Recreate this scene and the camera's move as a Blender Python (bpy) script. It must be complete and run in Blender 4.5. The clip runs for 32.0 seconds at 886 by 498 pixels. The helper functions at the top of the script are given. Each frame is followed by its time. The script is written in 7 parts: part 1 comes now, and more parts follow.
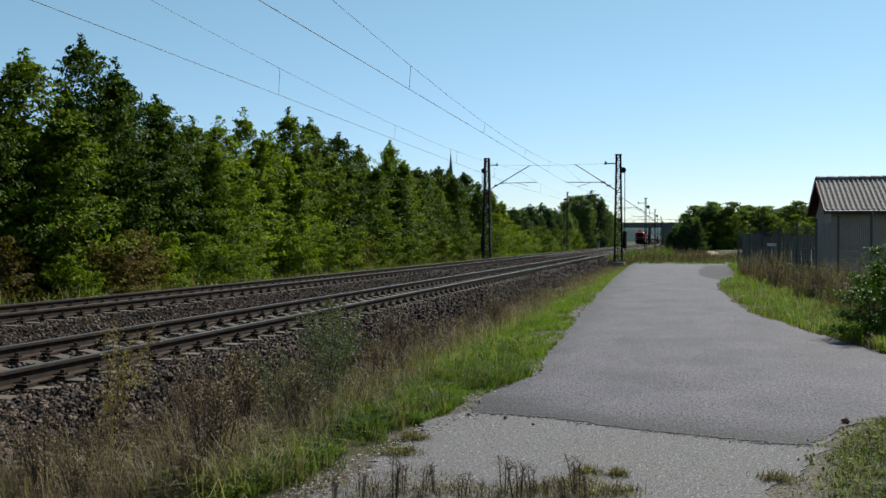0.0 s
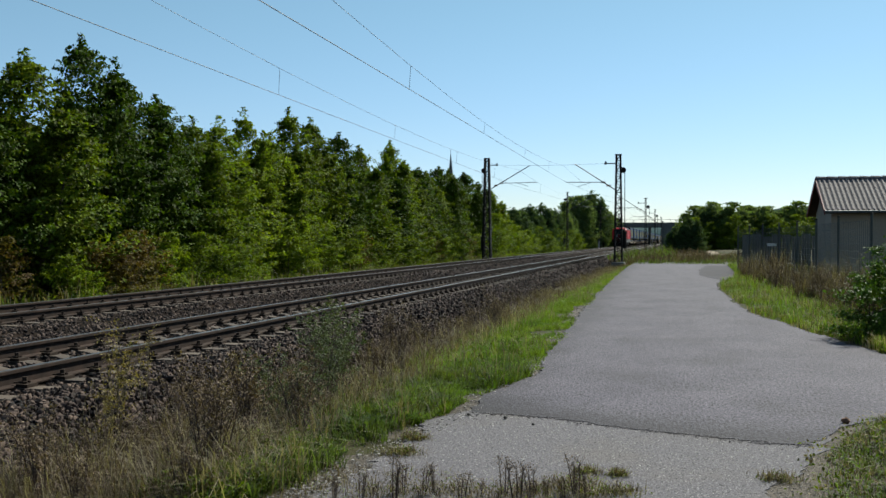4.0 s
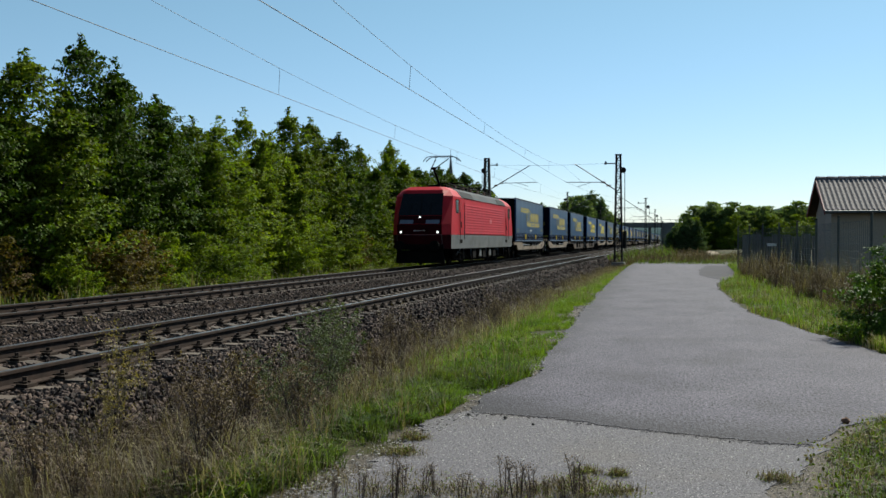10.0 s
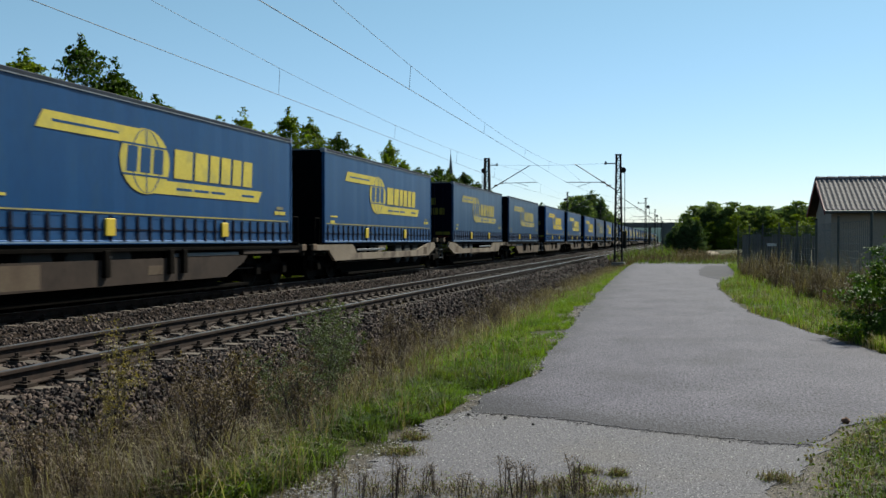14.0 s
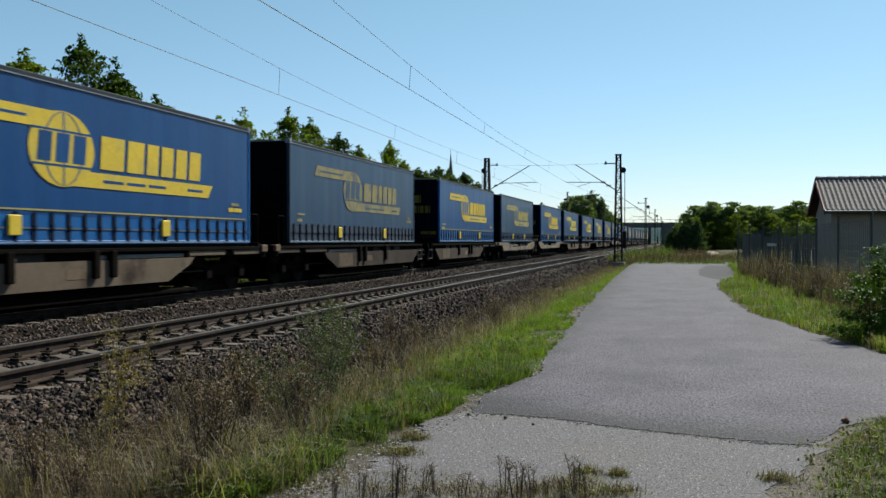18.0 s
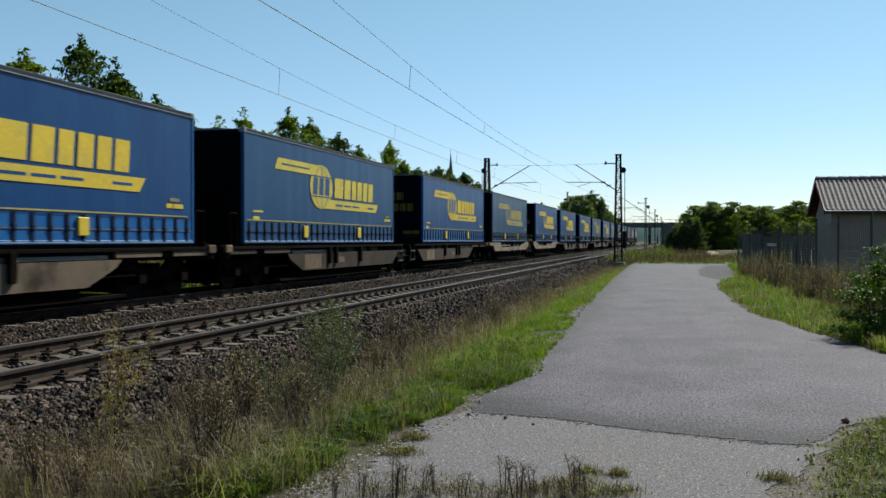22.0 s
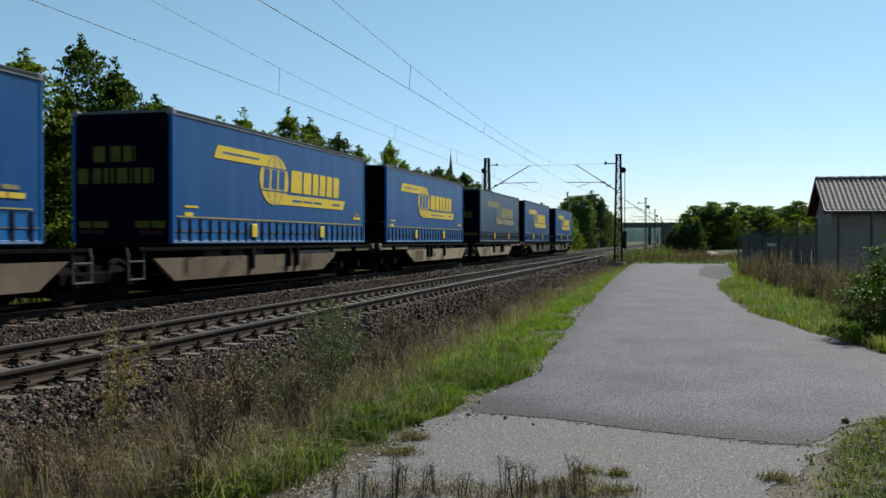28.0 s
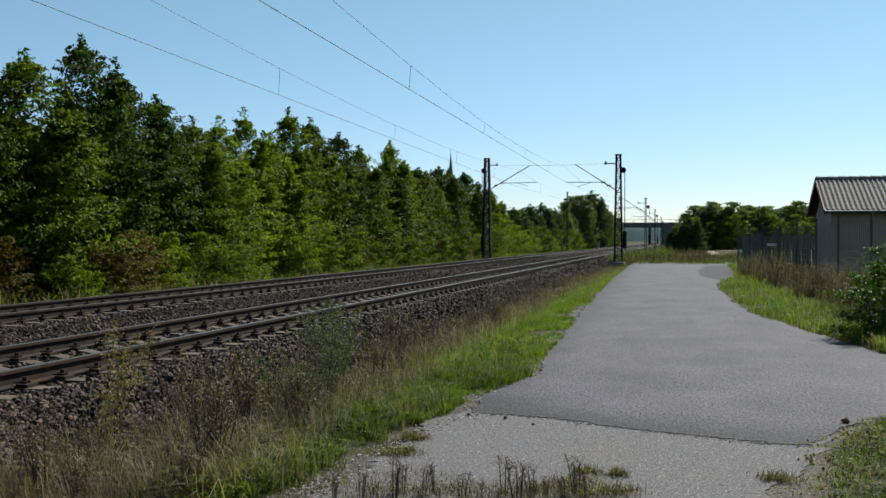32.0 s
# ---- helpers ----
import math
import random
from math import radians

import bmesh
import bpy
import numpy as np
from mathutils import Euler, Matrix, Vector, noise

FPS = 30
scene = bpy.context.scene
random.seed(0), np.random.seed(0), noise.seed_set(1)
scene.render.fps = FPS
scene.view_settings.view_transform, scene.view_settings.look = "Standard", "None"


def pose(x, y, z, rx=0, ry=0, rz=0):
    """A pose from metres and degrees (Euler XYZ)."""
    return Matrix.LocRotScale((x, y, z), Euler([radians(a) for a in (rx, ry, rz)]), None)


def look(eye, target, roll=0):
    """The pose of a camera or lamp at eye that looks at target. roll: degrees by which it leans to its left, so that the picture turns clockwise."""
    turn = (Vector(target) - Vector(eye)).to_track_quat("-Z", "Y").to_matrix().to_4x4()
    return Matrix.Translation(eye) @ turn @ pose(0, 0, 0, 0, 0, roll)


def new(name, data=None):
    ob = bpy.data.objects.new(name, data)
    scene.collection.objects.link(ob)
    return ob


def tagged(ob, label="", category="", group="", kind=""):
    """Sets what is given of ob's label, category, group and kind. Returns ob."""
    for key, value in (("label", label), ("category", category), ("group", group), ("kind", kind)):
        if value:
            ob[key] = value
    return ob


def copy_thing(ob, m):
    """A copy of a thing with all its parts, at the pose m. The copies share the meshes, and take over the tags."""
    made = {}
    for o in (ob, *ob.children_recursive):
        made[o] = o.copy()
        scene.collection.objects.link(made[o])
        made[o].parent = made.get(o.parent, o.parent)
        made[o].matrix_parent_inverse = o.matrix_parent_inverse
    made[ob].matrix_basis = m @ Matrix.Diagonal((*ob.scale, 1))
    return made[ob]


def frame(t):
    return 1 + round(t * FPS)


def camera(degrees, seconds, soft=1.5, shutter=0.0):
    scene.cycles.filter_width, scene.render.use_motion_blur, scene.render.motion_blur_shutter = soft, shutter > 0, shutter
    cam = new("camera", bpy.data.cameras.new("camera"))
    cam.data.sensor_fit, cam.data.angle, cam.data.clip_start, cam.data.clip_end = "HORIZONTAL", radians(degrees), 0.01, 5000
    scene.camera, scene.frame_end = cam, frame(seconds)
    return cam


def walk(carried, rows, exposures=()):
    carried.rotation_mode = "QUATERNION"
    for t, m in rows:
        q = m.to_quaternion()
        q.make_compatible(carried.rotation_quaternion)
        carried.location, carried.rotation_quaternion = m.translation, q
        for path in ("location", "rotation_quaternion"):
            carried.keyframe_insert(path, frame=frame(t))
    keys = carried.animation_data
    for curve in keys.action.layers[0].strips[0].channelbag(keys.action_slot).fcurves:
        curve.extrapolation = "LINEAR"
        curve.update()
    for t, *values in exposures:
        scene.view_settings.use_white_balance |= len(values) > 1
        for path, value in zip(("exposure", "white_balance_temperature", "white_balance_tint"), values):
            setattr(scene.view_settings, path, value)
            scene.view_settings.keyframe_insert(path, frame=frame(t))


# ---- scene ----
# Track runs along +y; the camera stands still beside the road. Metres, z up, road surface at z = 0.
cam = camera(49.4, 32.0, soft=1.5, shutter=0.12)
EYE = Vector((0.0, 0.0, 1.5))
HEADING = radians(13.83)
CAM_POSE = look(EYE, EYE + Vector((-math.sin(HEADING), math.cos(HEADING), -math.tan(radians(0.52)))), 0)
walk(cam, [(0.0, CAM_POSE), (32.0, CAM_POSE)], exposures=[(0.0, 1.0, 6200, 3.0), (32.0, 1.0, 6200, 3.0)])

# ---- light ----
SUN_AZ, SUN_EL = radians(24), radians(43)     # azimuth from +y towards +x
world = bpy.data.worlds.new("sky")
scene.world = world
world.use_nodes = True
wn = world.node_tree.nodes
sky = wn.new("ShaderNodeTexSky")
sky.sky_type = "NISHITA"
sky.sun_disc = False
sky.sun_elevation, sky.sun_rotation = SUN_EL, SUN_AZ
sky.air_density, sky.dust_density, sky.ozone_density = 1.0, 0.1, 3.0
wn["Background"].inputs[1].default_value = 0.057
tint = wn.new("ShaderNodeMix")
tint.data_type, tint.blend_type = "RGBA", "MULTIPLY"
tint.inputs["Factor"].default_value = 1.0
up = wn.new("ShaderNodeSeparateXYZ")
world.node_tree.links.new(wn.new("ShaderNodeTexCoord").outputs["Generated"], up.inputs[0])
haze = wn.new("ShaderNodeMapRange")
haze.interpolation_type = "SMOOTHSTEP"
haze.inputs["From Min"].default_value, haze.inputs["From Max"].default_value = 0.0, 0.30
world.node_tree.links.new(up.outputs["Z"], haze.inputs["Value"])
hue = wn.new("ShaderNodeMix")
hue.data_type = "RGBA"
hue.inputs["A"].default_value, hue.inputs["B"].default_value = (0.86, 0.87, 1.02, 1), (1.02, 1.05, 0.91, 1)
world.node_tree.links.new(haze.outputs[0], hue.inputs["Factor"])
world.node_tree.links.new(hue.outputs["Result"], tint.inputs["B"])
world.node_tree.links.new(sky.outputs[0], tint.inputs["A"])
world.node_tree.links.new(tint.outputs["Result"], wn["Background"].inputs[0])
sun_data = bpy.data.lights.new("sun", "SUN")
sun_data.energy, sun_data.angle, sun_data.color = 4.75, radians(0.53), (1.0, 0.93, 0.80)
sun = new("sun", sun_data)
sun_dir = Vector((math.cos(SUN_EL) * math.sin(SUN_AZ), math.cos(SUN_EL) * math.cos(SUN_AZ), math.sin(SUN_EL)))
sun.matrix_world = look(sun_dir * 50, (0, 0, 0))


# ---- mesh helpers ----
class Shape:
    """Collects vertices and faces of one mesh."""

    def __init__(self):
        self.v, self.f = [], []

    def add(self, verts, faces):
        n = len(self.v)
        self.v += [tuple(p) for p in verts]
        self.f += [tuple(i + n for i in q) for q in faces]
        return self

    def box(self, x0, x1, y0, y1, z0, z1, bevel=0.0):
        """A box; with bevel its edges are chamfered."""
        if bevel <= 0:
            self.add([(x, y, z) for z in (z0, z1) for y in (y0, y1) for x in (x0, x1)],
                     [(0, 2, 3, 1), (4, 5, 7, 6), (0, 1, 5, 4), (2, 6, 7, 3), (0, 4, 6, 2), (1, 3, 7, 5)])
            return self
        b = bevel
        lo, hi = (x0, y0, z0), (x1, y1, z1)
        verts, idx = [], {}
        for sx in (0, 1):
            for sy in (0, 1):
                for sz in (0, 1):
                    c = [(lo, hi)[s][k] for k, s in enumerate((sx, sy, sz))]
                    inn = [c[k] + (b if s == 0 else -b) for k, s in enumerate((sx, sy, sz))]
                    for ax in range(3):
                        p = list(inn)
                        p[ax] = c[ax]
                        idx[(sx, sy, sz, ax)] = len(verts)
                        verts.append(p)
        faces = []
        for ax in range(3):
            o1, o2 = (ax + 1) % 3, (ax + 2) % 3
            for s in (0, 1):
                loop = []
                for a, c in ((0, 0), (1, 0), (1, 1), (0, 1)):
                    k = [0, 0, 0]
                    k[ax], k[o1], k[o2] = s, a, c
                    loop.append(idx[(*k, ax)])
                faces.append(loop if s else loop[::-1])
            for a in (0, 1):
                for c in (0, 1):
                    k0, k1 = [0, 0, 0], [0, 0, 0]
                    k0[o1] = k1[o1] = a
                    k0[o2] = k1[o2] = c
                    k1[ax] = 1
                    q = [idx[(*k0, o1)], idx[(*k1, o1)], idx[(*k1, o2)], idx[(*k0, o2)]]
                    faces.append(q if a == c else q[::-1])
        for sx in (0, 1):
            for sy in (0, 1):
                for sz in (0, 1):
                    q = [idx[(sx, sy, sz, k)] for k in range(3)]
                    faces.append(q if (sx + sy + sz) % 2 else q[::-1])
        return self.add(verts, faces)

    def prism(self, outline, axis, a, b):
        """Extrudes an outline along axis 0, 1 or 2 from a to b. The outline lies in the other two axes, in order."""
        n = len(outline)

        def at(p, h):
            return {0: (h, p[0], p[1]), 1: (p[0], h, p[1]), 2: (p[0], p[1], h)}[axis]
        self.add([at(p, a) for p in outline] + [at(p, b) for p in outline],
                 [tuple(range(n))[::-1], tuple(range(n, 2 * n))] + [(i, (i + 1) % n, n + (i + 1) % n, n + i) for i in range(n)])
        return self

    def rod(self, p0, p1, r0, r1=None, n=8, cap=True):
        """A round bar from p0 to p1, tapered from r0 to r1."""
        r1 = r0 if r1 is None else r1
        p0, p1 = Vector(p0), Vector(p1)
        d = (p1 - p0).normalized()
        a = d.orthogonal().normalized()
        b = d.cross(a)
        ring = [(math.cos(2 * math.pi * i / n), math.sin(2 * math.pi * i / n)) for i in range(n)]
        vs = [p0 + (a * c + b * s) * r0 for c, s in ring] + [p1 + (a * c + b * s) * r1 for c, s in ring]
        fs = [(i, (i + 1) % n, n + (i + 1) % n, n + i) for i in range(n)]
        if cap:
            fs += [tuple(range(n))[::-1], tuple(range(n, 2 * n))]
        return self.add(vs, fs)

    def bar(self, p0, p1, w, h=None):
        """A square bar between two points."""
        h = w if h is None else h
        p0, p1 = Vector(p0), Vector(p1)
        d = (p1 - p0).normalized()
        up = Vector((0, 0, 1)) if abs(d.z) < 0.95 else Vector((0, 1, 0))
        a = d.cross(up).normalized() * w / 2
        b = a.cross(d).normalized() * h / 2
        vs = [p + s * a + t * b for p in (p0, p1) for s, t in ((-1, -1), (1, -1), (1, 1), (-1, 1))]
        return self.add(vs, [(3, 2, 1, 0), (4, 5, 6, 7), (0, 1, 5, 4), (1, 2, 6, 5), (2, 3, 7, 6), (3, 0, 4, 7)])

    def pipe(self, points, r, n=5):
        """One round wire through all the points."""
        pts = [Vector(p) for p in points]
        vs, fs = [], []
        for i, p in enumerate(pts):
            d = (pts[min(i + 1, len(pts) - 1)] - pts[max(i - 1, 0)]).normalized()
            a = Vector((1, 0, 0)) if abs(d.x) < 0.9 else Vector((0, 0, 1))
            a = (a - d * a.dot(d)).normalized()
            c = d.cross(a)
            vs += [p + (a * math.cos(2 * math.pi * k / n) + c * math.sin(2 * math.pi * k / n)) * r for k in range(n)]
        for i in range(len(pts) - 1):
            fs += [(i * n + k, i * n + (k + 1) % n, (i + 1) * n + (k + 1) % n, (i + 1) * n + k) for k in range(n)]
        return self.add(vs, fs + [tuple(range(n))[::-1], tuple(range(len(pts) * n - n, len(pts) * n))])

    def lathe(self, profile, centre, axis=0, n=20):
        """Turns a profile of (along, radius) about an axis through centre."""
        vs, fs = [], []
        for h, r in profile:
            for i in range(n):
                c, s = r * math.cos(2 * math.pi * i / n), r * math.sin(2 * math.pi * i / n)
                p = {0: (h, c, s), 1: (c, h, s), 2: (c, s, h)}[axis]
                vs.append(Vector(centre) + Vector(p))
        for k in range(len(profile) - 1):
            for i in range(n):
                j = (i + 1) % n
                fs.append((k * n + i, k * n + j, (k + 1) * n + j, (k + 1) * n + i))
        fs += [tuple(range(n))[::-1], tuple(range((len(profile) - 1) * n, len(profile) * n))]
        return self.add(vs, fs)

    def mesh(self, name, material, smooth=False):
        me = bpy.data.meshes.new(name)
        me.from_pydata(self.v, [], self.f)
        bm = bmesh.new()
        bm.from_mesh(me)
        bmesh.ops.recalc_face_normals(bm, faces=bm.faces)
        bm.to_mesh(me)
        bm.free()
        if smooth:
            me.polygons.foreach_set("use_smooth", [True] * len(me.polygons))
        me.materials.append(material)
        return me


def array_mesh(name, verts, faces, material, smooth=False):
    """A mesh from a vertex array (n, 3) and a face array (m, 3 or 4)."""
    me = bpy.data.meshes.new(name)
    verts, faces = np.asarray(verts, dtype=np.float32), np.asarray(faces, dtype=np.int32)
    m, k = faces.shape
    me.vertices.add(len(verts))
    me.vertices.foreach_set("co", verts.ravel())
    me.loops.add(m * k)
    me.loops.foreach_set("vertex_index", faces.ravel())
    me.polygons.add(m)
    me.polygons.foreach_set("loop_start", np.arange(0, m * k, k, dtype=np.int32))
    me.polygons.foreach_set("use_smooth", np.full(m, smooth))
    me.update(calc_edges=True)
    me.materials.append(material)
    return me


def part(name, shape, material, parent, label="", smooth=False):
    ob = new(name, shape.mesh(name, material, smooth) if isinstance(shape, Shape) else shape)
    ob.parent = parent
    if label:
        ob["label"] = label
    return ob


def thing(name, label, category, group="", kind="", at=(0, 0, 0)):
    ob = new(name)
    ob.empty_display_size = 0.2
    ob.matrix_basis = Matrix.Translation(at)
    return tagged(ob, label, category, group, kind)


def single(name, shape, material, label, category, group="", kind="", smooth=False):
    ob = new(name, shape.mesh(name, material, smooth) if isinstance(shape, Shape) else shape)
    return tagged(ob, label, category, group, kind)


# ---- materials ----
def material(name, c1, c2=None, scale=3.0, rough=0.8, bump=0.0, metal=0.0, fine=None, spec=0.4, island=0.0, rand=0.0, stretch=None, stain=None, trans=0.0, speckle=0.5):
    """Noise-mixed colour c1 to c2 at the given scale, with a finer noise for grain and relief.
    island / rand: spread of brightness per island / per object. stain: (colour, scale, amount). trans: translucency."""
    m = bpy.data.materials.new(name)
    m.use_nodes = True
    nt = m.node_tree
    n, ln = nt.nodes, nt.links.new
    bsdf = n["Principled BSDF"]
    bsdf.inputs["Roughness"].default_value = rough
    bsdf.inputs["Metallic"].default_value = metal
    bsdf.inputs["Specular IOR Level"].default_value = spec
    c2 = c2 or c1
    co = n.new("ShaderNodeTexCoord")
    src = co.outputs["Object"]
    if stretch:
        mp = n.new("ShaderNodeMapping")
        mp.inputs["Scale"].default_value = stretch
        ln(src, mp.inputs["Vector"])
        src = mp.outputs["Vector"]
    big = n.new("ShaderNodeTexNoise")
    big.inputs["Scale"].default_value, big.inputs["Detail"].default_value = scale, 6
    ln(src, big.inputs["Vector"])
    ramp = n.new("ShaderNodeMapRange")
    ramp.inputs["From Min"].default_value, ramp.inputs["From Max"].default_value = 0.3, 0.7
    ln(big.outputs["Fac"], ramp.inputs["Value"])
    mix = n.new("ShaderNodeMix")
    mix.data_type = "RGBA"
    mix.inputs["A"].default_value, mix.inputs["B"].default_value = (*c1, 1), (*c2, 1)
    ln(ramp.outputs["Result"], mix.inputs["Factor"])
    col = mix.outputs["Result"]
    grain = n.new("ShaderNodeTexNoise")
    grain.inputs["Scale"].default_value, grain.inputs["Detail"].default_value = fine or scale * 14, 4
    ln(src, grain.inputs["Vector"])
    if stain:
        sn = n.new("ShaderNodeTexNoise")
        sn.inputs["Scale"].default_value, sn.inputs["Detail"].default_value = stain[1], 8
        ln(src, sn.inputs["Vector"])
        sr = n.new("ShaderNodeMapRange")
        sr.inputs["From Min"].default_value, sr.inputs["From Max"].default_value, sr.inputs["To Max"].default_value = 0.52, 0.68, stain[2]
        ln(sn.outputs["Fac"], sr.inputs["Value"])
        sm = n.new("ShaderNodeMix")
        sm.data_type = "RGBA"
        sm.inputs["B"].default_value = (*stain[0], 1)
        ln(sr.outputs["Result"], sm.inputs["Factor"])
        ln(col, sm.inputs["A"])
        col = sm.outputs["Result"]
    hsv = n.new("ShaderNodeHueSaturation")
    ln(col, hsv.inputs["Color"])
    add = n.new("ShaderNodeMath")
    add.operation = "MULTIPLY_ADD"
    add.inputs[1].default_value, add.inputs[2].default_value = speckle, 1 - speckle / 2
    ln(grain.outputs["Fac"], add.inputs[0])
    val = add.outputs[0]
    for amount, kind in ((island, "ShaderNodeNewGeometry"), (rand, "ShaderNodeObjectInfo")):
        if amount:
            src_node = n.new(kind)
            out = src_node.outputs["Random Per Island" if kind == "ShaderNodeNewGeometry" else "Random"]
            mm = n.new("ShaderNodeMath")
            mm.operation = "MULTIPLY_ADD"
            mm.inputs[1].default_value, mm.inputs[2].default_value = 2 * amount, 1 - amount
            ln(out, mm.inputs[0])
            mu = n.new("ShaderNodeMath")
            mu.operation = "MULTIPLY"
            ln(val, mu.inputs[0])
            ln(mm.outputs[0], mu.inputs[1])
            val = mu.outputs[0]
            if kind == "ShaderNodeNewGeometry":
                hu = n.new("ShaderNodeMath")
                hu.operation = "MULTIPLY_ADD"
                hu.inputs[1].default_value, hu.inputs[2].default_value = 0.03, 0.485
                ln(out, hu.inputs[0])
                ln(hu.outputs[0], hsv.inputs["Hue"])
    ln(val, hsv.inputs["Value"])
    ln(hsv.outputs["Color"], bsdf.inputs["Base Color"])
    if bump:
        bp = n.new("ShaderNodeBump")
        bp.inputs["Strength"].default_value, bp.inputs["Distance"].default_value = 0.6, bump
        ln(grain.outputs["Fac"], bp.inputs["Height"])
        ln(bp.outputs["Normal"], bsdf.inputs["Normal"])
    if trans:
        tr = n.new("ShaderNodeBsdfTranslucent")
        warm = n.new("ShaderNodeMix")
        warm.data_type, warm.blend_type = "RGBA", "MULTIPLY"
        warm.inputs["Factor"].default_value = 1.0
        warm.inputs["B"].default_value = (1.2, 1.25, 0.45, 1)
        ln(hsv.outputs["Color"], warm.inputs["A"])
        ln(warm.outputs["Result"], tr.inputs["Color"])
        ms = n.new("ShaderNodeMixShader")
        ms.inputs[0].default_value = trans
        ln(bsdf.outputs[0], ms.inputs[1])
        ln(tr.outputs[0], ms.inputs[2])
        ln(ms.outputs[0], n["Material Output"].inputs["Surface"])
    return m


def glow(name, colour, strength):
    m = bpy.data.materials.new(name)
    m.use_nodes = True
    b = m.node_tree.nodes["Principled BSDF"]
    b.inputs["Base Color"].default_value = (*colour, 1)
    b.inputs["Emission Color"].default_value = (*colour, 1)
    b.inputs["Emission Strength"].default_value = strength
    return m


M_SOIL = material("soil_and_grass", (0.026, 0.031, 0.009), (0.045, 0.036, 0.019), 0.9, 0.95, 0.03, fine=30, stain=((0.020, 0.034, 0.006), 0.25, 0.8), spec=0.1, speckle=1.0)
M_FIELD = material("stubble_field", (0.135, 0.100, 0.062), (0.11, 0.082, 0.05), 0.4, 0.95, 0.02)
M_ASPHALT = material("asphalt", (0.0465, 0.0420, 0.0570), (0.0685, 0.0622, 0.0795), 0.9, 0.9, 0.02, fine=34, stain=((0.036, 0.0325, 0.0420), 0.7, 0.6), stretch=(1.2, 0.9, 1), speckle=4.2, spec=0.24)


def dark_joint(mat):
    """Bitumen-dark band along the ragged front joint of the wearing course and along its track-side edge."""
    nt = mat.node_tree
    n, ln = nt.nodes, nt.links.new
    bsdf = n["Principled BSDF"]
    col = bsdf.inputs["Base Color"].links[0].from_socket
    xyz = n.new("ShaderNodeSeparateXYZ")
    ln(n.new("ShaderNodeTexCoord").outputs["Object"], xyz.inputs[0])
    fac = None
    for kx, ky, c, wide, amount in ((0.28, 1.0, -7.68, 1.1, 0.58), (1.0, 0.02, 1.98, 1.1, 0.50)):
        a = n.new("ShaderNodeMath")
        a.operation = "MULTIPLY_ADD"
        a.inputs[1].default_value, a.inputs[2].default_value = kx, c
        ln(xyz.outputs["X"], a.inputs[0])
        b = n.new("ShaderNodeMath")
        b.operation = "MULTIPLY_ADD"
        b.inputs[1].default_value = ky
        ln(xyz.outputs["Y"], b.inputs[0])
        ln(a.outputs[0], b.inputs[2])
        ns = n.new("ShaderNodeTexNoise")
        ns.inputs["Scale"].default_value, ns.inputs["Detail"].default_value = 1.6, 5
        d = n.new("ShaderNodeMath")
        d.operation = "MULTIPLY_ADD"
        d.inputs[1].default_value = 0.9
        ln(ns.outputs["Fac"], d.inputs[0])
        ln(b.outputs[0], d.inputs[2])
        k = n.new("ShaderNodeMapRange")
        k.interpolation_type = "SMOOTHSTEP"
        k.inputs["From Min"].default_value, k.inputs["From Max"].default_value = 0.4, 0.4 + wide
        k.inputs["To Min"].default_value, k.inputs["To Max"].default_value = 1 - amount, 1.0
        ln(d.outputs[0], k.inputs["Value"])
        if fac is None:
            fac = k.outputs[0]
        else:
            mu = n.new("ShaderNodeMath")
            mu.operation = "MULTIPLY"
            ln(fac, mu.inputs[0])
            ln(k.outputs[0], mu.inputs[1])
            fac = mu.outputs[0]
    sc = n.new("ShaderNodeVectorMath")
    sc.operation = "SCALE"
    ln(col, sc.inputs[0])
    ln(fac, sc.inputs["Scale"])
    ln(sc.outputs[0], bsdf.inputs["Base Color"])


dark_joint(M_ASPHALT)
M_OLD_ASPHALT = material("worn_asphalt", (0.103, 0.096, 0.107), (0.063, 0.059, 0.066), 30.0, 0.93, 0.007, fine=70, stain=((0.090, 0.079, 0.074), 1.0, 0.5), speckle=4.6, spec=0.22)
M_BALLAST = material("ballast_bed", (0.0085, 0.0062, 0.0052), (0.019, 0.0140, 0.0113), 6.0, 0.95, 0.06, fine=26, stain=((0.028, 0.018, 0.012), 0.5, 0.4), spec=0.02, speckle=1.6)
M_STONE = material("ballast_stone", (0.017, 0.0105, 0.0088), (0.070, 0.0465, 0.0385), 9.0, 0.9, 0.0, island=0.95, spec=0.25)
M_RAIL = material("rail_rust", (0.013, 0.0080, 0.0063), (0.034, 0.0200, 0.0148), 7.0, 0.85, 0.002, spec=0.15)
M_RAIL_TOP = material("polished_rail_head", (0.30, 0.30, 0.31), (0.22, 0.22, 0.23), 5.0, 0.32, 0.0, metal=0.9)
M_SLEEPER = material("concrete_sleeper", (0.037, 0.0265, 0.0195), (0.068, 0.049, 0.036), 5.0, 0.92, 0.006, rand=0.3, stain=((0.022, 0.015, 0.011), 4.0, 0.8))
M_CLIP = material("rail_fastening", (0.020, 0.0140, 0.0110), (0.036, 0.025, 0.019), 12.0, 0.8, spec=0.1)
M_MAST = material("mast_steel", (0.006, 0.0056, 0.0054), (0.014, 0.0125, 0.0115), 4.0, 0.75, spec=0.2)
M_GALV = material("galvanised_steel", (0.055, 0.057, 0.06), (0.085, 0.087, 0.09), 8.0, 0.6, metal=0.2)
M_WIRE = material("copper_wire", (0.026, 0.025, 0.025), (0.036, 0.034, 0.034), 2.0, 0.7)
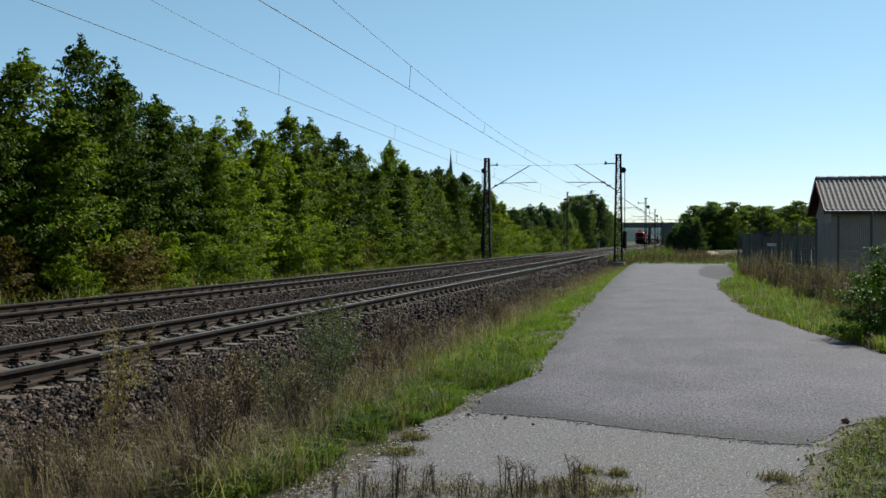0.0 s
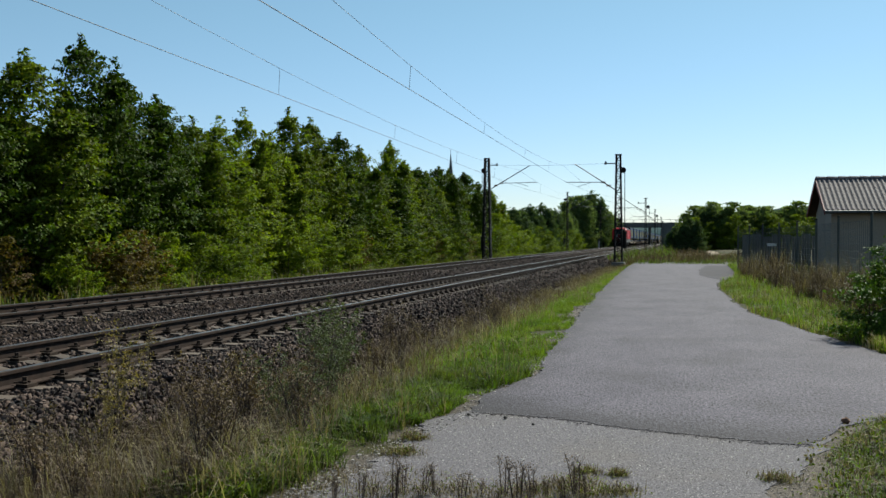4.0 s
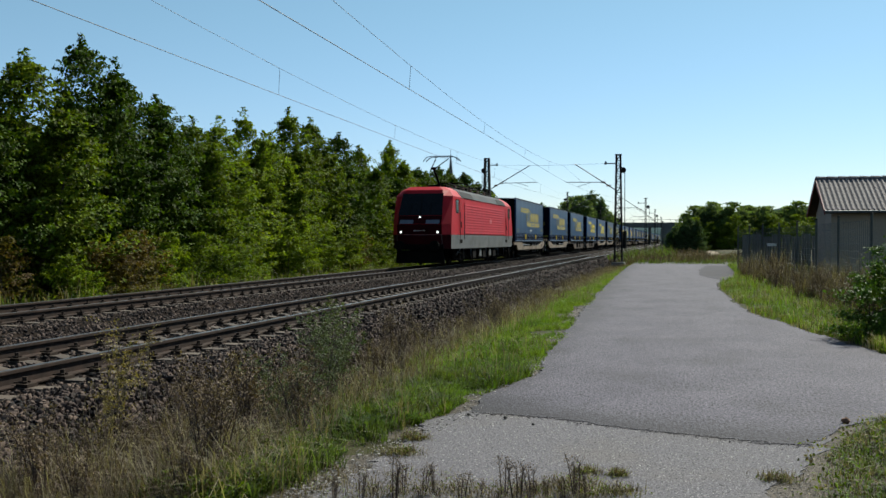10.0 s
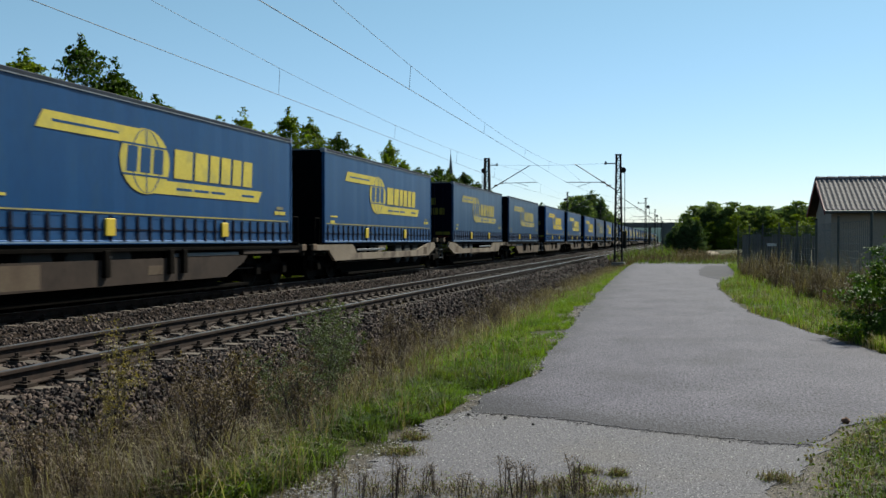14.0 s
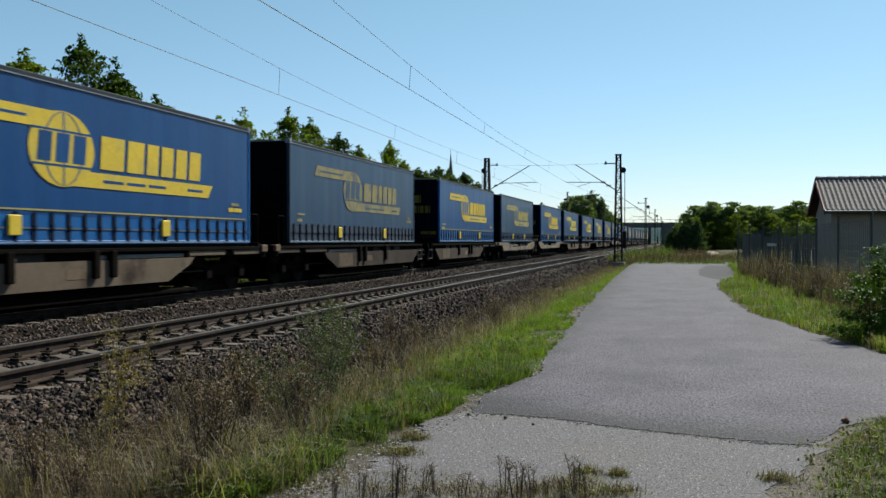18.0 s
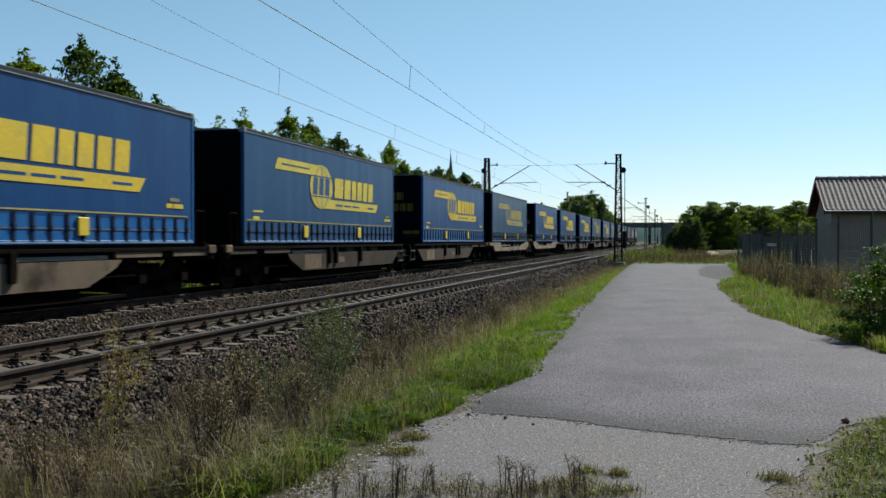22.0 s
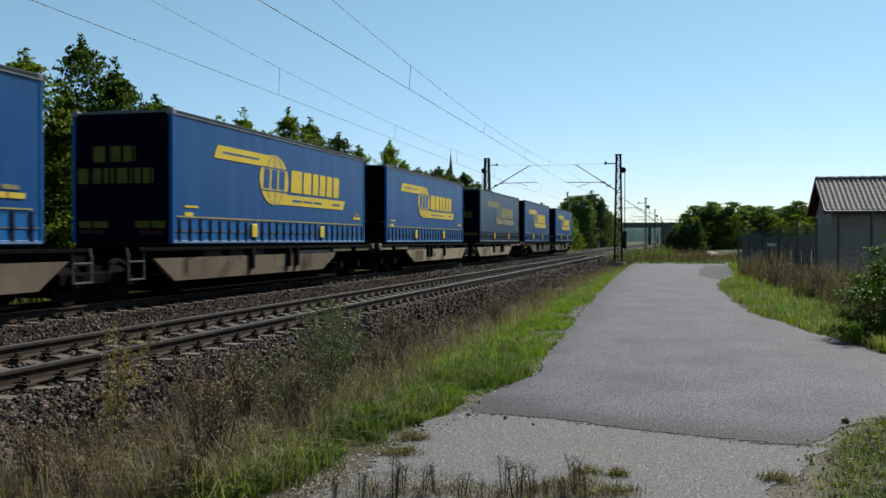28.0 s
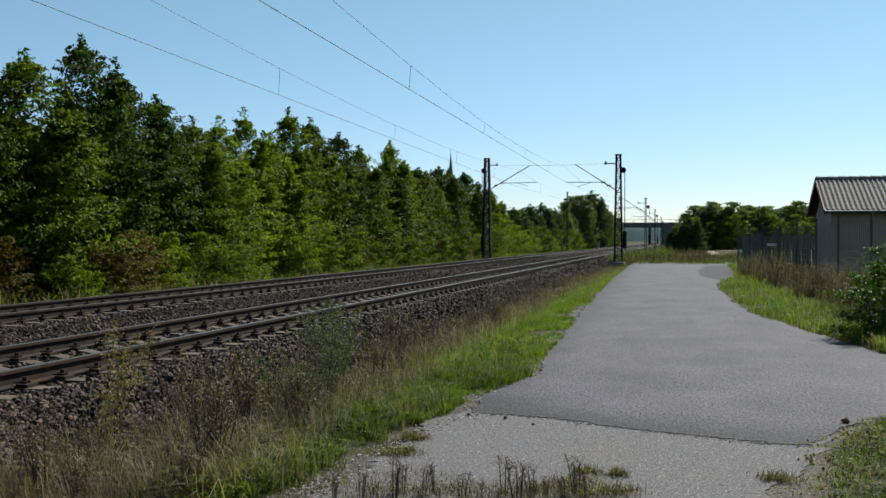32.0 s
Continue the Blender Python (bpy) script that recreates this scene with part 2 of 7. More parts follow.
M_INSUL = material("insulator", (0.05, 0.03, 0.022), (0.065, 0.036, 0.026), 6.0, 0.75, spec=0.15)
M_BARK = material("bark", (0.04505, 0.03445, 0.0265), (0.0742, 0.0583, 0.04505), 5.0, 0.95, 0.02, stretch=(0.53, 0.53, 0.1325))
M_LEAF = material("tree_leaf", (0.022, 0.043, 0.0033), (0.133, 0.170, 0.0108), 1.1, 0.65, island=0.65, trans=0.36, spec=0.07)
M_LEAF_DARK = material("dark_tree_leaf", (0.011, 0.026, 0.0025), (0.064, 0.099, 0.0075), 1.1, 0.65, island=0.65, trans=0.30, spec=0.06)
M_LEAF_BRIGHT = material("light_tree_leaf", (0.044, 0.075, 0.0046), (0.176, 0.222, 0.0127), 1.1, 0.65, island=0.6, trans=0.42, spec=0.08)
M_LEAF_HEDGE = material("hedge_leaf", (0.030, 0.062, 0.010), (0.085, 0.135, 0.020), 0.8, 0.6, island=0.55, trans=0.25, spec=0.10)
M_LEAF_BROWN = material("reddish_bush_leaf", (0.085, 0.050, 0.016), (0.070, 0.072, 0.016), 0.8, 0.7, island=0.45, trans=0.4, spec=0.12)
M_GRASS = material("green_grass", (0.056, 0.104, 0.008), (0.140, 0.188, 0.024), 1.1, 0.6, island=0.7, trans=0.5, spec=0.12)
M_GRASS_DULL = material("dull_green_grass", (0.034, 0.060, 0.011), (0.088, 0.106, 0.030), 1.3, 0.6, island=0.75, trans=0.45, spec=0.10)
M_GRASS_DRY = material("dry_grass", (0.205, 0.178, 0.125), (0.112, 0.089, 0.060), 0.9, 0.75, island=0.6, trans=0.35, spec=0.25)
M_GRASS_BROWN = material("brown_weed", (0.060, 0.043, 0.033), (0.094, 0.072, 0.052), 0.9, 0.85, island=0.6, trans=0.35, spec=0.12)
M_CONCRETE = material("concrete", (0.0795, 0.0795, 0.0795), (0.106, 0.106, 0.1034), 0.7, 0.9, 0.01)
M_PLASTER = material("plaster", (0.24, 0.195, 0.155), (0.31, 0.255, 0.205), 1.2, 0.92, 0.004)
M_TILE = material("clay_roof_tile", (0.120, 0.104, 0.104), (0.175, 0.152, 0.152), 5.0, 0.8, 0.004, rand=0.08, spec=0.14)
M_BOARD = material("dark_roof_boarding", (0.030, 0.022, 0.018), (0.042, 0.031, 0.025), 3.0, 0.85, spec=0.1)
M_BARGE = material("red_painted_board", (0.170, 0.024, 0.020), (0.130, 0.019, 0.016), 3.0, 0.7)
M_SHEET = material("weathered_sheet", (0.075, 0.080, 0.074), (0.110, 0.115, 0.104), 1.5, 0.6, rand=0.25)
M_DIRT = material("road_edge_dirt", (0.052, 0.043, 0.035), (0.084, 0.071, 0.058), 3.0, 0.95, 0.02, fine=70, stain=((0.028, 0.028, 0.014), 1.5, 0.8), speckle=4.0, spec=0.2)
# distance haze is mixed into the colours of the far leaves
M_LEAF_FAR = material("distant_leaf", (0.070, 0.105, 0.040), (0.130, 0.170, 0.060), 0.3, 0.8, island=0.35, trans=0.45, spec=0.03)

M_LEAF_FAR_DARK = material("distant_dark_leaf", (0.030, 0.052, 0.024), (0.062, 0.092, 0.040), 0.3, 0.8, island=0.35, trans=0.4, spec=0.03)

# ---- ground, road and track bed ----
RAIL_Z = 0.20
TRACK_NEAR, TRACK_FAR = -7.27, -12.38


def smooth(a, b, x):
    t = min(1.0, max(0.0, (x - a) / (b - a)))
    return t * t * (3 - 2 * t)


def ground_z(x, y):
    """Height of the ground: a shallow ditch beside the track bed, a level strip behind it, gentle rolls farther out."""
    z = -0.02 - 0.26 * smooth(-2.3, -3.9, x)
    z -= 0.25 * smooth(-13.5, -16.0, x)
    z += 0.55 * smooth(-17.0, -24.0, x)
    z += 0.25 * smooth(2.5, 6.0, x) * smooth(14, 22, y)
    z += 0.04 * noise.noise((x * 0.5, y * 0.5, 0)) * (1 - smooth(1.2, 2.2, 2.2 - abs(x)))
    far = math.hypot(x, y)
    z += smooth(160, 500, far) * 1.5 * noise.noise((x * 0.006, y * 0.006, 3))
    return z


def stops(*runs):
    """Grid lines: runs of (start, end, step)."""
    out = []
    for a, b, s in runs:
        k = max(1, round((b - a) / s))
        out += [a + (b - a) * i / k for i in range(k)]
    return out + [runs[-1][1]]


gx = stops((-3500, -400, 600), (-400, -60, 40), (-60, -24, 4), (-24, 12, 0.6), (12, 60, 4), (60, 400, 40), (400, 3500, 600))
gy = stops((-3500, -300, 800), (-300, -20, 40), (-20, 0, 4), (0, 30, 0.6), (30, 90, 2), (90, 300, 15), (300, 4500, 300))
ground_v = [(x, y, ground_z(x, y)) for y in gy for x in gx]
w = len(gx)
ground_f = [(j * w + i, j * w + i + 1, (j + 1) * w + i + 1, (j + 1) * w + i) for j in range(len(gy) - 1) for i in range(w - 1)]
single("ground", array_mesh("ground", ground_v, ground_f, M_SOIL, True), None, "uneven ground with soil and low grass", "ground", kind="structure")


def slab(outline, z0, z1, wobble=0.0, step=0.25, crumble=0.0):
    """A flat slab with a ragged edge."""
    pts = []
    n = len(outline)
    for i in range(n):
        a, b = Vector(outline[i]), Vector(outline[(i + 1) % n])
        k = max(1, int((b - a).length / step)) if (b - a).length < 22 else 8
        for q in range(k):
            p = a.lerp(b, q / k)
            d = wobble * (noise.noise((p.x * 1.1, p.y * 1.1, 5)) + 0.6 * noise.noise((p.x * 3.7, p.y * 3.7, 9)))
            c = crumble * noise.noise((p.x * 13, p.y * 13, 3))
            pts.append((p.x + d + c, p.y + d * 0.5 + c))
    return Shape().prism(pts, 2, z0, z1)


# the newer wearing course ends in a low step across the road
ROAD = [(-1.77, 8.18), (-1.85, 9.1), (-1.55, 10.6), (-1.74, 13.1), (-1.8, 15.5), (-2.1, 22), (-2.38, 30.5), (-2.75, 47.5), (-3.0, 66), (-2.6, 74),
        (0, 78), (12, 80), (30, 80), (30, 74), (8, 73), (3.4, 68), (2.7, 60), (2.35, 46), (2.0, 40), (1.25, 35), (1.14, 31), (1.3, 24), (1.45, 20.6), (2.1, 16.5), (2.58, 13.6),
        (4.5, 12.6), (9, 12.0), (14, 12.0), (14, 8.9), (5, 8.9), (2.4, 9.05), (1.7, 8.75), (1.3, 8.3), (1.05, 7.76), (0.86, 7.45), (0.61, 7.44), (0.08, 7.63), (-0.4, 7.79), (-1.02, 8.09)]
OLD = [(-2.0, 6.0), (-2.04, 7.1), (-1.9, 8.1), (-1.6, 8.7), (0.0, 8.7), (1.2, 8.4), (0.95, 7.2), (0.55, 6.0), (0.2, 4.0), (-0.2, 1.5), (-0.4, -12), (-3.4, -12), (-3.0, 1.0), (-2.5, 4.0)]
single("road", slab(ROAD, -0.30, 0.005, 0.10, 0.05, 0.05), M_ASPHALT, "grey asphalt farm road with a worn surface and ragged edges", "road", kind="structure")
single("road_old_surface", slab(OLD, -0.30, 0.001, 0.16, 0.05, 0.09), M_OLD_ASPHALT, "older rough grey asphalt with exposed aggregate", "road", kind="structure")
single("road_shoulder", slab([(-2.5, 5.0), (-2.35, 7.1), (-2.1, 8.1), (-2.05, 9.3), (-1.8, 10.8), (-1.95, 13.1), (-2.0, 15.5), (-2.3, 22), (-2.5, 30.5), (-2.2, 30.5), (-1.9, 22), (-1.5, 15), (-1.2, 10), (-1.0, 7), (-1.5, 5)], -0.2, -0.010, 0.12),
       M_DIRT, "dry tan dirt along the road edge", "road shoulder", kind="structure")
single("corner_shoulder", slab([(-0.2, 4.6), (0.1, 6.0), (0.3, 7.1), (0.6, 7.9), (1.2, 8.9), (2.4, 9.2), (5, 9.1), (5, 8.2), (2.6, 8.3), (1.9, 7.9), (1.5, 7.2), (1.2, 6.2), (1.0, 4.6)], -0.2, -0.004, 0.14),
       M_DIRT, "dry dirt at the corner of the junction", "road shoulder", kind="structure")
single("road_patch", slab([(1.5, 38.0), (2.1, 40.0), (2.5, 47), (2.75, 59), (1.5, 59), (0.95, 50), (0.85, 42.5)], -0.1, 0.010, 0.2), material("dark_patch", (0.038, 0.0352, 0.0415), (0.054, 0.050, 0.057), 1.0, 0.92, 0.004, fine=150, spec=0.1),
       "darker asphalt repair patch at the road edge", "road", kind="structure")
single("field", slab([(-1, 90), (60, 86), (160, 100), (260, 190), (120, 240), (0, 175)], -1.0, 0.10, 0.5, 4.0), M_FIELD, "harvested straw-coloured stubble field", "field", kind="structure")


def bed_z(x):
    """Top of the ballast across both tracks."""
    z = RAIL_Z - 0.205
    z -= 0.32 * smooth(-5.45, -4.15, x) + 0.42 * smooth(-14.2, -15.6, x)
    z -= 0.05 * (1 - smooth(0.3, 0.9, abs(x + 9.82)))
    return z


bx = stops((-15.7, -14.1, 0.2), (-14.1, -5.4, 0.3), (-5.4, -4.05, 0.15))
by = stops((-60, 0, 6), (0, 40, 0.5), (40, 100, 2), (100, 900, 25))
bed_v = [(x + (0.25 * noise.noise((y * 0.6, 7, 0)) if x > -4.4 else 0), y, bed_z(x) + 0.02 * noise.noise((x * 3, y * 3, 1))) for y in by for x in bx]
w = len(bx)
bed_f = [(j * w + i, j * w + i + 1, (j + 1) * w + i + 1, (j + 1) * w + i) for j in range(len(by) - 1) for i in range(w - 1)]
single("ballast_bed", array_mesh("ballast_bed", bed_v, bed_f, M_BALLAST, True), None, "dark brown ballast bed under two tracks", "track bed", kind="structure")


def stone_field(n, rng, x0, x1, y0, y1, size, power, lift=0.0):
    """Scattered angular stones on the bed, denser near y0."""
    phi = (1 + 5 ** 0.5) / 2
    ico = np.array([(-1, phi, 0), (1, phi, 0), (-1, -phi, 0), (1, -phi, 0), (0, -1, phi), (0, 1, phi), (0, -1, -phi), (0, 1, -phi), (phi, 0, -1), (phi, 0, 1), (-phi, 0, -1), (-phi, 0, 1)]) / 1.9
    tri = np.array([(0, 11, 5), (0, 5, 1), (0, 1, 7), (0, 7, 10), (0, 10, 11), (1, 5, 9), (5, 11, 4), (11, 10, 2), (10, 7, 6), (7, 1, 8),
                    (3, 9, 4), (3, 4, 2), (3, 2, 6), (3, 6, 8), (3, 8, 9), (4, 9, 5), (2, 4, 11), (6, 2, 10), (8, 6, 7), (9, 8, 1)])
    x = rng.uniform(x0, x1, n)
    y = y0 + (y1 - y0) * rng.random(n) ** power
    keep = np.ones(n, bool)
    for c in (TRACK_NEAR, TRACK_FAR):
        on = (np.abs(x - c) < 1.30) & (np.abs((y / 0.6) - np.round(y / 0.6)) < 0.25) & (np.abs(x - c) < 1.08 + 0.2 * rng.random(n))
        keep &= ~on
        for r in (-0.75, 0.75):
            keep &= np.abs(x - c - r) > 0.10
    x, y = x[keep], y[keep]
    z = np.array([bed_z(a) for a in x])
    s = size * rng.uniform(0.55, 1.35, len(x))
    jit = rng.uniform(0.55, 1.25, (len(x), 12, 1)) * ico[None] * s[:, None, None] * rng.uniform(0.6, 1.2, (len(x), 1, 3))
    v = jit + np.stack([x, y, z + s * 0.25 + lift * rng.random(len(x))], 1)[:, None]
    f = tri[None] + (np.arange(len(x)) * 12)[:, None, None]
    return v.reshape(-1, 3), f.reshape(-1, 3)


rng = np.random.default_rng(4)
sv, sf = stone_field(46000, rng, -15.3, -4.1, 6.0, 46.0, 0.034, 1.9, 0.0)
fv, ff = stone_field(16000, rng, -15.3, -4.1, 40.0, 110.0, 0.06, 1.5, 0.0)
sv, sf = np.concatenate([sv, fv]), np.concatenate([sf, ff + len(sv)])
hv, hf = stone_field(13000, rng, -5.95, -3.9, 6.0, 32.0, 0.035, 1.7, 0.04)
sv, sf = np.concatenate([sv, hv]), np.concatenate([sf, hf + len(sv)])
single("ballast_stones", array_mesh("ballast_stones", sv, sf, M_STONE), None, "loose angular brown-grey ballast stones", "ballast", kind="stuff")


def chips(n, rng, place, size, lift=0.3):
    """Loose chips and grit: flattened octahedra."""
    x, y, z = place(rng, n)
    octa = np.array([(1, 0, 0), (-1, 0, 0), (0, 1, 0), (0, -1, 0), (0, 0, 0.35), (0, 0, -0.7)])
    tri = np.array([(0, 2, 4), (2, 1, 4), (1, 3, 4), (3, 0, 4), (2, 0, 5), (1, 2, 5), (3, 1, 5), (0, 3, 5)])
    s = size * rng.uniform(0.35, 1.4, n)
    v = octa[None] * rng.uniform(0.6, 1.3, (n, 6, 1)) * s[:, None, None] + np.stack([x, y, z + s * lift], 1)[:, None]
    f = tri[None] + (np.arange(n) * 6)[:, None, None]
    return v.reshape(-1, 3), f.reshape(-1, 3)


def on_old_road(rng, n):
    y = rng.uniform(4.6, 8.3, n)
    x = rng.uniform(-2.1, 0.75, n) + (y - 6) * 0.1
    return x, y, np.full(n, 0.001)


def on_edges(rng, n):
    y = 5 + 25 * rng.random(n) ** 1.8
    left = np.interp(y, [5, 7.1, 8.1, 9.1, 10.6, 13, 15.5, 22, 30], [-2.2, -2.04, -1.75, -1.86, -1.58, -1.74, -1.8, -2.1, -2.38])
    return left + rng.normal(0, 0.09, n), y, np.full(n, 0.0)


M_CHIP = material("road_grit", (0.27, 0.255, 0.25), (0.08, 0.074, 0.072), 20.0, 0.9, island=0.75, spec=0.2)
def along_joint(rng, n):
    x = rng.uniform(-1.8, 0.95, n)
    y = np.interp(x, [-1.77, -1.02, -0.4, 0.08, 0.61, 0.95], [8.18, 8.09, 7.79, 7.63, 7.44, 7.45])
    return x, y - np.abs(rng.normal(0, 0.07, n)) + 0.05, np.full(n, 0.003)


cv, cf = chips(12000, rng, on_old_road, 0.0062, 0.0)
single("road_grit", array_mesh("road_grit", cv, cf, M_CHIP), None, "loose grit on the old asphalt", "gravel", kind="stuff")
cv, cf = chips(900, rng, along_joint, 0.008)
single("joint_grit", array_mesh("joint_grit", cv, cf, M_OLD_ASPHALT), None, "loose grit along the joint of the road surface", "grit", kind="stuff")
cv, cf = chips(3500, rng, on_edges, 0.010)
single("edge_gravel", array_mesh("edge_gravel", cv, cf, M_CHIP), None, "crumbled gravel along the road edge", "gravel", kind="stuff")

def stone(x, y, s, mat, label, seed):
    r = random.Random(seed)
    bm = bmesh.new()
    bmesh.ops.create_icosphere(bm, subdivisions=2, radius=s)
    for v in bm.verts:
        v.co *= 1 + 0.35 * noise.noise(v.co * (1.2 / s) + Vector((seed, 0, 0)))
        v.co.z *= 0.75
    me = bpy.data.meshes.new("stone")
    bm.to_mesh(me)
    bm.free()
    me.materials.append(mat)
    ob = tagged(new("stone", me), label, "stone", "loose stones on the road")
    ob.location = (x, y, 0.006 + s * 0.62)
    ob.rotation_euler = (0, 0, r.uniform(0, 6))


M_PEBBLE = material("dark_stone", (0.018, 0.016, 0.015), (0.03, 0.027, 0.025), 30.0, 0.8)
stone(1.32, 8.42, 0.035, material("reddish_stone", (0.10, 0.045, 0.026), (0.15, 0.075, 0.045), 25.0, 0.85), "fist-sized reddish brown stone at the road edge", 1)
stone(-1.42, 7.95, 0.018, M_PEBBLE, "small dark stone on the asphalt", 2)
stone(-1.75, 8.02, 0.016, M_PEBBLE, "small dark stone on the asphalt", 3)
stone(-1.15, 7.72, 0.014, M_PEBBLE, "small dark stone on the asphalt", 4)

# ---- rails and sleepers ----
def rail_shape(x, y0, y1):
    """Flat-bottomed rail profile without its polished running band."""
    half = [(0.075, -0.172), (0.075, -0.160), (0.012, -0.145), (0.009, -0.050), (0.036, -0.036), (0.036, -0.006), (0.026, 0.0)]
    out = [(x + a, RAIL_Z + b) for a, b in half] + [(x - a, RAIL_Z + b) for a, b in reversed(half)]
    return Shape().prism(out, 1, y0, y1)


def sleeper_shape():
    """Concrete sleeper, trapezoid in section, dipped in the middle, with its rail fastenings."""
    s = Shape()
    ends = [(-1.30, 0.0), (-0.45, 0.0), (-0.30, -0.03), (0.30, -0.03), (0.45, 0.0), (1.30, 0.0)]
    vs, n = [], len(ends)
    for x, dz in ends:
        vs += [(x, -0.14, -0.20), (x, -0.105, dz), (x, 0.105, dz), (x, 0.14, -0.20)]
    fs = [(3, 2, 1, 0), tuple(range(4 * n - 4, 4 * n))]
    for i in range(n - 1):
        for k in range(4):
            fs.append((4 * i + k, 4 * i + (k + 1) % 4, 4 * i + 4 + (k + 1) % 4, 4 * i + 4 + k))
    return s.add(vs, fs)


def fastening_shape():
    s = Shape()
    for r in (-0.752, 0.752):
        for side in (-1, 1):
            a = r + side * 0.085
            s.box(min(a, a + side * 0.13), max(a, a + side * 0.13), -0.085, 0.085, 0.0, 0.035)
            s.rod((a + side * 0.04, 0, 0.03), (a + side * 0.04, 0, 0.10), 0.026, n=6)
            for e in (-1, 1):
                s.rod((a + side * 0.08, e * 0.02, 0.05), (a - side * 0.03, e * 0.075, 0.05), 0.012, n=5)
    return s


SLEEPER_Z = RAIL_Z - 0.175
sleeper_mesh = sleeper_shape().mesh("sleeper", M_SLEEPER)
clip_mesh = fastening_shape().mesh("fastening", M_CLIP)


def railway_track(name, cx, label):
    t = thing(name, label, "railway track", "railway tracks", "structure")
    for side in (-0.752, 0.752):
        r = part("rail", rail_shape(cx + side, -60, 900), M_RAIL, t, "rusty steel rail")
        part("running_band", Shape().box(cx + side - 0.027, cx + side + 0.027, -60, 900, RAIL_Z - 0.001, RAIL_Z + 0.003), M_RAIL_TOP, r, "polished rail head")
    for i in range(10, 142):
        o = part("sleeper", sleeper_mesh, None, t)
        o.location = (cx + 0.012 * math.sin(i * 7.1), i * 0.6, SLEEPER_Z)
        c = part("fastening", clip_mesh, None, o)
    far = np.array([v.co[:] for v in sleeper_mesh.vertices])
    fq = []
    polys = [tuple(p.vertices) for p in sleeper_mesh.polygons]
    quads = [q for q in polys if len(q) == 4]
    ys = [i * 0.6 for i in range(142, 620)] + [i * 0.6 for i in range(-20, 10)]
    vs = np.concatenate([far + np.array((cx, y, SLEEPER_Z)) for y in ys])
    fs = np.concatenate([np.array(quads) + k * len(far) for k in range(len(ys))])
    o = part("far_sleepers", array_mesh("far_sleepers", vs, fs, M_SLEEPER), None, t, "distant concrete sleepers")
    o["kind"] = "stuff"


railway_track("track_1", TRACK_NEAR, "near railway track with rusty rails on concrete sleepers")
railway_track("track_2", TRACK_FAR, "far railway track with rusty rails on concrete sleepers")


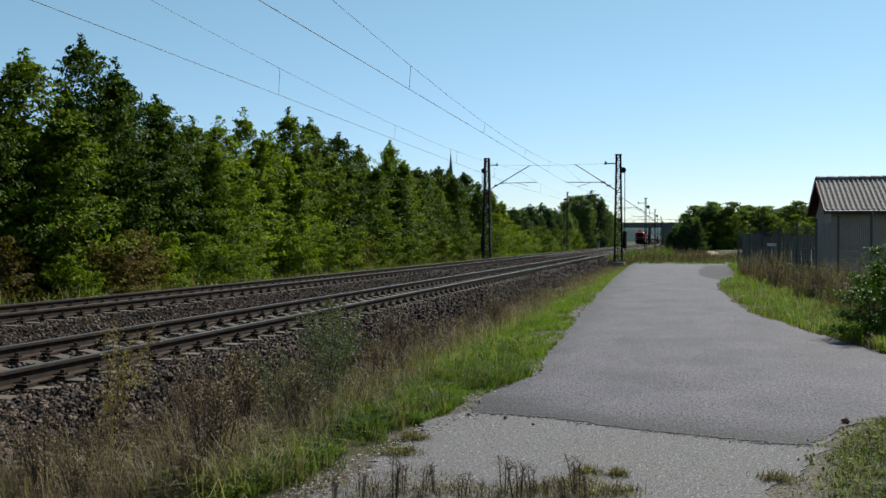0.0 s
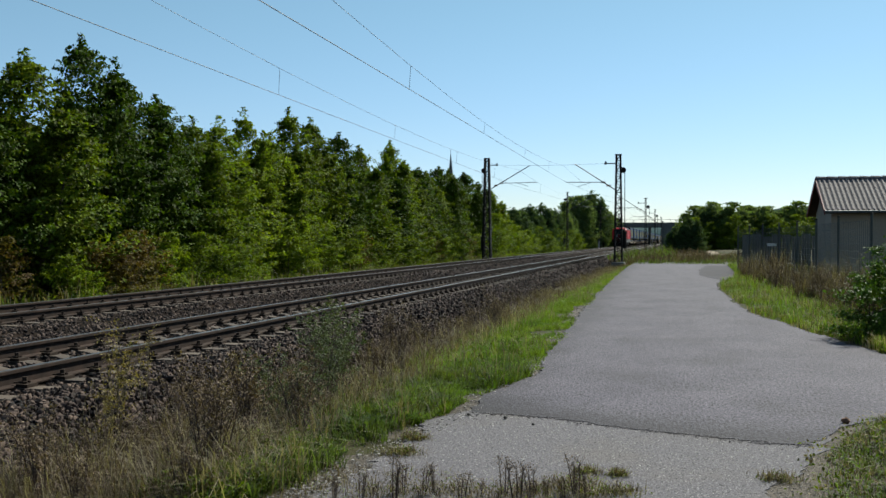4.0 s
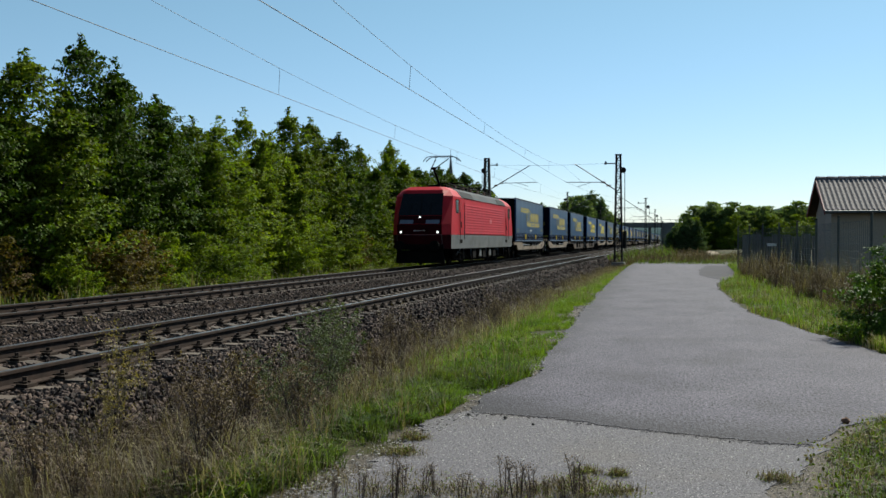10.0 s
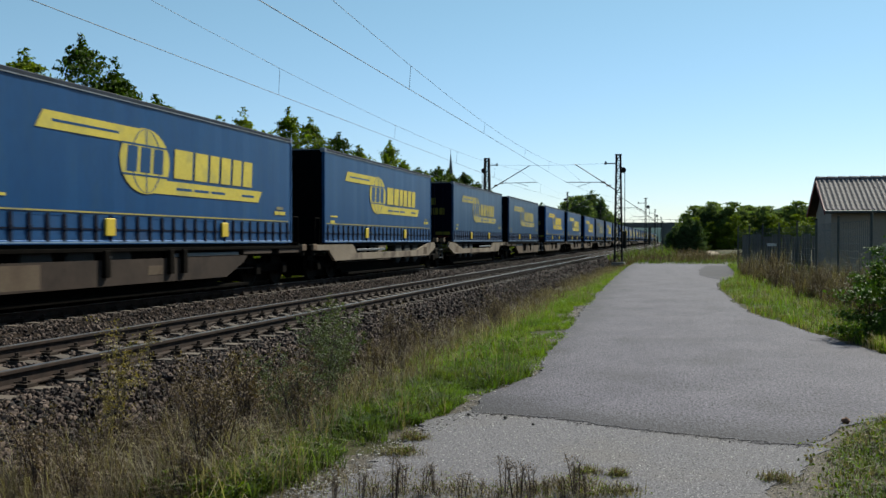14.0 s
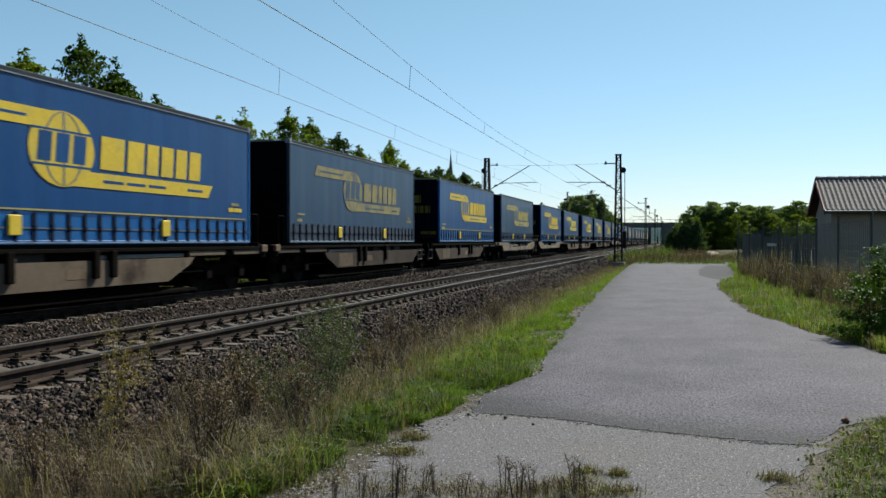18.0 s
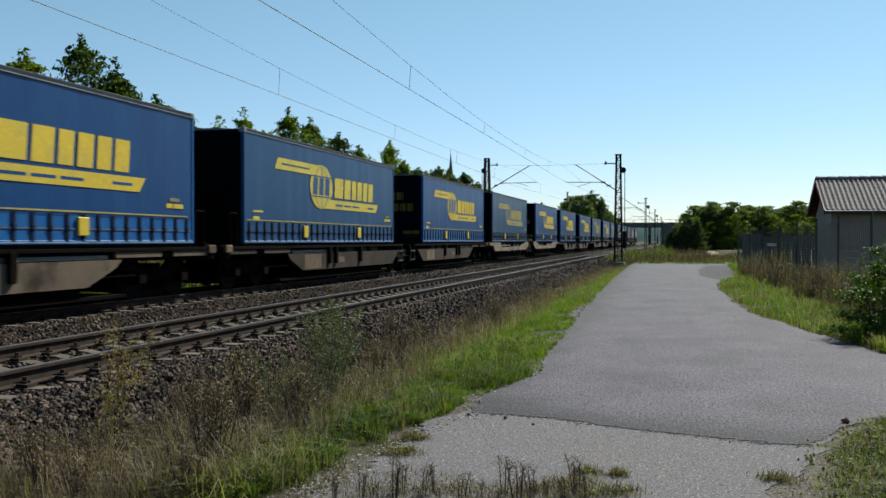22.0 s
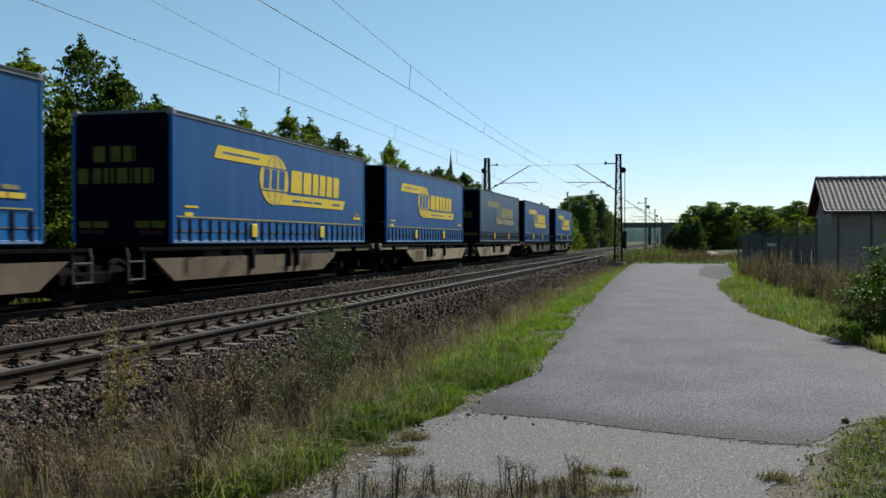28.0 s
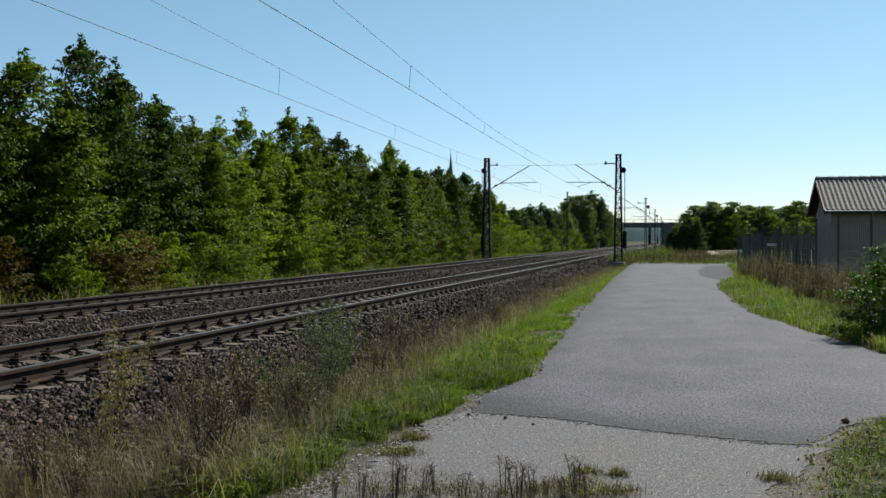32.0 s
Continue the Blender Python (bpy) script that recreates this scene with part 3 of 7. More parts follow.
# ---- overhead line ----
def lattice_mast(x, y, base, top, side, wire_x, wire_z, mess_z, w=1.0):
    """Tapered lattice mast of four angle irons with a hinged cantilever towards the track (side = +1 or -1 in x)."""
    m = thing("overhead_line_mast", "dark riveted steel lattice mast of the overhead line", "mast", "overhead line masts", at=(x, y, base))
    h = top - base
    part("foundation", Shape().box(-0.45, 0.45, -0.45, 0.45, -0.6, -0.02, 0.04), M_CONCRETE, m, "concrete foundation block")

    def wid(z):
        return w * (0.25 - 0.12 * z / h)
    for sx in (-1, 1):
        for sy in (-1, 1):
            part("leg", Shape().bar((sx * wid(0), sy * wid(0) * 0.8, 0), (sx * wid(h), sy * wid(h) * 0.8, h), 0.115 * w), M_MAST, m)
    n = 20
    for sx, sy in ((0, 1), (0, -1), (1, 0), (-1, 0)):
        s = Shape()
        for i in range(n):
            z0, z1 = h * i / n, h * (i + 1) / n
            e = 1 if i % 2 else -1
            if sx == 0:
                s.bar((-e * wid(z0), sy * wid(z0) * 0.8, z0), (e * wid(z1), sy * wid(z1) * 0.8, z1), 0.12 * w, 0.04)
                s.bar((-wid(z1), sy * wid(z1) * 0.8, z1), (wid(z1), sy * wid(z1) * 0.8, z1), 0.10 * w, 0.04)
            else:
                s.bar((sx * wid(z0), -e * wid(z0) * 0.8, z0), (sx * wid(z1), e * wid(z1) * 0.8, z1), 0.12 * w, 0.04)
        part("lattice", s, M_MAST, m)
    part("head_plate", Shape().box(-0.22, 0.22, -0.2, 0.2, h, h + 0.06), M_MAST, m)
    wx = -side * 0.42
    part("counterweight", Shape().lathe([(0.9 + q * 0.13 + d, r) for q in range(9) for d, r in ((0.0, 0.13), (0.10, 0.13), (0.115, 0.10))], (wx, 0, 0), 2, 10), M_MAST, m, "stack of iron tension weights")
    part("tension_rod", Shape().rod((wx, 0, 2.05), (wx, 0, h - 1.1), 0.025, n=6), M_MAST, m)
    part("pulley", Shape().lathe([(-0.05, 0.20), (-0.02, 0.16), (0.02, 0.16), (0.05, 0.20)], (wx + side * 0.12, 0, h - 1.0), 1, 14), M_MAST, m, "tensioning wheel")
    reach = wire_x - x
    wz, mz = wire_z - base, mess_z - base
    x0 = side * wid(wz) * 1.0
    part("cantilever_stay", Shape().rod((x0, 0, wz - 0.25), (reach + side * 0.15, 0, mz + 0.1), 0.035), M_GALV, m, "sloping cantilever tube")
    part("steady_tube", Shape().rod((reach * 0.36, 0, wz + 0.30), (reach + side * 0.75, 0, wz + 0.34), 0.025), M_GALV, m)
    part("steady_arm", Shape().rod((reach - side * 0.9, 0, wz + 0.28), (reach, 0, wz + 0.02), 0.015), M_GALV, m)
    part("top_bracket", Shape().bar((side * 0.1, 0, h - 0.55), (side * 0.95, 0, h - 0.55), 0.07).rod((side * 0.85, 0, h - 0.62), (side * 0.85, 0, h - 0.40), 0.06), M_GALV, m, "bracket with a feeder insulator")
    for k in (0.18, 0.30):
        px, pz = x0 + (reach - x0) * k, wz - 0.25 + (mz + 0.35 - wz) * k
        prof = [(-0.16, 0.03)]
        for q in range(5):
            prof += [(-0.14 + q * 0.06, 0.085), (-0.11 + q * 0.06, 0.04)]
        if k < 0.2:
            part("insulator", Shape().lathe(prof, (px, 0, pz), 0, 10), M_INSUL, m, "brown ribbed insulator")
        else:
            part("insulator", Shape().lathe(prof, (reach * 0.36, 0, wz + 0.30), 0, 10), M_INSUL, m, "brown ribbed insulator")
    return m


NEAR_C, FAR_C = 5.55, 6.02
# masts along each track: (y, x of the contact wire, height of the messenger wire)
SPANS_R = [(4.0, -6.72, 7.3), (65.5, -7.72, 6.55), (118.0, -6.9, 6.7), (162.0, -7.6, 6.7), (215.0, -7.0, 6.7)]
SPANS_L = [(2.0, -11.55, 7.9), (80.2, -13.3, 7.45), (140.0, -12.0, 7.5), (200.0, -12.7, 7.5), (262.0, -12.0, 7.5)]
MASTS_R, MASTS_L = [q[0] for q in SPANS_R], [q[0] for q in SPANS_L]
for y in MASTS_R:
    if y > 0:
        lattice_mast(-4.02, y, 0.05, 7.2 if y < 100 else 6.5, -1, TRACK_NEAR + 0.5, NEAR_C - 0.45, 6.55, 1.0 if y < 100 else 0.5)
for y in MASTS_L:
    if y > 60:
        lattice_mast(-15.9, y, -0.25, 8.4, 1, TRACK_FAR, FAR_C + 0.0, 7.68, 1.25 if y < 100 else 0.6)


def overhead_wires(name, spans, cz, sags, drops, label):
    """Contact wire that zigzags from mast to mast, sagging messenger wire, and droppers at the places drops."""
    t = thing(name, label, "overhead wire", "overhead wires")
    low, high = [], []

    def at(y):
        for (a, xa, za), (b, xb, zb), sag in zip(spans, spans[1:], sags):
            if y <= b:
                u = (y - a) / (b - a)
                return xa + (xb - xa) * u, za + (zb - za) * u - sag * 4 * u * (1 - u)
    for (a, _, _), (b, _, _) in zip(spans, spans[1:]):
        for i in range(13):
            y = a + (b - a) * i / 12
            x, z = at(y)
            if i < 12 or b == spans[-1][0]:
                low.append((x, y, cz))
                high.append((x + 0.04, y, z))
    for y in drops:
        x, z = at(y)
        part("dropper", Shape().rod((x, y, cz + 0.01), (x + 0.04, y, z), 0.006, n=5), M_WIRE, t)
    part("contact_wire", Shape().pipe(low, 0.009), M_WIRE, t)
    part("messenger_wire", Shape().pipe(high, 0.006), M_WIRE, t)


overhead_wires("overhead_wire", SPANS_R, NEAR_C, (0.97, 0.75, 0.6, 0.7), (14.0, 24.9, 35.9, 46.9, 57.0, 75.0, 86.0, 97.0, 108.0), "overhead contact wire with droppers above the near track")
overhead_wires("overhead_wire", SPANS_L, FAR_C, (1.03, 0.9, 0.9, 0.9), (14.5, 27.9, 41.4, 55.0, 68.5, 92.0, 104.0, 116.0, 128.0), "overhead contact wire with droppers above the far track")
single("cross_wire", Shape().pipe([(-15.05, 80.2, 7.85), (-10.0, 73.0, 7.18), (-4.9, 65.5, 6.65)], 0.008), M_WIRE, "thin wire strung between two line masts", "wire")


# ---- road bridge far down the line ----
def road_bridge():
    b = thing("road_bridge", "grey concrete road bridge crossing the railway", "bridge", at=(0, 330, 0))
    part("deck", Shape().box(-60, 40, -4.5, 4.5, 5.8, 7.0, 0.05), M_CONCRETE, b)
    part("parapet", Shape().box(-60, 40, -4.62, -4.30, 7.0, 7.35, 0.03), M_CONCRETE, b)
    part("parapet", Shape().box(-60, 40, 4.30, 4.62, 7.0, 7.35, 0.03), M_CONCRETE, b)
    for k in range(-20, 14):
        part("railing_post", Shape().box(k * 3 - 0.06, k * 3 + 0.06, -4.5, -4.38, 7.35, 8.35), M_GALV, b)
    part("handrail", Shape().box(-60, 40, -4.5, -4.38, 8.30, 8.38), M_GALV, b)
    part("abutment", Shape().box(-5.9, 40, -4.3, 4.3, -3, 5.8), M_CONCRETE, b)
    part("abutment", Shape().box(-60, -24, -4.3, 4.3, -3, 5.8), M_CONCRETE, b)
    for y in (-3, 0, 3):
        part("pier", Shape().rod((-9.9, y, -2), (-9.9, y, 5.8), 0.4, n=12), M_CONCRETE, b)


road_bridge()


def far_ridge():
    """Low wooded ridge along the horizon."""
    n, vs, fs = 280, [], []
    for i in range(n + 1):
        x = -1400 + 2800 * i / n
        h = 17 + 19 * smooth(30, 120, x) + 4 * noise.noise((x * 0.004, 1, 0)) + 2.2 * noise.noise((x * 0.03, 2, 0)) + 1.0 * noise.noise((x * 0.11, 3, 0))
        y = 1150 - abs(x) * 0.25
        vs += [(x, y - 60, -3), (x, y - 20, h * 0.72), (x, y, h), (x, y + 120, -3)]
        if i:
            for k in range(3):
                fs.append((4 * i - 4 + k, 4 * i + k, 4 * i + k + 1, 4 * i - 3 + k))
    single("far_ridge", array_mesh("far_ridge", vs, fs, M_RIDGE), None, "hazy blue-green wooded ridge on the horizon", "hill", kind="structure")


# blue of the distance haze is part of the ridge colour
M_RIDGE = material("distant_wood", (0.036, 0.060, 0.066), (0.056, 0.082, 0.084), 0.02, 1.0, fine=0.3, spec=0.0)
far_ridge()


def church_spire():
    t = thing("church_spire", "dark slender church spire rising behind the trees", "church", at=(-71.3, 300, 0))
    part("tower", Shape().box(-2.2, 2.2, -2.2, 2.2, -1, 15.5, 0.05), M_CONCRETE, t, "stone tower")
    part("spire", Shape().lathe([(15.5, 2.3), (17.0, 1.35), (29.2, 0.06)], (0, 0, 0), 2, 8), M_SLATE, t, "dark slate spire")
    part("finial", Shape().rod((0, 0, 29.0), (0, 0, 30.6), 0.07, n=6), M_MAST, t)


M_SLATE = material("slate", (0.020, 0.028, 0.034), (0.032, 0.042, 0.048), 1.0, 0.6)
church_spire()


# ---- hut with a tiled roof ----
def tile_shape(w, l):
    """One interlocking tile: an S-shaped section along its width."""
    s = Shape()
    xs = [0, 0.12, 0.28, 0.5, 0.72, 0.88, 1.0]
    zs = [0.0, 0.002, 0.018, 0.052, 0.052, 0.019, 0.003]
    vs = []
    for yy, lift in ((0.0, 0.006), (l, 0.0)):
        for a, z in zip(xs, zs):
            vs.append((a * w, yy, z + lift))
        for a, z in zip(xs, zs):
            vs.append((a * w, yy, z + lift - 0.022))
    n = len(xs)
    fs = []
    for i in range(n - 1):
        fs.append((i, i + 1, 2 * n + i + 1, 2 * n + i))
        fs.append((n + i, 3 * n + i, 3 * n + i + 1, n + i + 1))
        fs.append((i, n + i, n + i + 1, i + 1))
        fs.append((2 * n + i, 2 * n + i + 1, 3 * n + i + 1, 3 * n + i))
    fs += [(0, 2 * n, 3 * n, n), (n - 1, 2 * n - 1, 4 * n - 1, 3 * n - 1)]
    return s.add(vs, fs)


def hut():
    """Small single-storey hut; the ridge runs along x."""
    x0, x1, yf, yb, ze, zr = 5.75, 13.6, 40.35, 44.6, 2.72, 4.05
    h = thing("hut", "small plastered hut with a brown tiled gable roof behind a fence", "hut", at=(0, 0, 0))
    g = 0.0
    part("front_wall", Shape().box(x0, x1, yf, yf + 0.25, g, ze), M_PLASTER, h)
    part("back_wall", Shape().box(x0, x1, yb - 0.25, yb, g, ze), M_PLASTER, h)
    mid = (yf + yb) / 2
    for xa in (x0, x1 - 0.25):
        part("gable_wall", Shape().prism([(yf + 0.25, g), (yb - 0.25, g), (yb - 0.25, ze), (mid, zr - 0.12), (yf + 0.25, ze)], 0, xa, xa + 0.25), M_PLASTER, h)
    part("window", Shape().box(8.7, 9.7, yf - 0.02, yf + 0.04, 1.1, 2.1), M_GLASS_DARK, h, "dark window pane")
    part("window_frame", Shape().box(8.62, 9.78, yf - 0.03, yf + 0.0, 1.0, 1.1).box(8.62, 9.78, yf - 0.03, yf, 2.1, 2.18).box(8.62, 8.70, yf - 0.03, yf, 1.1, 2.1).box(9.70, 9.78, yf - 0.03, yf, 1.1, 2.1), M_BARGE, h)
    over = 0.30
    run = mid - yf + 0.55
    slope = math.atan2(zr - ze + 0.02, run)
    length = run / math.cos(slope)
    xa, xb = x0 - over, x1 + over
    for s in (-1, 1):
        yy = mid + s * run
        roof = part("roof", Shape().prism([(mid, zr - 0.05), (yy, ze - 0.07), (yy, ze - 0.19), (mid, zr - 0.17)], 0, xa, xb), M_BOARD, h, "dark roof boarding")
        if s < 0:
            rows, cols = 9, 46
            tw, tl = (xb - xa) / cols, length / rows
            me = tile_shape(tw * 1.04, tl * 1.08).mesh("roof_tile", M_TILE)
            for r in range(rows):
                for c in range(cols):
                    o = part("roof_tile", me, None, roof)
                    d = (r * tl) / length
                    o.location = (xa + c * tw, yy - s * run * d, ze - 0.07 + (zr - ze + 0.02) * d + 0.012)
                    o.rotation_euler = (slope + 0.01 * math.sin(c * 3.1 + r * 1.7), 0, 0)
        part("barge_board", Shape().prism([(mid, zr + 0.03), (yy, ze - 0.04), (yy, ze - 0.24), (mid, zr - 0.19)], 0, xa - 0.03, xa), M_BARGE, h, "red-brown barge board")
        part("gutter", Shape().rod((xa, yy - 0.06 * -s, ze - 0.12), (xb, yy - 0.06 * -s, ze - 0.12), 0.06), M_GALV, h)
    for c in range(20):
        o = part("ridge_tile", Shape().lathe([(0, 0.10), (0.02, 0.12), (0.40, 0.10)], (xa + c * (xb - xa) / 20, mid, zr - 0.02), 0, 10), M_TILE, h)


M_GLASS_DARK = material("dark_glass", (0.02, 0.025, 0.03), (0.03, 0.035, 0.04), 1.0, 0.08, spec=0.6)
hut()


# ---- fence and sheet wall ----
M_FENCE = material("fence_post_paint", (0.045, 0.050, 0.046), (0.065, 0.070, 0.064), 4.0, 0.7, spec=0.2)


M_POST = material("white_post_paint", (0.55, 0.55, 0.53), (0.45, 0.45, 0.43), 3.0, 0.7)


def mesh_fence():
    f = thing("wire_fence", "wire mesh fence on dark steel posts beside the road", "fence")
    posts = [(2.73, 48.8), (3.1, 46.4), (3.45, 43.6), (3.8, 40.2), (4.05, 36.3), (4.2, 32.5), (4.3, 28.8), (4.55, 25.4)]
    for (x, y) in posts:
        p = part("fence_post", Shape().rod((x, y, -0.2), (x, y, 2.15), 0.032), M_FENCE, f)
        part("post_cap", Shape().lathe([(0, 0.04), (0.03, 0.03), (0.05, 0.01)], (x, y, 2.15), 2, 8), M_MAST, p)
    for (xa, ya), (xb, yb) in zip(posts, posts[1:]):
        s = Shape()
        n = 18
        for i in range(1, n):
            u = i / n
            x, y = xa + (xb - xa) * u, ya + (yb - ya) * u
            s.bar((x, y, 0.05), (x, y, 2.0), 0.006)
        for k in range(11):
            z = 0.08 + k * 0.19
            s.bar((xa, ya, z), (xb, yb, z), 0.006)
        part("mesh_panel", s, M_GALV, f, "welded wire mesh")
    part("sign_plate", Shape().box(3.46, 3.82, 41.42, 41.44, 1.26, 1.37, 0.004), M_POST, f, "small pale plate")


def sheet_wall():
    f = thing("sheet_wall", "weathered grey corrugated sheet screen behind the fence", "screen wall")
    for i in range(9):
        x0, y0 = 3.0 + i * 0.46, 50.0 - i * 0.02
        top = 1.75 + 0.07 * math.sin(i * 2.3)
        s = Shape()
        pts = [(x0 + 0.44 * k / 8, y0 + (0.035 if k % 2 else 0)) for k in range(9)]
        s.prism(pts + [(p[0], p[1] + 0.01) for p in reversed(pts)], 2, 0.0, top)
        part("sheet", s, M_SHEET, f)


mesh_fence()
sheet_wall()


def marker_post(x, y, h, mat, label):
    p = thing("marker_post", label, "post", "lineside posts", at=(x, y, ground_z(x, y)))
    part("post", Shape().box(-0.10, 0.10, -0.10, 0.10, -0.2, h, 0.02), mat, p)
    part("cap", Shape().box(-0.12, 0.12, -0.12, 0.12, h, h + 0.08, 0.02), M_MAST, p)


marker_post(-16.2, 200, 1.9, M_POST, "white lineside marker post beside the track")
marker_post(-16.2, 212, 1.8, M_MAST, "dark lineside marker post beside the track")

# ---- vegetation ----
def leaf_cloud(centres, normals, per, size, spread, rng, droop=0.25):
    """Leaf quads, folded at the mid-rib, in clusters round the centres."""
    n = len(centres) * per
    c = np.repeat(centres, per, 0) + rng.normal(0, 1, (n, 3)) * spread * np.array((1, 1, 0.75))
    out = np.repeat(normals, per, 0) * 0.6 + rng.normal(0, 0.75, (n, 3)) + np.array((0, 0, 0.35))
    return leaf_quads(c, out, size, rng, droop)


def leaf_quads(c, out, size, rng, droop):
    n = len(c)
    out = out / (np.linalg.norm(out, axis=1, keepdims=True) + 1e-9)
    a = np.cross(out, rng.normal(0, 1, (n, 3)))
    a /= np.linalg.norm(a, axis=1, keepdims=True) + 1e-9
    a[:, 2] -= droop * 0.5
    b = np.cross(out, a)
    s = size * rng.uniform(0.6, 1.3, (n, 1))
    v = np.stack([c - a * s * 0.5, c + b * s * 0.30 + out * s * 0.06, c + a * s * 0.55, c - b * s * 0.30 + out * s * 0.06], 1)
    f = np.arange(n * 4).reshape(n, 4)
    return v.reshape(-1, 3), f


def crown(rng, leaders, limbs, per, size, pad):
    """Leaves on flat sprays along the outer part of rising limbs, tier over tier round each leader, with gaps between them."""
    cs, ns, rs = [], [], []
    for k, (x, y, z0, h, r, shoot) in enumerate(leaders):
        if shoot:
            m = 7
            t = np.linspace(0.1, 1.0, m)
            cs.append(np.stack([x + rng.normal(0, 0.05, m), y + rng.normal(0, 0.05, m), z0 + h * t], 1))
            ns.append(np.stack([rng.normal(0, 0.6, m), rng.normal(0, 0.6, m), np.full(m, 0.5)], 1))
            rs.append(pad * (0.85 - 0.6 * t))
            continue
        n = max(10, int(limbs * (h * r / (8.0 * 2.6)) ** 0.5))
        u = (np.arange(n) + rng.uniform(0.1, 0.9, n)) / n
        ang = np.arange(n) * 2.39996 + rng.normal(0, 0.35, n) + k
        prof = np.clip(1.10 * (1 - u) ** 0.66, 0, 1) * (0.74 + 0.26 * np.clip(u / 0.22, 0, 1))
        ln = r * prof * (1.0 + 0.16 * np.sin(ang * 2 + k * 1.7 + u * 7)) * rng.uniform(0.72, 1.12, n) + 0.10
        rise = 0.30 + 0.55 * u + rng.normal(0, 0.12, n)
        for t in (0.34, 0.52, 0.68, 0.82, 0.94, 1.05):
            q = ln * (t + rng.normal(0, 0.05, n))
            side = rng.normal(0, 0.13, n) * ln
            cs.append(np.stack([x + q * np.cos(ang) - side * np.sin(ang), y + q * np.sin(ang) + side * np.cos(ang), z0 + h * u * 0.95 + q * rise - 0.25 * ln], 1))
            ns.append(np.stack([np.cos(ang), np.sin(ang), np.full(n, 0.25)], 1))
            rs.append(pad * (0.65 + 0.35 * prof) * (1.15 - 0.45 * t) * rng.uniform(0.75, 1.3, n))
    c, nr, r = np.concatenate(cs), np.concatenate(ns), np.concatenate(rs)
    c[:, 2] = np.maximum(c[:, 2], 0.08)
    m = len(c) * per
    p = np.repeat(c, per, 0) + rng.normal(0, 1, (m, 3)) * np.repeat(r, per)[:, None] * np.array((1, 1, 0.42))
    out = np.repeat(nr, per, 0) * 0.45 + rng.normal(0, 0.5, (m, 3)) + np.array((0, 0, 0.62))
    return leaf_quads(p, out, size, rng, 0.35)


def wood(rng, leaders, r0):
    """Tapered trunk, one limb for each leader, and side branches."""
    s = Shape()
    for x, y, z0, h, rad, shoot in leaders:
        if shoot:
            s.rod((x, y, z0 - 0.3), (x, y, z0 + h * 0.8), r0 * 0.10, r0 * 0.03, 5)
            continue
        pts = [Vector((0, 0, -0.25)), Vector((x * 0.25, y * 0.25, z0 * 0.5 + 0.4)), Vector((x * 0.8, y * 0.8, z0 + h * 0.35)), Vector((x, y, z0 + h * 0.62)), Vector((x * 1.02, y, z0 + h * 0.82))]
        rr = [r0, r0 * 0.7, r0 * 0.4, r0 * 0.16, r0 * 0.04]
        for a, b, q0, q1 in zip(pts, pts[1:], rr, rr[1:]):
            s.rod(a, b, q0, q1, 7)
        for k in range(9):
            t = 0.15 + 0.08 * k
            ang = rng.uniform(0, 6.28)
            p = Vector((x * 0.9, y * 0.9, z0 + h * t))
            reach = rad * 0.8 * (1 - t) ** 0.7
            e = p + Vector((math.cos(ang) * reach, math.sin(ang) * reach, reach * 0.5))
            s.rod(p, e, r0 * 0.16, r0 * 0.03, 5)
    return s


def tree_kind(seed, leaders, limbs, per, size, pad, leaf_mat, name, label, category, r0=0.13, group=""):
    rng = np.random.default_rng(seed)
    leaders = [(*q, False) if len(q) == 5 else q for q in leaders]
    t = thing(name, label, category, group)
    part("trunk", wood(rng, leaders, r0), M_BARK, t, "brown trunk and branches")
    v, f = crown(rng, leaders, limbs, per, size, pad)
    part("crown", array_mesh("crown", v, f, leaf_mat), None, t, "leafy crown")
    return t


def placed(src, x, y, s=1.0, turn=0.0, sz=None, z=None):
    z = ground_z(x, y) - 0.05 if z is None else z
    m = Matrix.LocRotScale((x, y, z), Euler((0, 0, turn)), (s, s, sz or s))
    return copy_thing(src, m)


def leaders(rng, n, height, radius, spread, base=0.1, shoots=4):
    """A main stem with lesser ones round it, and thin upright shoots that break the outline."""
    out = [(0, 0, base, height * 0.97 - base, radius, False)]
    for k in range(n):
        a = 2 * math.pi * (k + rng.uniform(-0.25, 0.25)) / n
        out.append((spread * math.cos(a), spread * math.sin(a), base * 0.8, height * rng.uniform(0.70, 0.88) - base * 0.8, radius * rng.uniform(0.58, 0.75), False))
    for x, y, z0, h, r, _ in out[:]:
        for k in range(shoots):
            a, d = rng.uniform(0, 6.28), rng.uniform(0.0, 0.32) * radius * min(1, k)
            top = z0 + h * (0.98 - 0.62 * d / radius)
            out.append((x + d * math.cos(a), y + d * math.sin(a), top - 0.35, rng.uniform(0.45, 0.95), 0.3, True))
    return out


def broadleaf(seed, height, radius, limbs, per, size, pad, mat, label, n=5, base=0.1, shoots=4):
    rng = np.random.default_rng(seed)
    return tree_kind(seed, leaders(rng, n, height, radius, radius * 0.48, base, shoots), limbs, per, size, pad, mat, "tree", label, "tree", group="lineside trees")


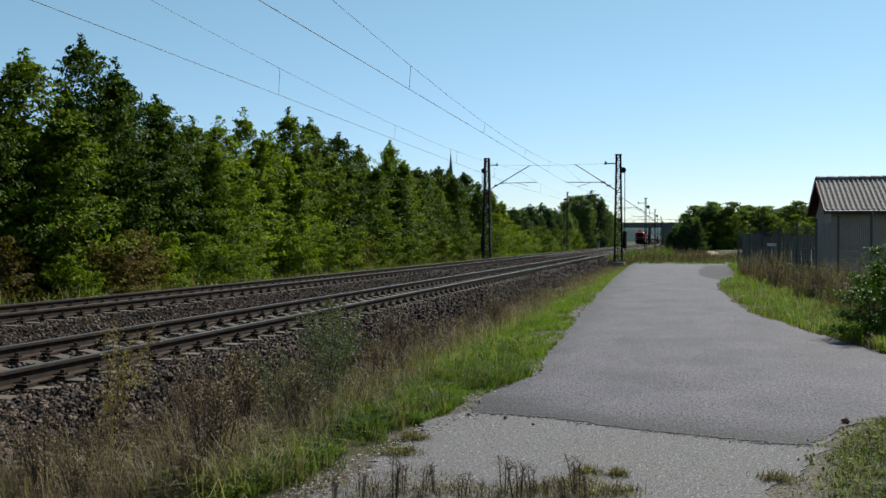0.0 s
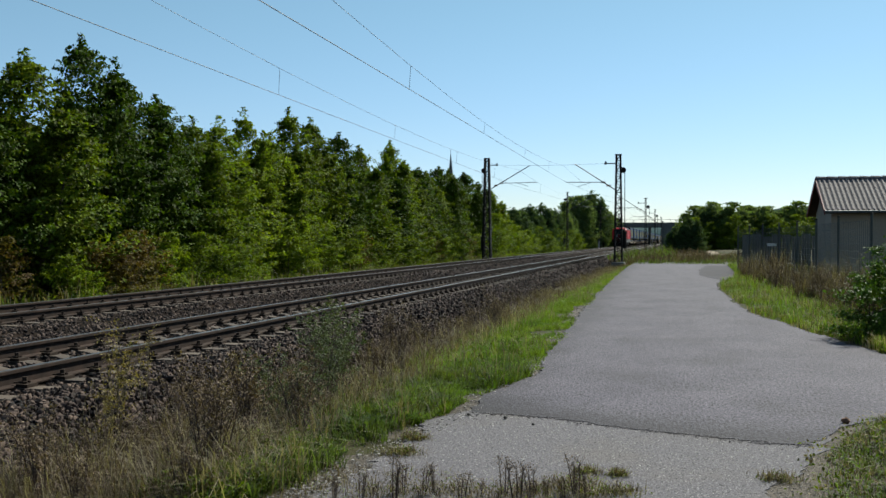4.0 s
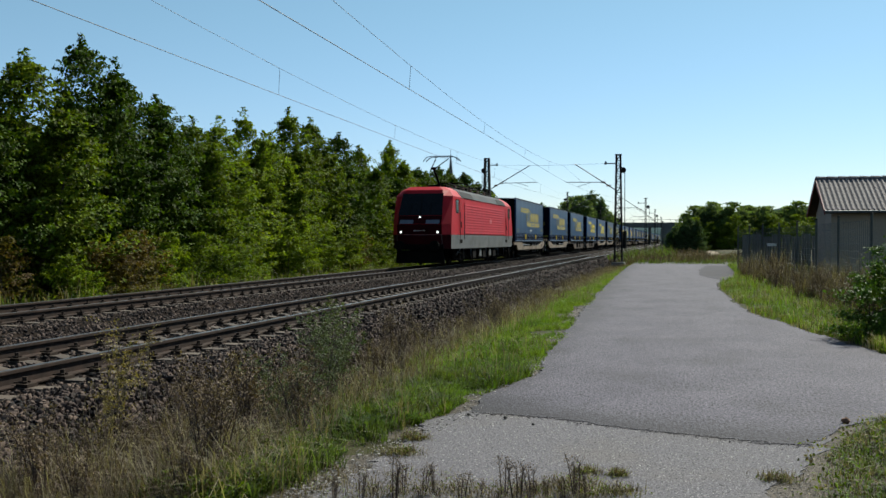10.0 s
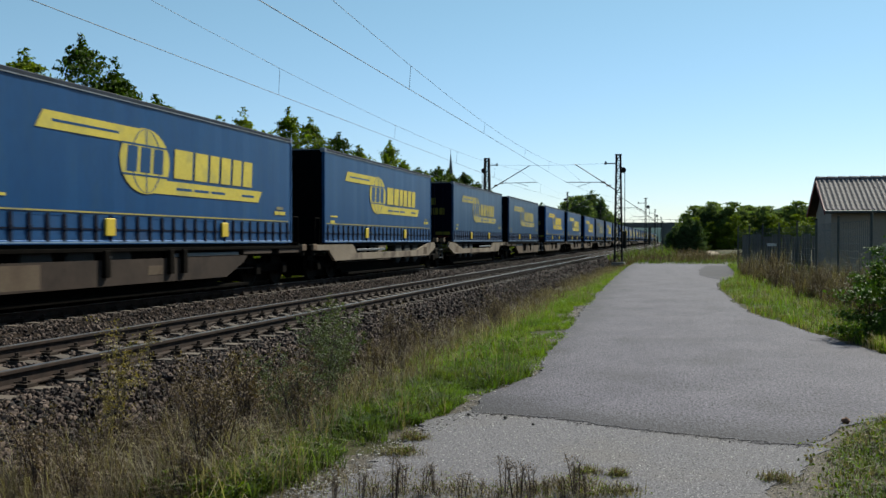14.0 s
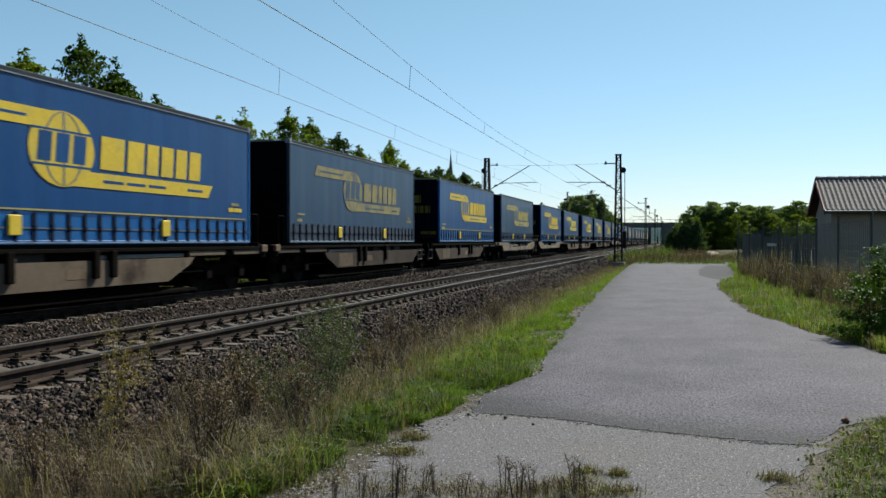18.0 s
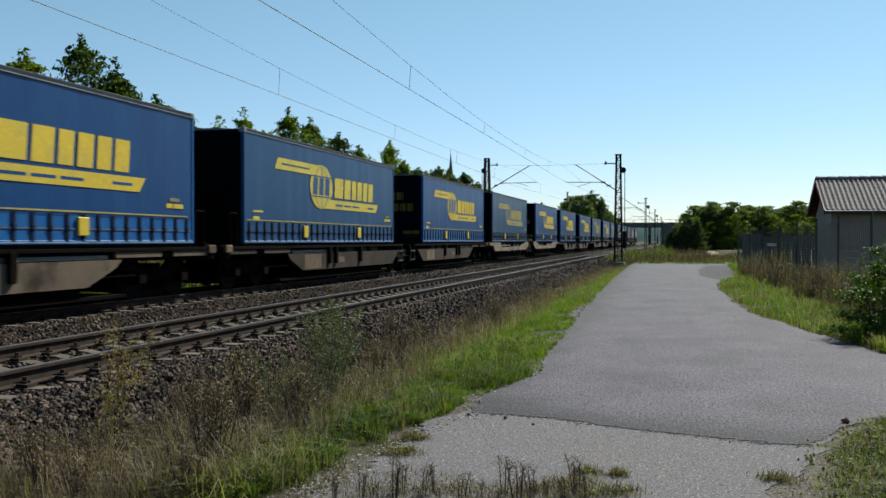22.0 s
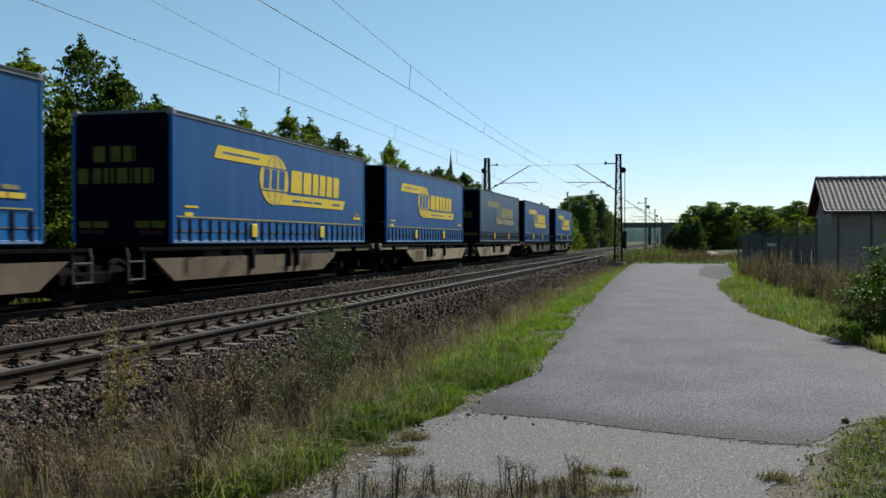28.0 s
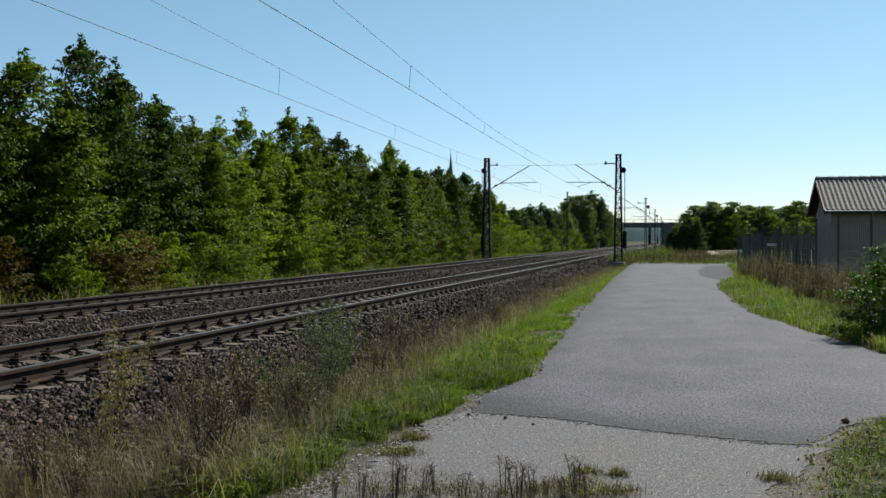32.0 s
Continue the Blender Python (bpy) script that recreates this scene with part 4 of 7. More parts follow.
GREEN, DARK, LIGHT = "tall green deciduous tree in the dense lineside row", "tall dark green deciduous tree in the dense lineside row", "light green young tree in the dense lineside row"
kinds = [broadleaf(11, 8.6, 2.7, 92, 17, 0.155, 0.235, M_LEAF, GREEN, 3, 0.9), broadleaf(12, 8.6, 2.8, 92, 17, 0.155, 0.235, M_LEAF_DARK, DARK, 3, 1.7), broadleaf(13, 8.6, 2.4, 96, 17, 0.145, 0.22, M_LEAF_BRIGHT, LIGHT, 3, 0.1),
         broadleaf(17, 8.6, 2.7, 92, 17, 0.155, 0.235, M_LEAF, GREEN, 3, 0.1)]
mid_kinds = [broadleaf(21, 8.6, 2.8, 80, 14, 0.19, 0.29, M_LEAF, GREEN, 3), broadleaf(22, 8.6, 2.9, 80, 14, 0.19, 0.29, M_LEAF_DARK, DARK, 3), broadleaf(23, 8.6, 2.6, 80, 14, 0.18, 0.28, M_LEAF_BRIGHT, LIGHT, 3)]
far_kinds = [broadleaf(18, 8.6, 3.1, 64, 9, 0.30, 0.42, M_LEAF_FAR, "green deciduous tree in a distant group", 4, 0.1, 0), broadleaf(19, 8.6, 3.2, 64, 9, 0.30, 0.42, M_LEAF_FAR_DARK, "dark green deciduous tree in a distant group", 4, 0.1, 1)]
bush_a = tree_kind(14, [(0, 0, 0.0, 3.2, 1.5), (1.2, 0.3, 0.0, 2.4, 1.3), (-1.1, -0.2, 0.0, 2.6, 1.2)], 48, 20, 0.12, 0.2, M_LEAF, "bush", "green bush at the foot of the trees", "bush", 0.04, "lineside bushes")
bush_b = tree_kind(15, [(0, 0, 0.0, 2.6, 1.3), (0.9, 0.5, 0.0, 2.0, 1.2)], 54, 22, 0.10, 0.19, M_LEAF_BROWN, "bush", "reddish brown bush at the foot of the trees", "bush", 0.04, "lineside bushes")
bush_c = tree_kind(16, [(0, 0, 0.0, 2.8, 1.2), (-0.8, 0.5, 0.0, 2.0, 1.1)], 54, 22, 0.11, 0.19, M_LEAF_BRIGHT, "bush", "light green bush at the foot of the trees", "bush", 0.04, "lineside bushes")

# the row behind the far track: (x, y, kind, height in metres)
ROW = [(-21.0, 20.4, 0, 7.6), (-20.6, 23.4, 1, 7.4), (-20.0, 26.3, 0, 7.9), (-20.3, 29.7, 1, 9.0), (-20.3, 32.0, 1, 8.0), (-20.2, 34.4, 1, 7.6), (-20.0, 37.0, 3, 7.1), (-20.2, 39.7, 2, 7.35),
       (-20.3, 42.6, 2, 8.1), (-20.0, 45.0, 2, 7.2), (-20.2, 47.7, 3, 8.9), (-20.4, 51.3, 0, 8.8), (-20.2, 55.4, 1, 8.4), (-20.3, 59.6, 3, 8.0), (-20.1, 63.0, 1, 7.0), (-20.2, 66.1, 2, 9.1),
       (-20.3, 70.0, 0, 7.7), (-20.1, 73.2, 1, 7.8), (-20.3, 76.6, 0, 7.5), (-20.2, 80.2, 1, 8.4), (-20.4, 85.0, 3, 8.3), (-20.1, 90.2, 1, 8.6), (-20.3, 97.0, 1, 8.1), (-20.2, 104.5, 2, 7.4)]
for i, (x, y, k, h) in enumerate(ROW):
    placed(kinds[k] if y < 58 else mid_kinds[k % 3], x, y, 0.92 + 0.1 * math.sin(i * 3.7), i * 2.4, h / 8.6)
for i in range(22):
    y = 19 + i * 4.0
    placed(mid_kinds[1], -23.8 + 0.9 * math.sin(i * 3.3), y, 1.0, i * 1.9, 0.72 + 0.06 * math.sin(i * 5.1))
# lower growth along the foot of the row
for i in range(30):
    y = 21.0 + i * 2.7 + 0.8 * math.sin(i * 4.2)
    k = [bush_a, bush_c, bush_a, bush_b, bush_a][i % 5]
    if 34 < y < 47:
        k = bush_c
    if y < 30:
        k = (bush_b, bush_b, bush_c)[i % 3]
    placed(k, -18.5 + 0.5 * math.sin(i * 2.7), y, 0.60 + 0.25 * math.sin(i * 1.3) ** 2 + (0.2 if y > 34 else 0), i * 2.1)
for k, x, y, s in ((bush_c, -17.5, 30.8, 0.85), (bush_b, -17.6, 28.6, 0.95), (bush_a, -17.5, 33.0, 0.75), (bush_b, -17.4, 26.2, 0.8), (bush_c, -17.3, 24.6, 0.6), (bush_a, -17.3, 36.0, 0.6)):
    placed(k, x, y, s, y * 1.7)
# farther groups along the line: (x, y, kind, height)
FAR_TREES = [(-22, 113, 1, 6.0), (-20, 118, 1, 5.9), (-21, 124, 0, 6.0), (-20, 131, 1, 6.8), (-19.5, 139, 1, 7.3), (-22, 146, 0, 6.6), (-19.5, 154, 1, 7.0), (-21, 163, 1, 6.4), (-20, 172, 0, 7.2), (-21, 184, 1, 7.6),
             (-21, 208, 0, 12.0), (-19, 214, 1, 12.8), (-24, 222, 0, 12.2), (-17.5, 222, 0, 11.0), (-20, 236, 1, 11.0), (-18, 262, 0, 9.5), (-19, 300, 1, 9.0)]
for i, (x, y, k, h) in enumerate(FAR_TREES):
    s = h / 8.6
    placed(far_kinds[k], x, y, max(0.85, s * 0.95), i * 1.7, s)
for x, y, k in ((-17.6, 94.0, 1.7), (-17.4, 99.0, 1.5), (-17.6, 105.0, 1.3)):
    placed(bush_c, x, y, k, y)
for i in range(9):
    placed([bush_c, bush_a][i % 2], -17.8, 96 + i * 9.5, 1.2, i * 2.2)
# wood across the field on the other side of the road
for i in range(40):
    u = i / 39
    x, y = 2.0 + 36 * u + (1.2 if i < 4 else 2.0) * math.sin(i * 7.3), 148 + 34 * u * u + 9 * math.sin(i * 2.9)
    placed(far_kinds[i % 9 == 4], x, y, 0.95 + 0.15 * math.sin(i * 4.7), i * 2.6, (6.6 + 0.7 * math.sin(i * 4.7) + 0.5 * (i % 3 == 0)) * (1 - 0.12 * u) / 8.6)
placed(far_kinds[1], 0.9, 112, 0.62, 1.0, 0.50)
placed(far_kinds[1], -0.3, 114, 0.5, 2.0, 0.38)
for i in range(14):
    placed(bush_a, 2.0 + i * 2.6, 138 + 2.5 * math.sin(i * 2.3), 1.5, i * 1.1)

for src in (*kinds, *mid_kinds, *far_kinds, bush_a, bush_b, bush_c):
    for o in [*src.children_recursive, src]:
        bpy.data.objects.remove(o)

# bush at the road junction
hedge = tree_kind(31, [(-0.15, -0.5, 0, 0.85, 0.5), (0.5, -1.1, 0, 0.8, 0.5), (1.3, -1.4, 0, 0.9, 0.6), (0, 0, 0, 1.0, 0.55), (0.45, 0.5, 0, 1.55, 0.65), (0.35, -0.7, 0, 1.0, 0.55), (0.9, 0.2, 0, 1.75, 0.85), (1.2, -0.9, 0, 1.35, 0.7), (2.0, 0.4, 0, 1.8, 0.9), (2.2, -0.8, 0, 1.6, 0.9), (3.1, 0.0, 0, 1.9, 1.0)], 60, 40, 0.055, 0.13, M_LEAF_HEDGE, "hedge_bush", "dense green bush at the road junction", "bush", 0.035)
hedge.location = (2.88, 15.9, 0)


def blades(n, rng, place, h, width, lean, mat, name, label, category):
    """Grass blades of two joints. place(rng, n) gives x, y, and a height factor."""
    x, y, hf = place(rng, n)
    n = len(x)
    z = np.array([max(ground_z(a, b), bed_z(a) if -15.6 < a < -4.1 else -9) for a, b in zip(x, y)]) - 0.02
    hh = h * hf * rng.uniform(0.45, 1.25, n)
    ang = rng.uniform(0, 2 * np.pi, n)
    dx, dy = np.cos(ang), np.sin(ang)
    wx, wy = -dy * width / 2, dx * width / 2
    l = lean * rng.uniform(0.2, 1.6, n) * hh
    b0 = np.stack([x - wx, y - wy, z], 1)
    b1 = np.stack([x + wx, y + wy, z], 1)
    m0 = np.stack([x + dx * l * 0.35 - wx * 0.8, y + dy * l * 0.35 - wy * 0.8, z + hh * 0.62], 1)
    m1 = np.stack([x + dx * l * 0.35 + wx * 0.8, y + dy * l * 0.35 + wy * 0.8, z + hh * 0.62], 1)
    t = np.stack([x + dx * l, y + dy * l, z + hh * np.clip(1 - 0.25 * l / hh, 0.4, 1)], 1)
    v = np.stack([b0, b1, m1, m0, t], 1).reshape(-1, 3)
    base = (np.arange(n) * 5)[:, None]
    f = np.concatenate([base + np.array((0, 1, 2)), base + np.array((0, 2, 3)), base + np.array((3, 2, 4))])
    return single(name, array_mesh(name, v, f, mat), None, label, category, kind="stuff")


def strip(xl, xr, y0, y1, power=2.0, patch=None):
    """Places between the edges xl(y) and xr(y), denser towards y0; patch scales by noise."""
    def place(rng, n):
        y = y0 + (y1 - y0) * rng.random(n) ** power
        a, b = np.array([xl(q) for q in y]), np.array([xr(q) for q in y])
        x = a + (b - a) * rng.random(n)
        k = np.array([noise.noise((p * 0.8, q * 0.8, 2)) for p, q in zip(x, y)])
        keep = k > (-1 if patch is None else patch)
        fine = np.array([noise.noise((p * 3.6, q * 2.6, 6)) for p, q in zip(x, y)])
        keep &= fine > -0.42
        return x[keep], y[keep], np.clip(1 + 0.6 * k[keep], 0.5, 1.5) * np.clip(0.9 + 1.1 * fine[keep], 0.35, 1.7)
    return place


def road_left(y):
    pts = [(-6, -2.9), (1, -2.75), (4, -2.5), (6, -2.22), (7.1, -2.2), (8.05, -2.06), (9.1, -1.96), (10.6, -1.64), (13.1, -1.76), (15.5, -1.83), (22, -2.12), (30.5, -2.42), (47.5, -2.8), (66, -3.05), (80, -2.6)]
    for (a, p), (b, q) in zip(pts, pts[1:]):
        if y <= b:
            return p + (q - p) * (y - a) / (b - a)
    return -2.6


def road_right(y):
    pts = [(13.2, 2.9), (13.9, 2.62), (16.5, 2.15), (20.6, 1.5), (24, 1.35), (31, 1.2), (35, 1.32), (40, 2.05), (46, 2.4), (60, 2.75), (80, 3.5)]
    for (a, p), (b, q) in zip(pts, pts[1:]):
        if y <= b:
            return p + (q - p) * (y - a) / (b - a)
    return 3.5


def fence_x(y):
    return float(np.interp(y, [25.4, 28.8, 32.5, 36.3, 40.2, 43.6, 46.4, 48.8], [4.55, 4.3, 4.2, 4.05, 3.8, 3.45, 3.1, 2.73]))


M_WITHERED = material("withered_grass", (0.050, 0.038, 0.033), (0.085, 0.066, 0.052), 1.2, 0.85, island=0.7, trans=0.3, spec=0.12)
rng = np.random.default_rng(21)
blades(150000, rng, strip(lambda y: -3.72 + 0.5 * (1 - smooth(8.5, 11.5, y)) + 0.25 * noise.noise((y * 0.9, 8, 0)), lambda y: road_left(y) + 0.06 + 0.2 * noise.noise((y * 2.0, 3, 0)), 7.6, 62, 1.9, -0.35), 0.115, 0.0075, 0.8, M_GRASS, "verge_grass", "fresh green grass on the road verge", "grass")
blades(17000, rng, strip(lambda y: -3.4, lambda y: road_left(y) + 0.05 + 0.2 * noise.noise((y * 2.0, 3, 0)), 5.0, 11.0, 1.0, -0.3), 0.17, 0.007, 0.95, M_GRASS_DULL, "verge_dull_grass", "dull green grass tangled with dry stems on the verge", "grass")
blades(9000, rng, strip(lambda y: -3.5, lambda y: road_left(y) + 0.1, 4.6, 50, 2.0, 0.12), 0.26, 0.007, 0.6, M_GRASS_DRY, "verge_straw", "straw-coloured stems among the verge grass", "grass")
blades(7000, rng, strip(lambda y: -4.3, lambda y: -2.6 if y < 9 else -2.9, 5.0, 60, 2.2, -0.1), 0.29, 0.005, 1.0, M_GRASS_DRY, "dry_grass", "straw-coloured dry grass beside the ballast", "grass")
blades(30000, rng, strip(lambda y: -4.6, lambda y: -2.7 if y < 9 else -3.1, 5.0, 70, 2.0, -0.15), 0.27, 0.005, 1.0, M_GRASS_BROWN, "brown_weeds", "withered brown weeds along the ballast shoulder", "weeds")
def tangle(rng, n):
    """Patches of long dead stalks on the bank below the ballast."""
    y = 5.0 + 6.5 * rng.random(n) ** 1.3
    x = rng.uniform(-4.5, -2.5, n)
    k = np.array([noise.noise((a * 1.3, b * 1.0, 31)) for a, b in zip(x, y)])
    keep = k > 0.0
    return x[keep], y[keep], np.clip(0.7 + k[keep], 0.5, 1.4)


blades(2600, rng, tangle, 0.55, 0.0042, 1.15, M_GRASS_DRY, "long_straw", "long bleached stalks leaning over the bank", "grass")
blades(2600, rng, tangle, 0.60, 0.0045, 1.0, M_GRASS_BROWN, "long_brown_stalks", "long dark dead stalks leaning over the bank", "weeds")
blades(13000, rng, strip(lambda y: -19.0, lambda y: -15.2, 16, 110, 1.3, -0.5), 0.42, 0.018, 0.4, M_GRASS_DULL, "far_side_dull_grass", "dull olive grass between the track and the trees", "grass")
blades(4500, rng, strip(lambda y: -19.5, lambda y: -15.2, 16, 110, 1.3, -0.5), 0.5, 0.02, 0.4, M_GRASS, "far_side_grass", "tall green grass between the track and the trees", "grass")
blades(9000, rng, strip(lambda y: -19.0, lambda y: -15.2, 16, 110, 1.3, 0.0), 0.55, 0.02, 0.4, M_GRASS_DRY, "far_side_dry_grass", "tall dry grass between the track and the trees", "grass")
blades(26000, rng, strip(lambda y: road_right(y) + 0.03 + 0.15 * noise.noise((y * 1.4, 4, 0)), lambda y: 5.5, 13.4, 62, 1.6, -0.45), 0.17, 0.010, 0.55, M_GRASS_DULL, "roadside_dull_grass", "dull olive grass between the road and the fence", "grass")
blades(34000, rng, strip(lambda y: road_right(y) + 0.03 + 0.15 * noise.noise((y * 1.4, 4, 0)), lambda y: 5.5, 13.4, 62, 1.6, -0.45), 0.19, 0.010, 0.55, M_GRASS, "roadside_grass", "green grass between the road and the fence", "grass")
blades(20000, rng, strip(lambda y: road_right(y) - 0.02, lambda y: 4.5, 13.4, 44, 1.6, 0.0), 0.20, 0.008, 0.55, M_GRASS_DRY, "roadside_straw", "dry stems between the road and the fence", "grass")
blades(20000, rng, strip(lambda y: max(road_right(y) + 0.3, fence_x(y) - 1.3 + 0.5 * noise.noise((y * 0.5, 2, 0))), lambda y: fence_x(y) + 0.9, 19, 49, 1.2, -0.2), 0.55, 0.011, 0.7, M_WITHERED, "tall_dry_grass", "tall withered grass in front of the fence", "grass")
blades(1800, rng, strip(lambda y: max(road_right(y) + 0.35, fence_x(y) - 0.9), lambda y: fence_x(y) + 0.9, 19, 49, 1.2, 0.0), 0.8, 0.010, 0.5, M_GRASS_DRY, "tall_straw", "tall pale straw in front of the fence", "grass")
blades(9000, rng, strip(lambda y: -3.0, lambda y: 5.0, 62, 90, 1.0, -0.3), 0.22, 0.03, 0.4, M_GRASS_DULL, "meadow_grass", "rough grass beyond the bend of the road", "grass")
blades(5000, rng, strip(lambda y: -3.6, lambda y: 6.0, 66, 90, 1.0, -0.1), 0.45, 0.03, 0.5, M_WITHERED, "meadow_straw", "dry rough grass beyond the bend of the road", "grass")

blades(2600, rng, strip(lambda y: -5.5, lambda y: -0.3, 74, 130, 1.2, -0.1), 0.7, 0.05, 0.5, M_GRASS_DULL, "tall_meadow_grass", "tall rough grass between the road bend and the tracks", "grass")
blades(6500, rng, strip(lambda y: -5.0, lambda y: 2.5, 70, 120, 1.2, -0.1), 0.6, 0.022, 0.5, M_WITHERED, "tall_meadow_stalks", "tall withered stalks beyond the bend of the road", "grass")


def corner(rng, n):
    """The grassy corner of the junction near the eye."""
    y = rng.uniform(4.2, 8.75, n)
    left = 0.46 + (y - 5.0) * 0.20 + np.clip(y - 7.3, 0, 9) * 0.15
    x = left + rng.random(n) ** 1.3 * (4.2 - left) + 0.07 * np.sin(y * 9) + rng.normal(0, 0.07, n)
    return x, y, np.clip((x - left) / 0.25, 0.4, 1.0)


blades(6500, rng, corner, 0.10, 0.007, 0.9, M_GRASS, "corner_green_grass", "fresh green grass at the corner of the junction", "grass")
blades(15000, rng, corner, 0.09, 0.010, 0.9, M_GRASS_DULL, "corner_grass", "short weedy grass at the corner of the junction", "grass")
blades(9000, rng, corner, 0.11, 0.005, 1.0, M_GRASS_BROWN, "corner_brown_grass", "withered grass at the corner of the junction", "grass")
blades(2600, rng, corner, 0.13, 0.005, 1.0, M_GRASS_DRY, "corner_straw", "dry straw at the corner of the junction", "grass")


def leafy_ground(n, rng, place, size, h, mat, name, label):
    """Low broad-leaved weeds."""
    x, y, f = place(rng, n)
    c = np.stack([x, y, np.array([ground_z(a, b) for a, b in zip(x, y)]) + h * f * rng.random(len(x))], 1)
    v, q = leaf_cloud(c, np.tile((0.0, 0.0, 1.0), (len(x), 1)), 3, size, 0.02, rng)
    single(name, array_mesh(name, v, q, mat), None, label, "weeds", kind="stuff")


leafy_ground(1200, rng, corner, 0.026, 0.09, M_LEAF, "corner_weeds", "low broad-leaved weeds at the corner of the junction")
leafy_ground(2600, rng, strip(lambda y: -3.6, lambda y: road_left(y) - 0.1, 5.0, 16, 1.7, 0.0), 0.030, 0.16, M_LEAF, "verge_weeds", "broad-leaved weeds in the verge grass")


def bank(rng, n):
    """The lush foot of the bank next to the old road surface."""
    y = rng.uniform(4.8, 7.6, n)
    x = np.array([road_left(q) for q in y]) - 0.1 - rng.random(n) ** 1.3 * 1.6
    k = np.array([noise.noise((a * 1.7, b * 1.7, 12)) for a, b in zip(x, y)])
    keep = k > -0.05
    return x[keep], y[keep], np.clip(0.7 + 1.2 * k[keep], 0.4, 1.4)


leafy_ground(2600, rng, bank, 0.034, 0.15, M_GRASS_DULL, "bank_weeds", "lush green weeds at the foot of the bank")
blades(6000, rng, bank, 0.16, 0.008, 0.9, M_GRASS, "bank_grass", "fresh grass at the foot of the bank", "grass")
blades(900, rng, bank, 0.40, 0.0050, 1.3, M_GRASS_DRY, "bank_straw", "long bleached straw bent over the green weeds", "grass")


def tufts(rng, n):
    """Sparse tufts that grow through the old road surface in front of the eye."""
    spots = [(-0.75, 5.75, 0.22), (-0.62, 5.95, 0.2), (-0.95, 5.65, 0.25), (-0.5, 5.72, 0.18), (-1.3, 5.6, 0.25), (-1.7, 5.5, 0.25), (-0.58, 6.25, 0.08), (-0.38, 6.22, 0.05), (-0.35, 5.8, 0.14), (0.6, 6.35, 0.12), (-1.95, 7.0, 0.12), (-1.9, 6.5, 0.15)]
    k = rng.integers(0, len(spots), n)
    s = np.array(spots)[k]
    return s[:, 0] + rng.normal(0, 0.5, n) * s[:, 2], s[:, 1] + rng.normal(0, 0.4, n) * s[:, 2], np.full(n, 1.0)


blades(2600, rng, tufts, 0.09, 0.005, 0.8, M_GRASS_DRY, "road_tufts", "dry tufts growing through the old asphalt", "grass")
blades(2000, rng, tufts, 0.10, 0.005, 0.7, M_GRASS_BROWN, "road_weed_tufts", "brown tufts growing through the old asphalt", "grass")


def near_strip(rng, n):
    """The overgrown edge of the old surface right in front of the eye."""
    x = rng.uniform(-2.6, -0.5, n)
    y = 5.0 + 0.25 * x + 0.35 + rng.random(n) ** 1.6 * (0.62 + 0.35 * np.sin(x * 3.1) ** 2 + 0.5 * np.clip(-1.2 - x, 0, 1.4))
    return x, y, rng.uniform(0.4, 1.1, n)


blades(7500, rng, near_strip, 0.10, 0.005, 0.9, M_GRASS_BROWN, "near_dry_weeds", "withered brown growth at the edge of the old asphalt", "weeds")
blades(2600, rng, near_strip, 0.10, 0.005, 0.9, M_GRASS_DRY, "near_straw", "straw at the edge of the old asphalt", "grass")
blades(1800, rng, near_strip, 0.08, 0.006, 0.9, M_GRASS, "near_grass", "sparse green grass at the edge of the old asphalt", "grass")
leafy_ground(700, rng, corner, 0.030, 0.11, M_GRASS_DRY, "corner_dry_leaves", "pale dry leaves among the corner weeds")
leafy_ground(1200, rng, tufts, 0.014, 0.05, M_LEAF, "road_green_tufts", "small green plants growing through the old asphalt")


def weed(seed, height, n_stems, spread, leaf_size, leaf_mat, stem_mat, label, density=26, bushy=0.10):
    """A branching weed: stems with side twigs and small leaves."""
    rng = np.random.default_rng(seed)
    t = thing("weed", label, "weed", "tall weeds beside the track")
    pts = []
    for k in range(n_stems):
        a, r = rng.uniform(0, 6.28), rng.uniform(0.2, 1.0) * spread
        top = Vector((math.cos(a) * r, math.sin(a) * r, height * rng.uniform(0.7, 1.05)))
        base = Vector((math.cos(a) * 0.03, math.sin(a) * 0.03, -0.03))
        bend = base.lerp(top, 0.55) + Vector((0, 0, height * 0.10))
        s = Shape().rod(base, bend, 0.006, 0.0045, 5).rod(bend, top, 0.0045, 0.002, 5)
        for q in range(9):
            u = 0.25 + 0.08 * q
            p = base.lerp(bend, u / 0.55) if u < 0.55 else bend.lerp(top, (u - 0.55) / 0.45)
            e = p + Vector((rng.normal(0, bushy), rng.normal(0, bushy), abs(rng.normal(0, bushy)) + 0.04))
            s.rod(p, e, 0.0025, 0.001, 4)
            for w in range(density // 9 + 1):
                pts.append(p.lerp(e, rng.uniform(0.2, 1.1)))
        part("stem", s, stem_mat, t)["kind"] = "stuff"
    c = np.array([tuple(p) for p in pts])
    v, f = leaf_cloud(c, np.tile((0.0, 0.0, 0.5), (len(c), 1)), 5, leaf_size, 0.022, rng)
    part("foliage", array_mesh("foliage", v, f, leaf_mat), None, t)
    return t


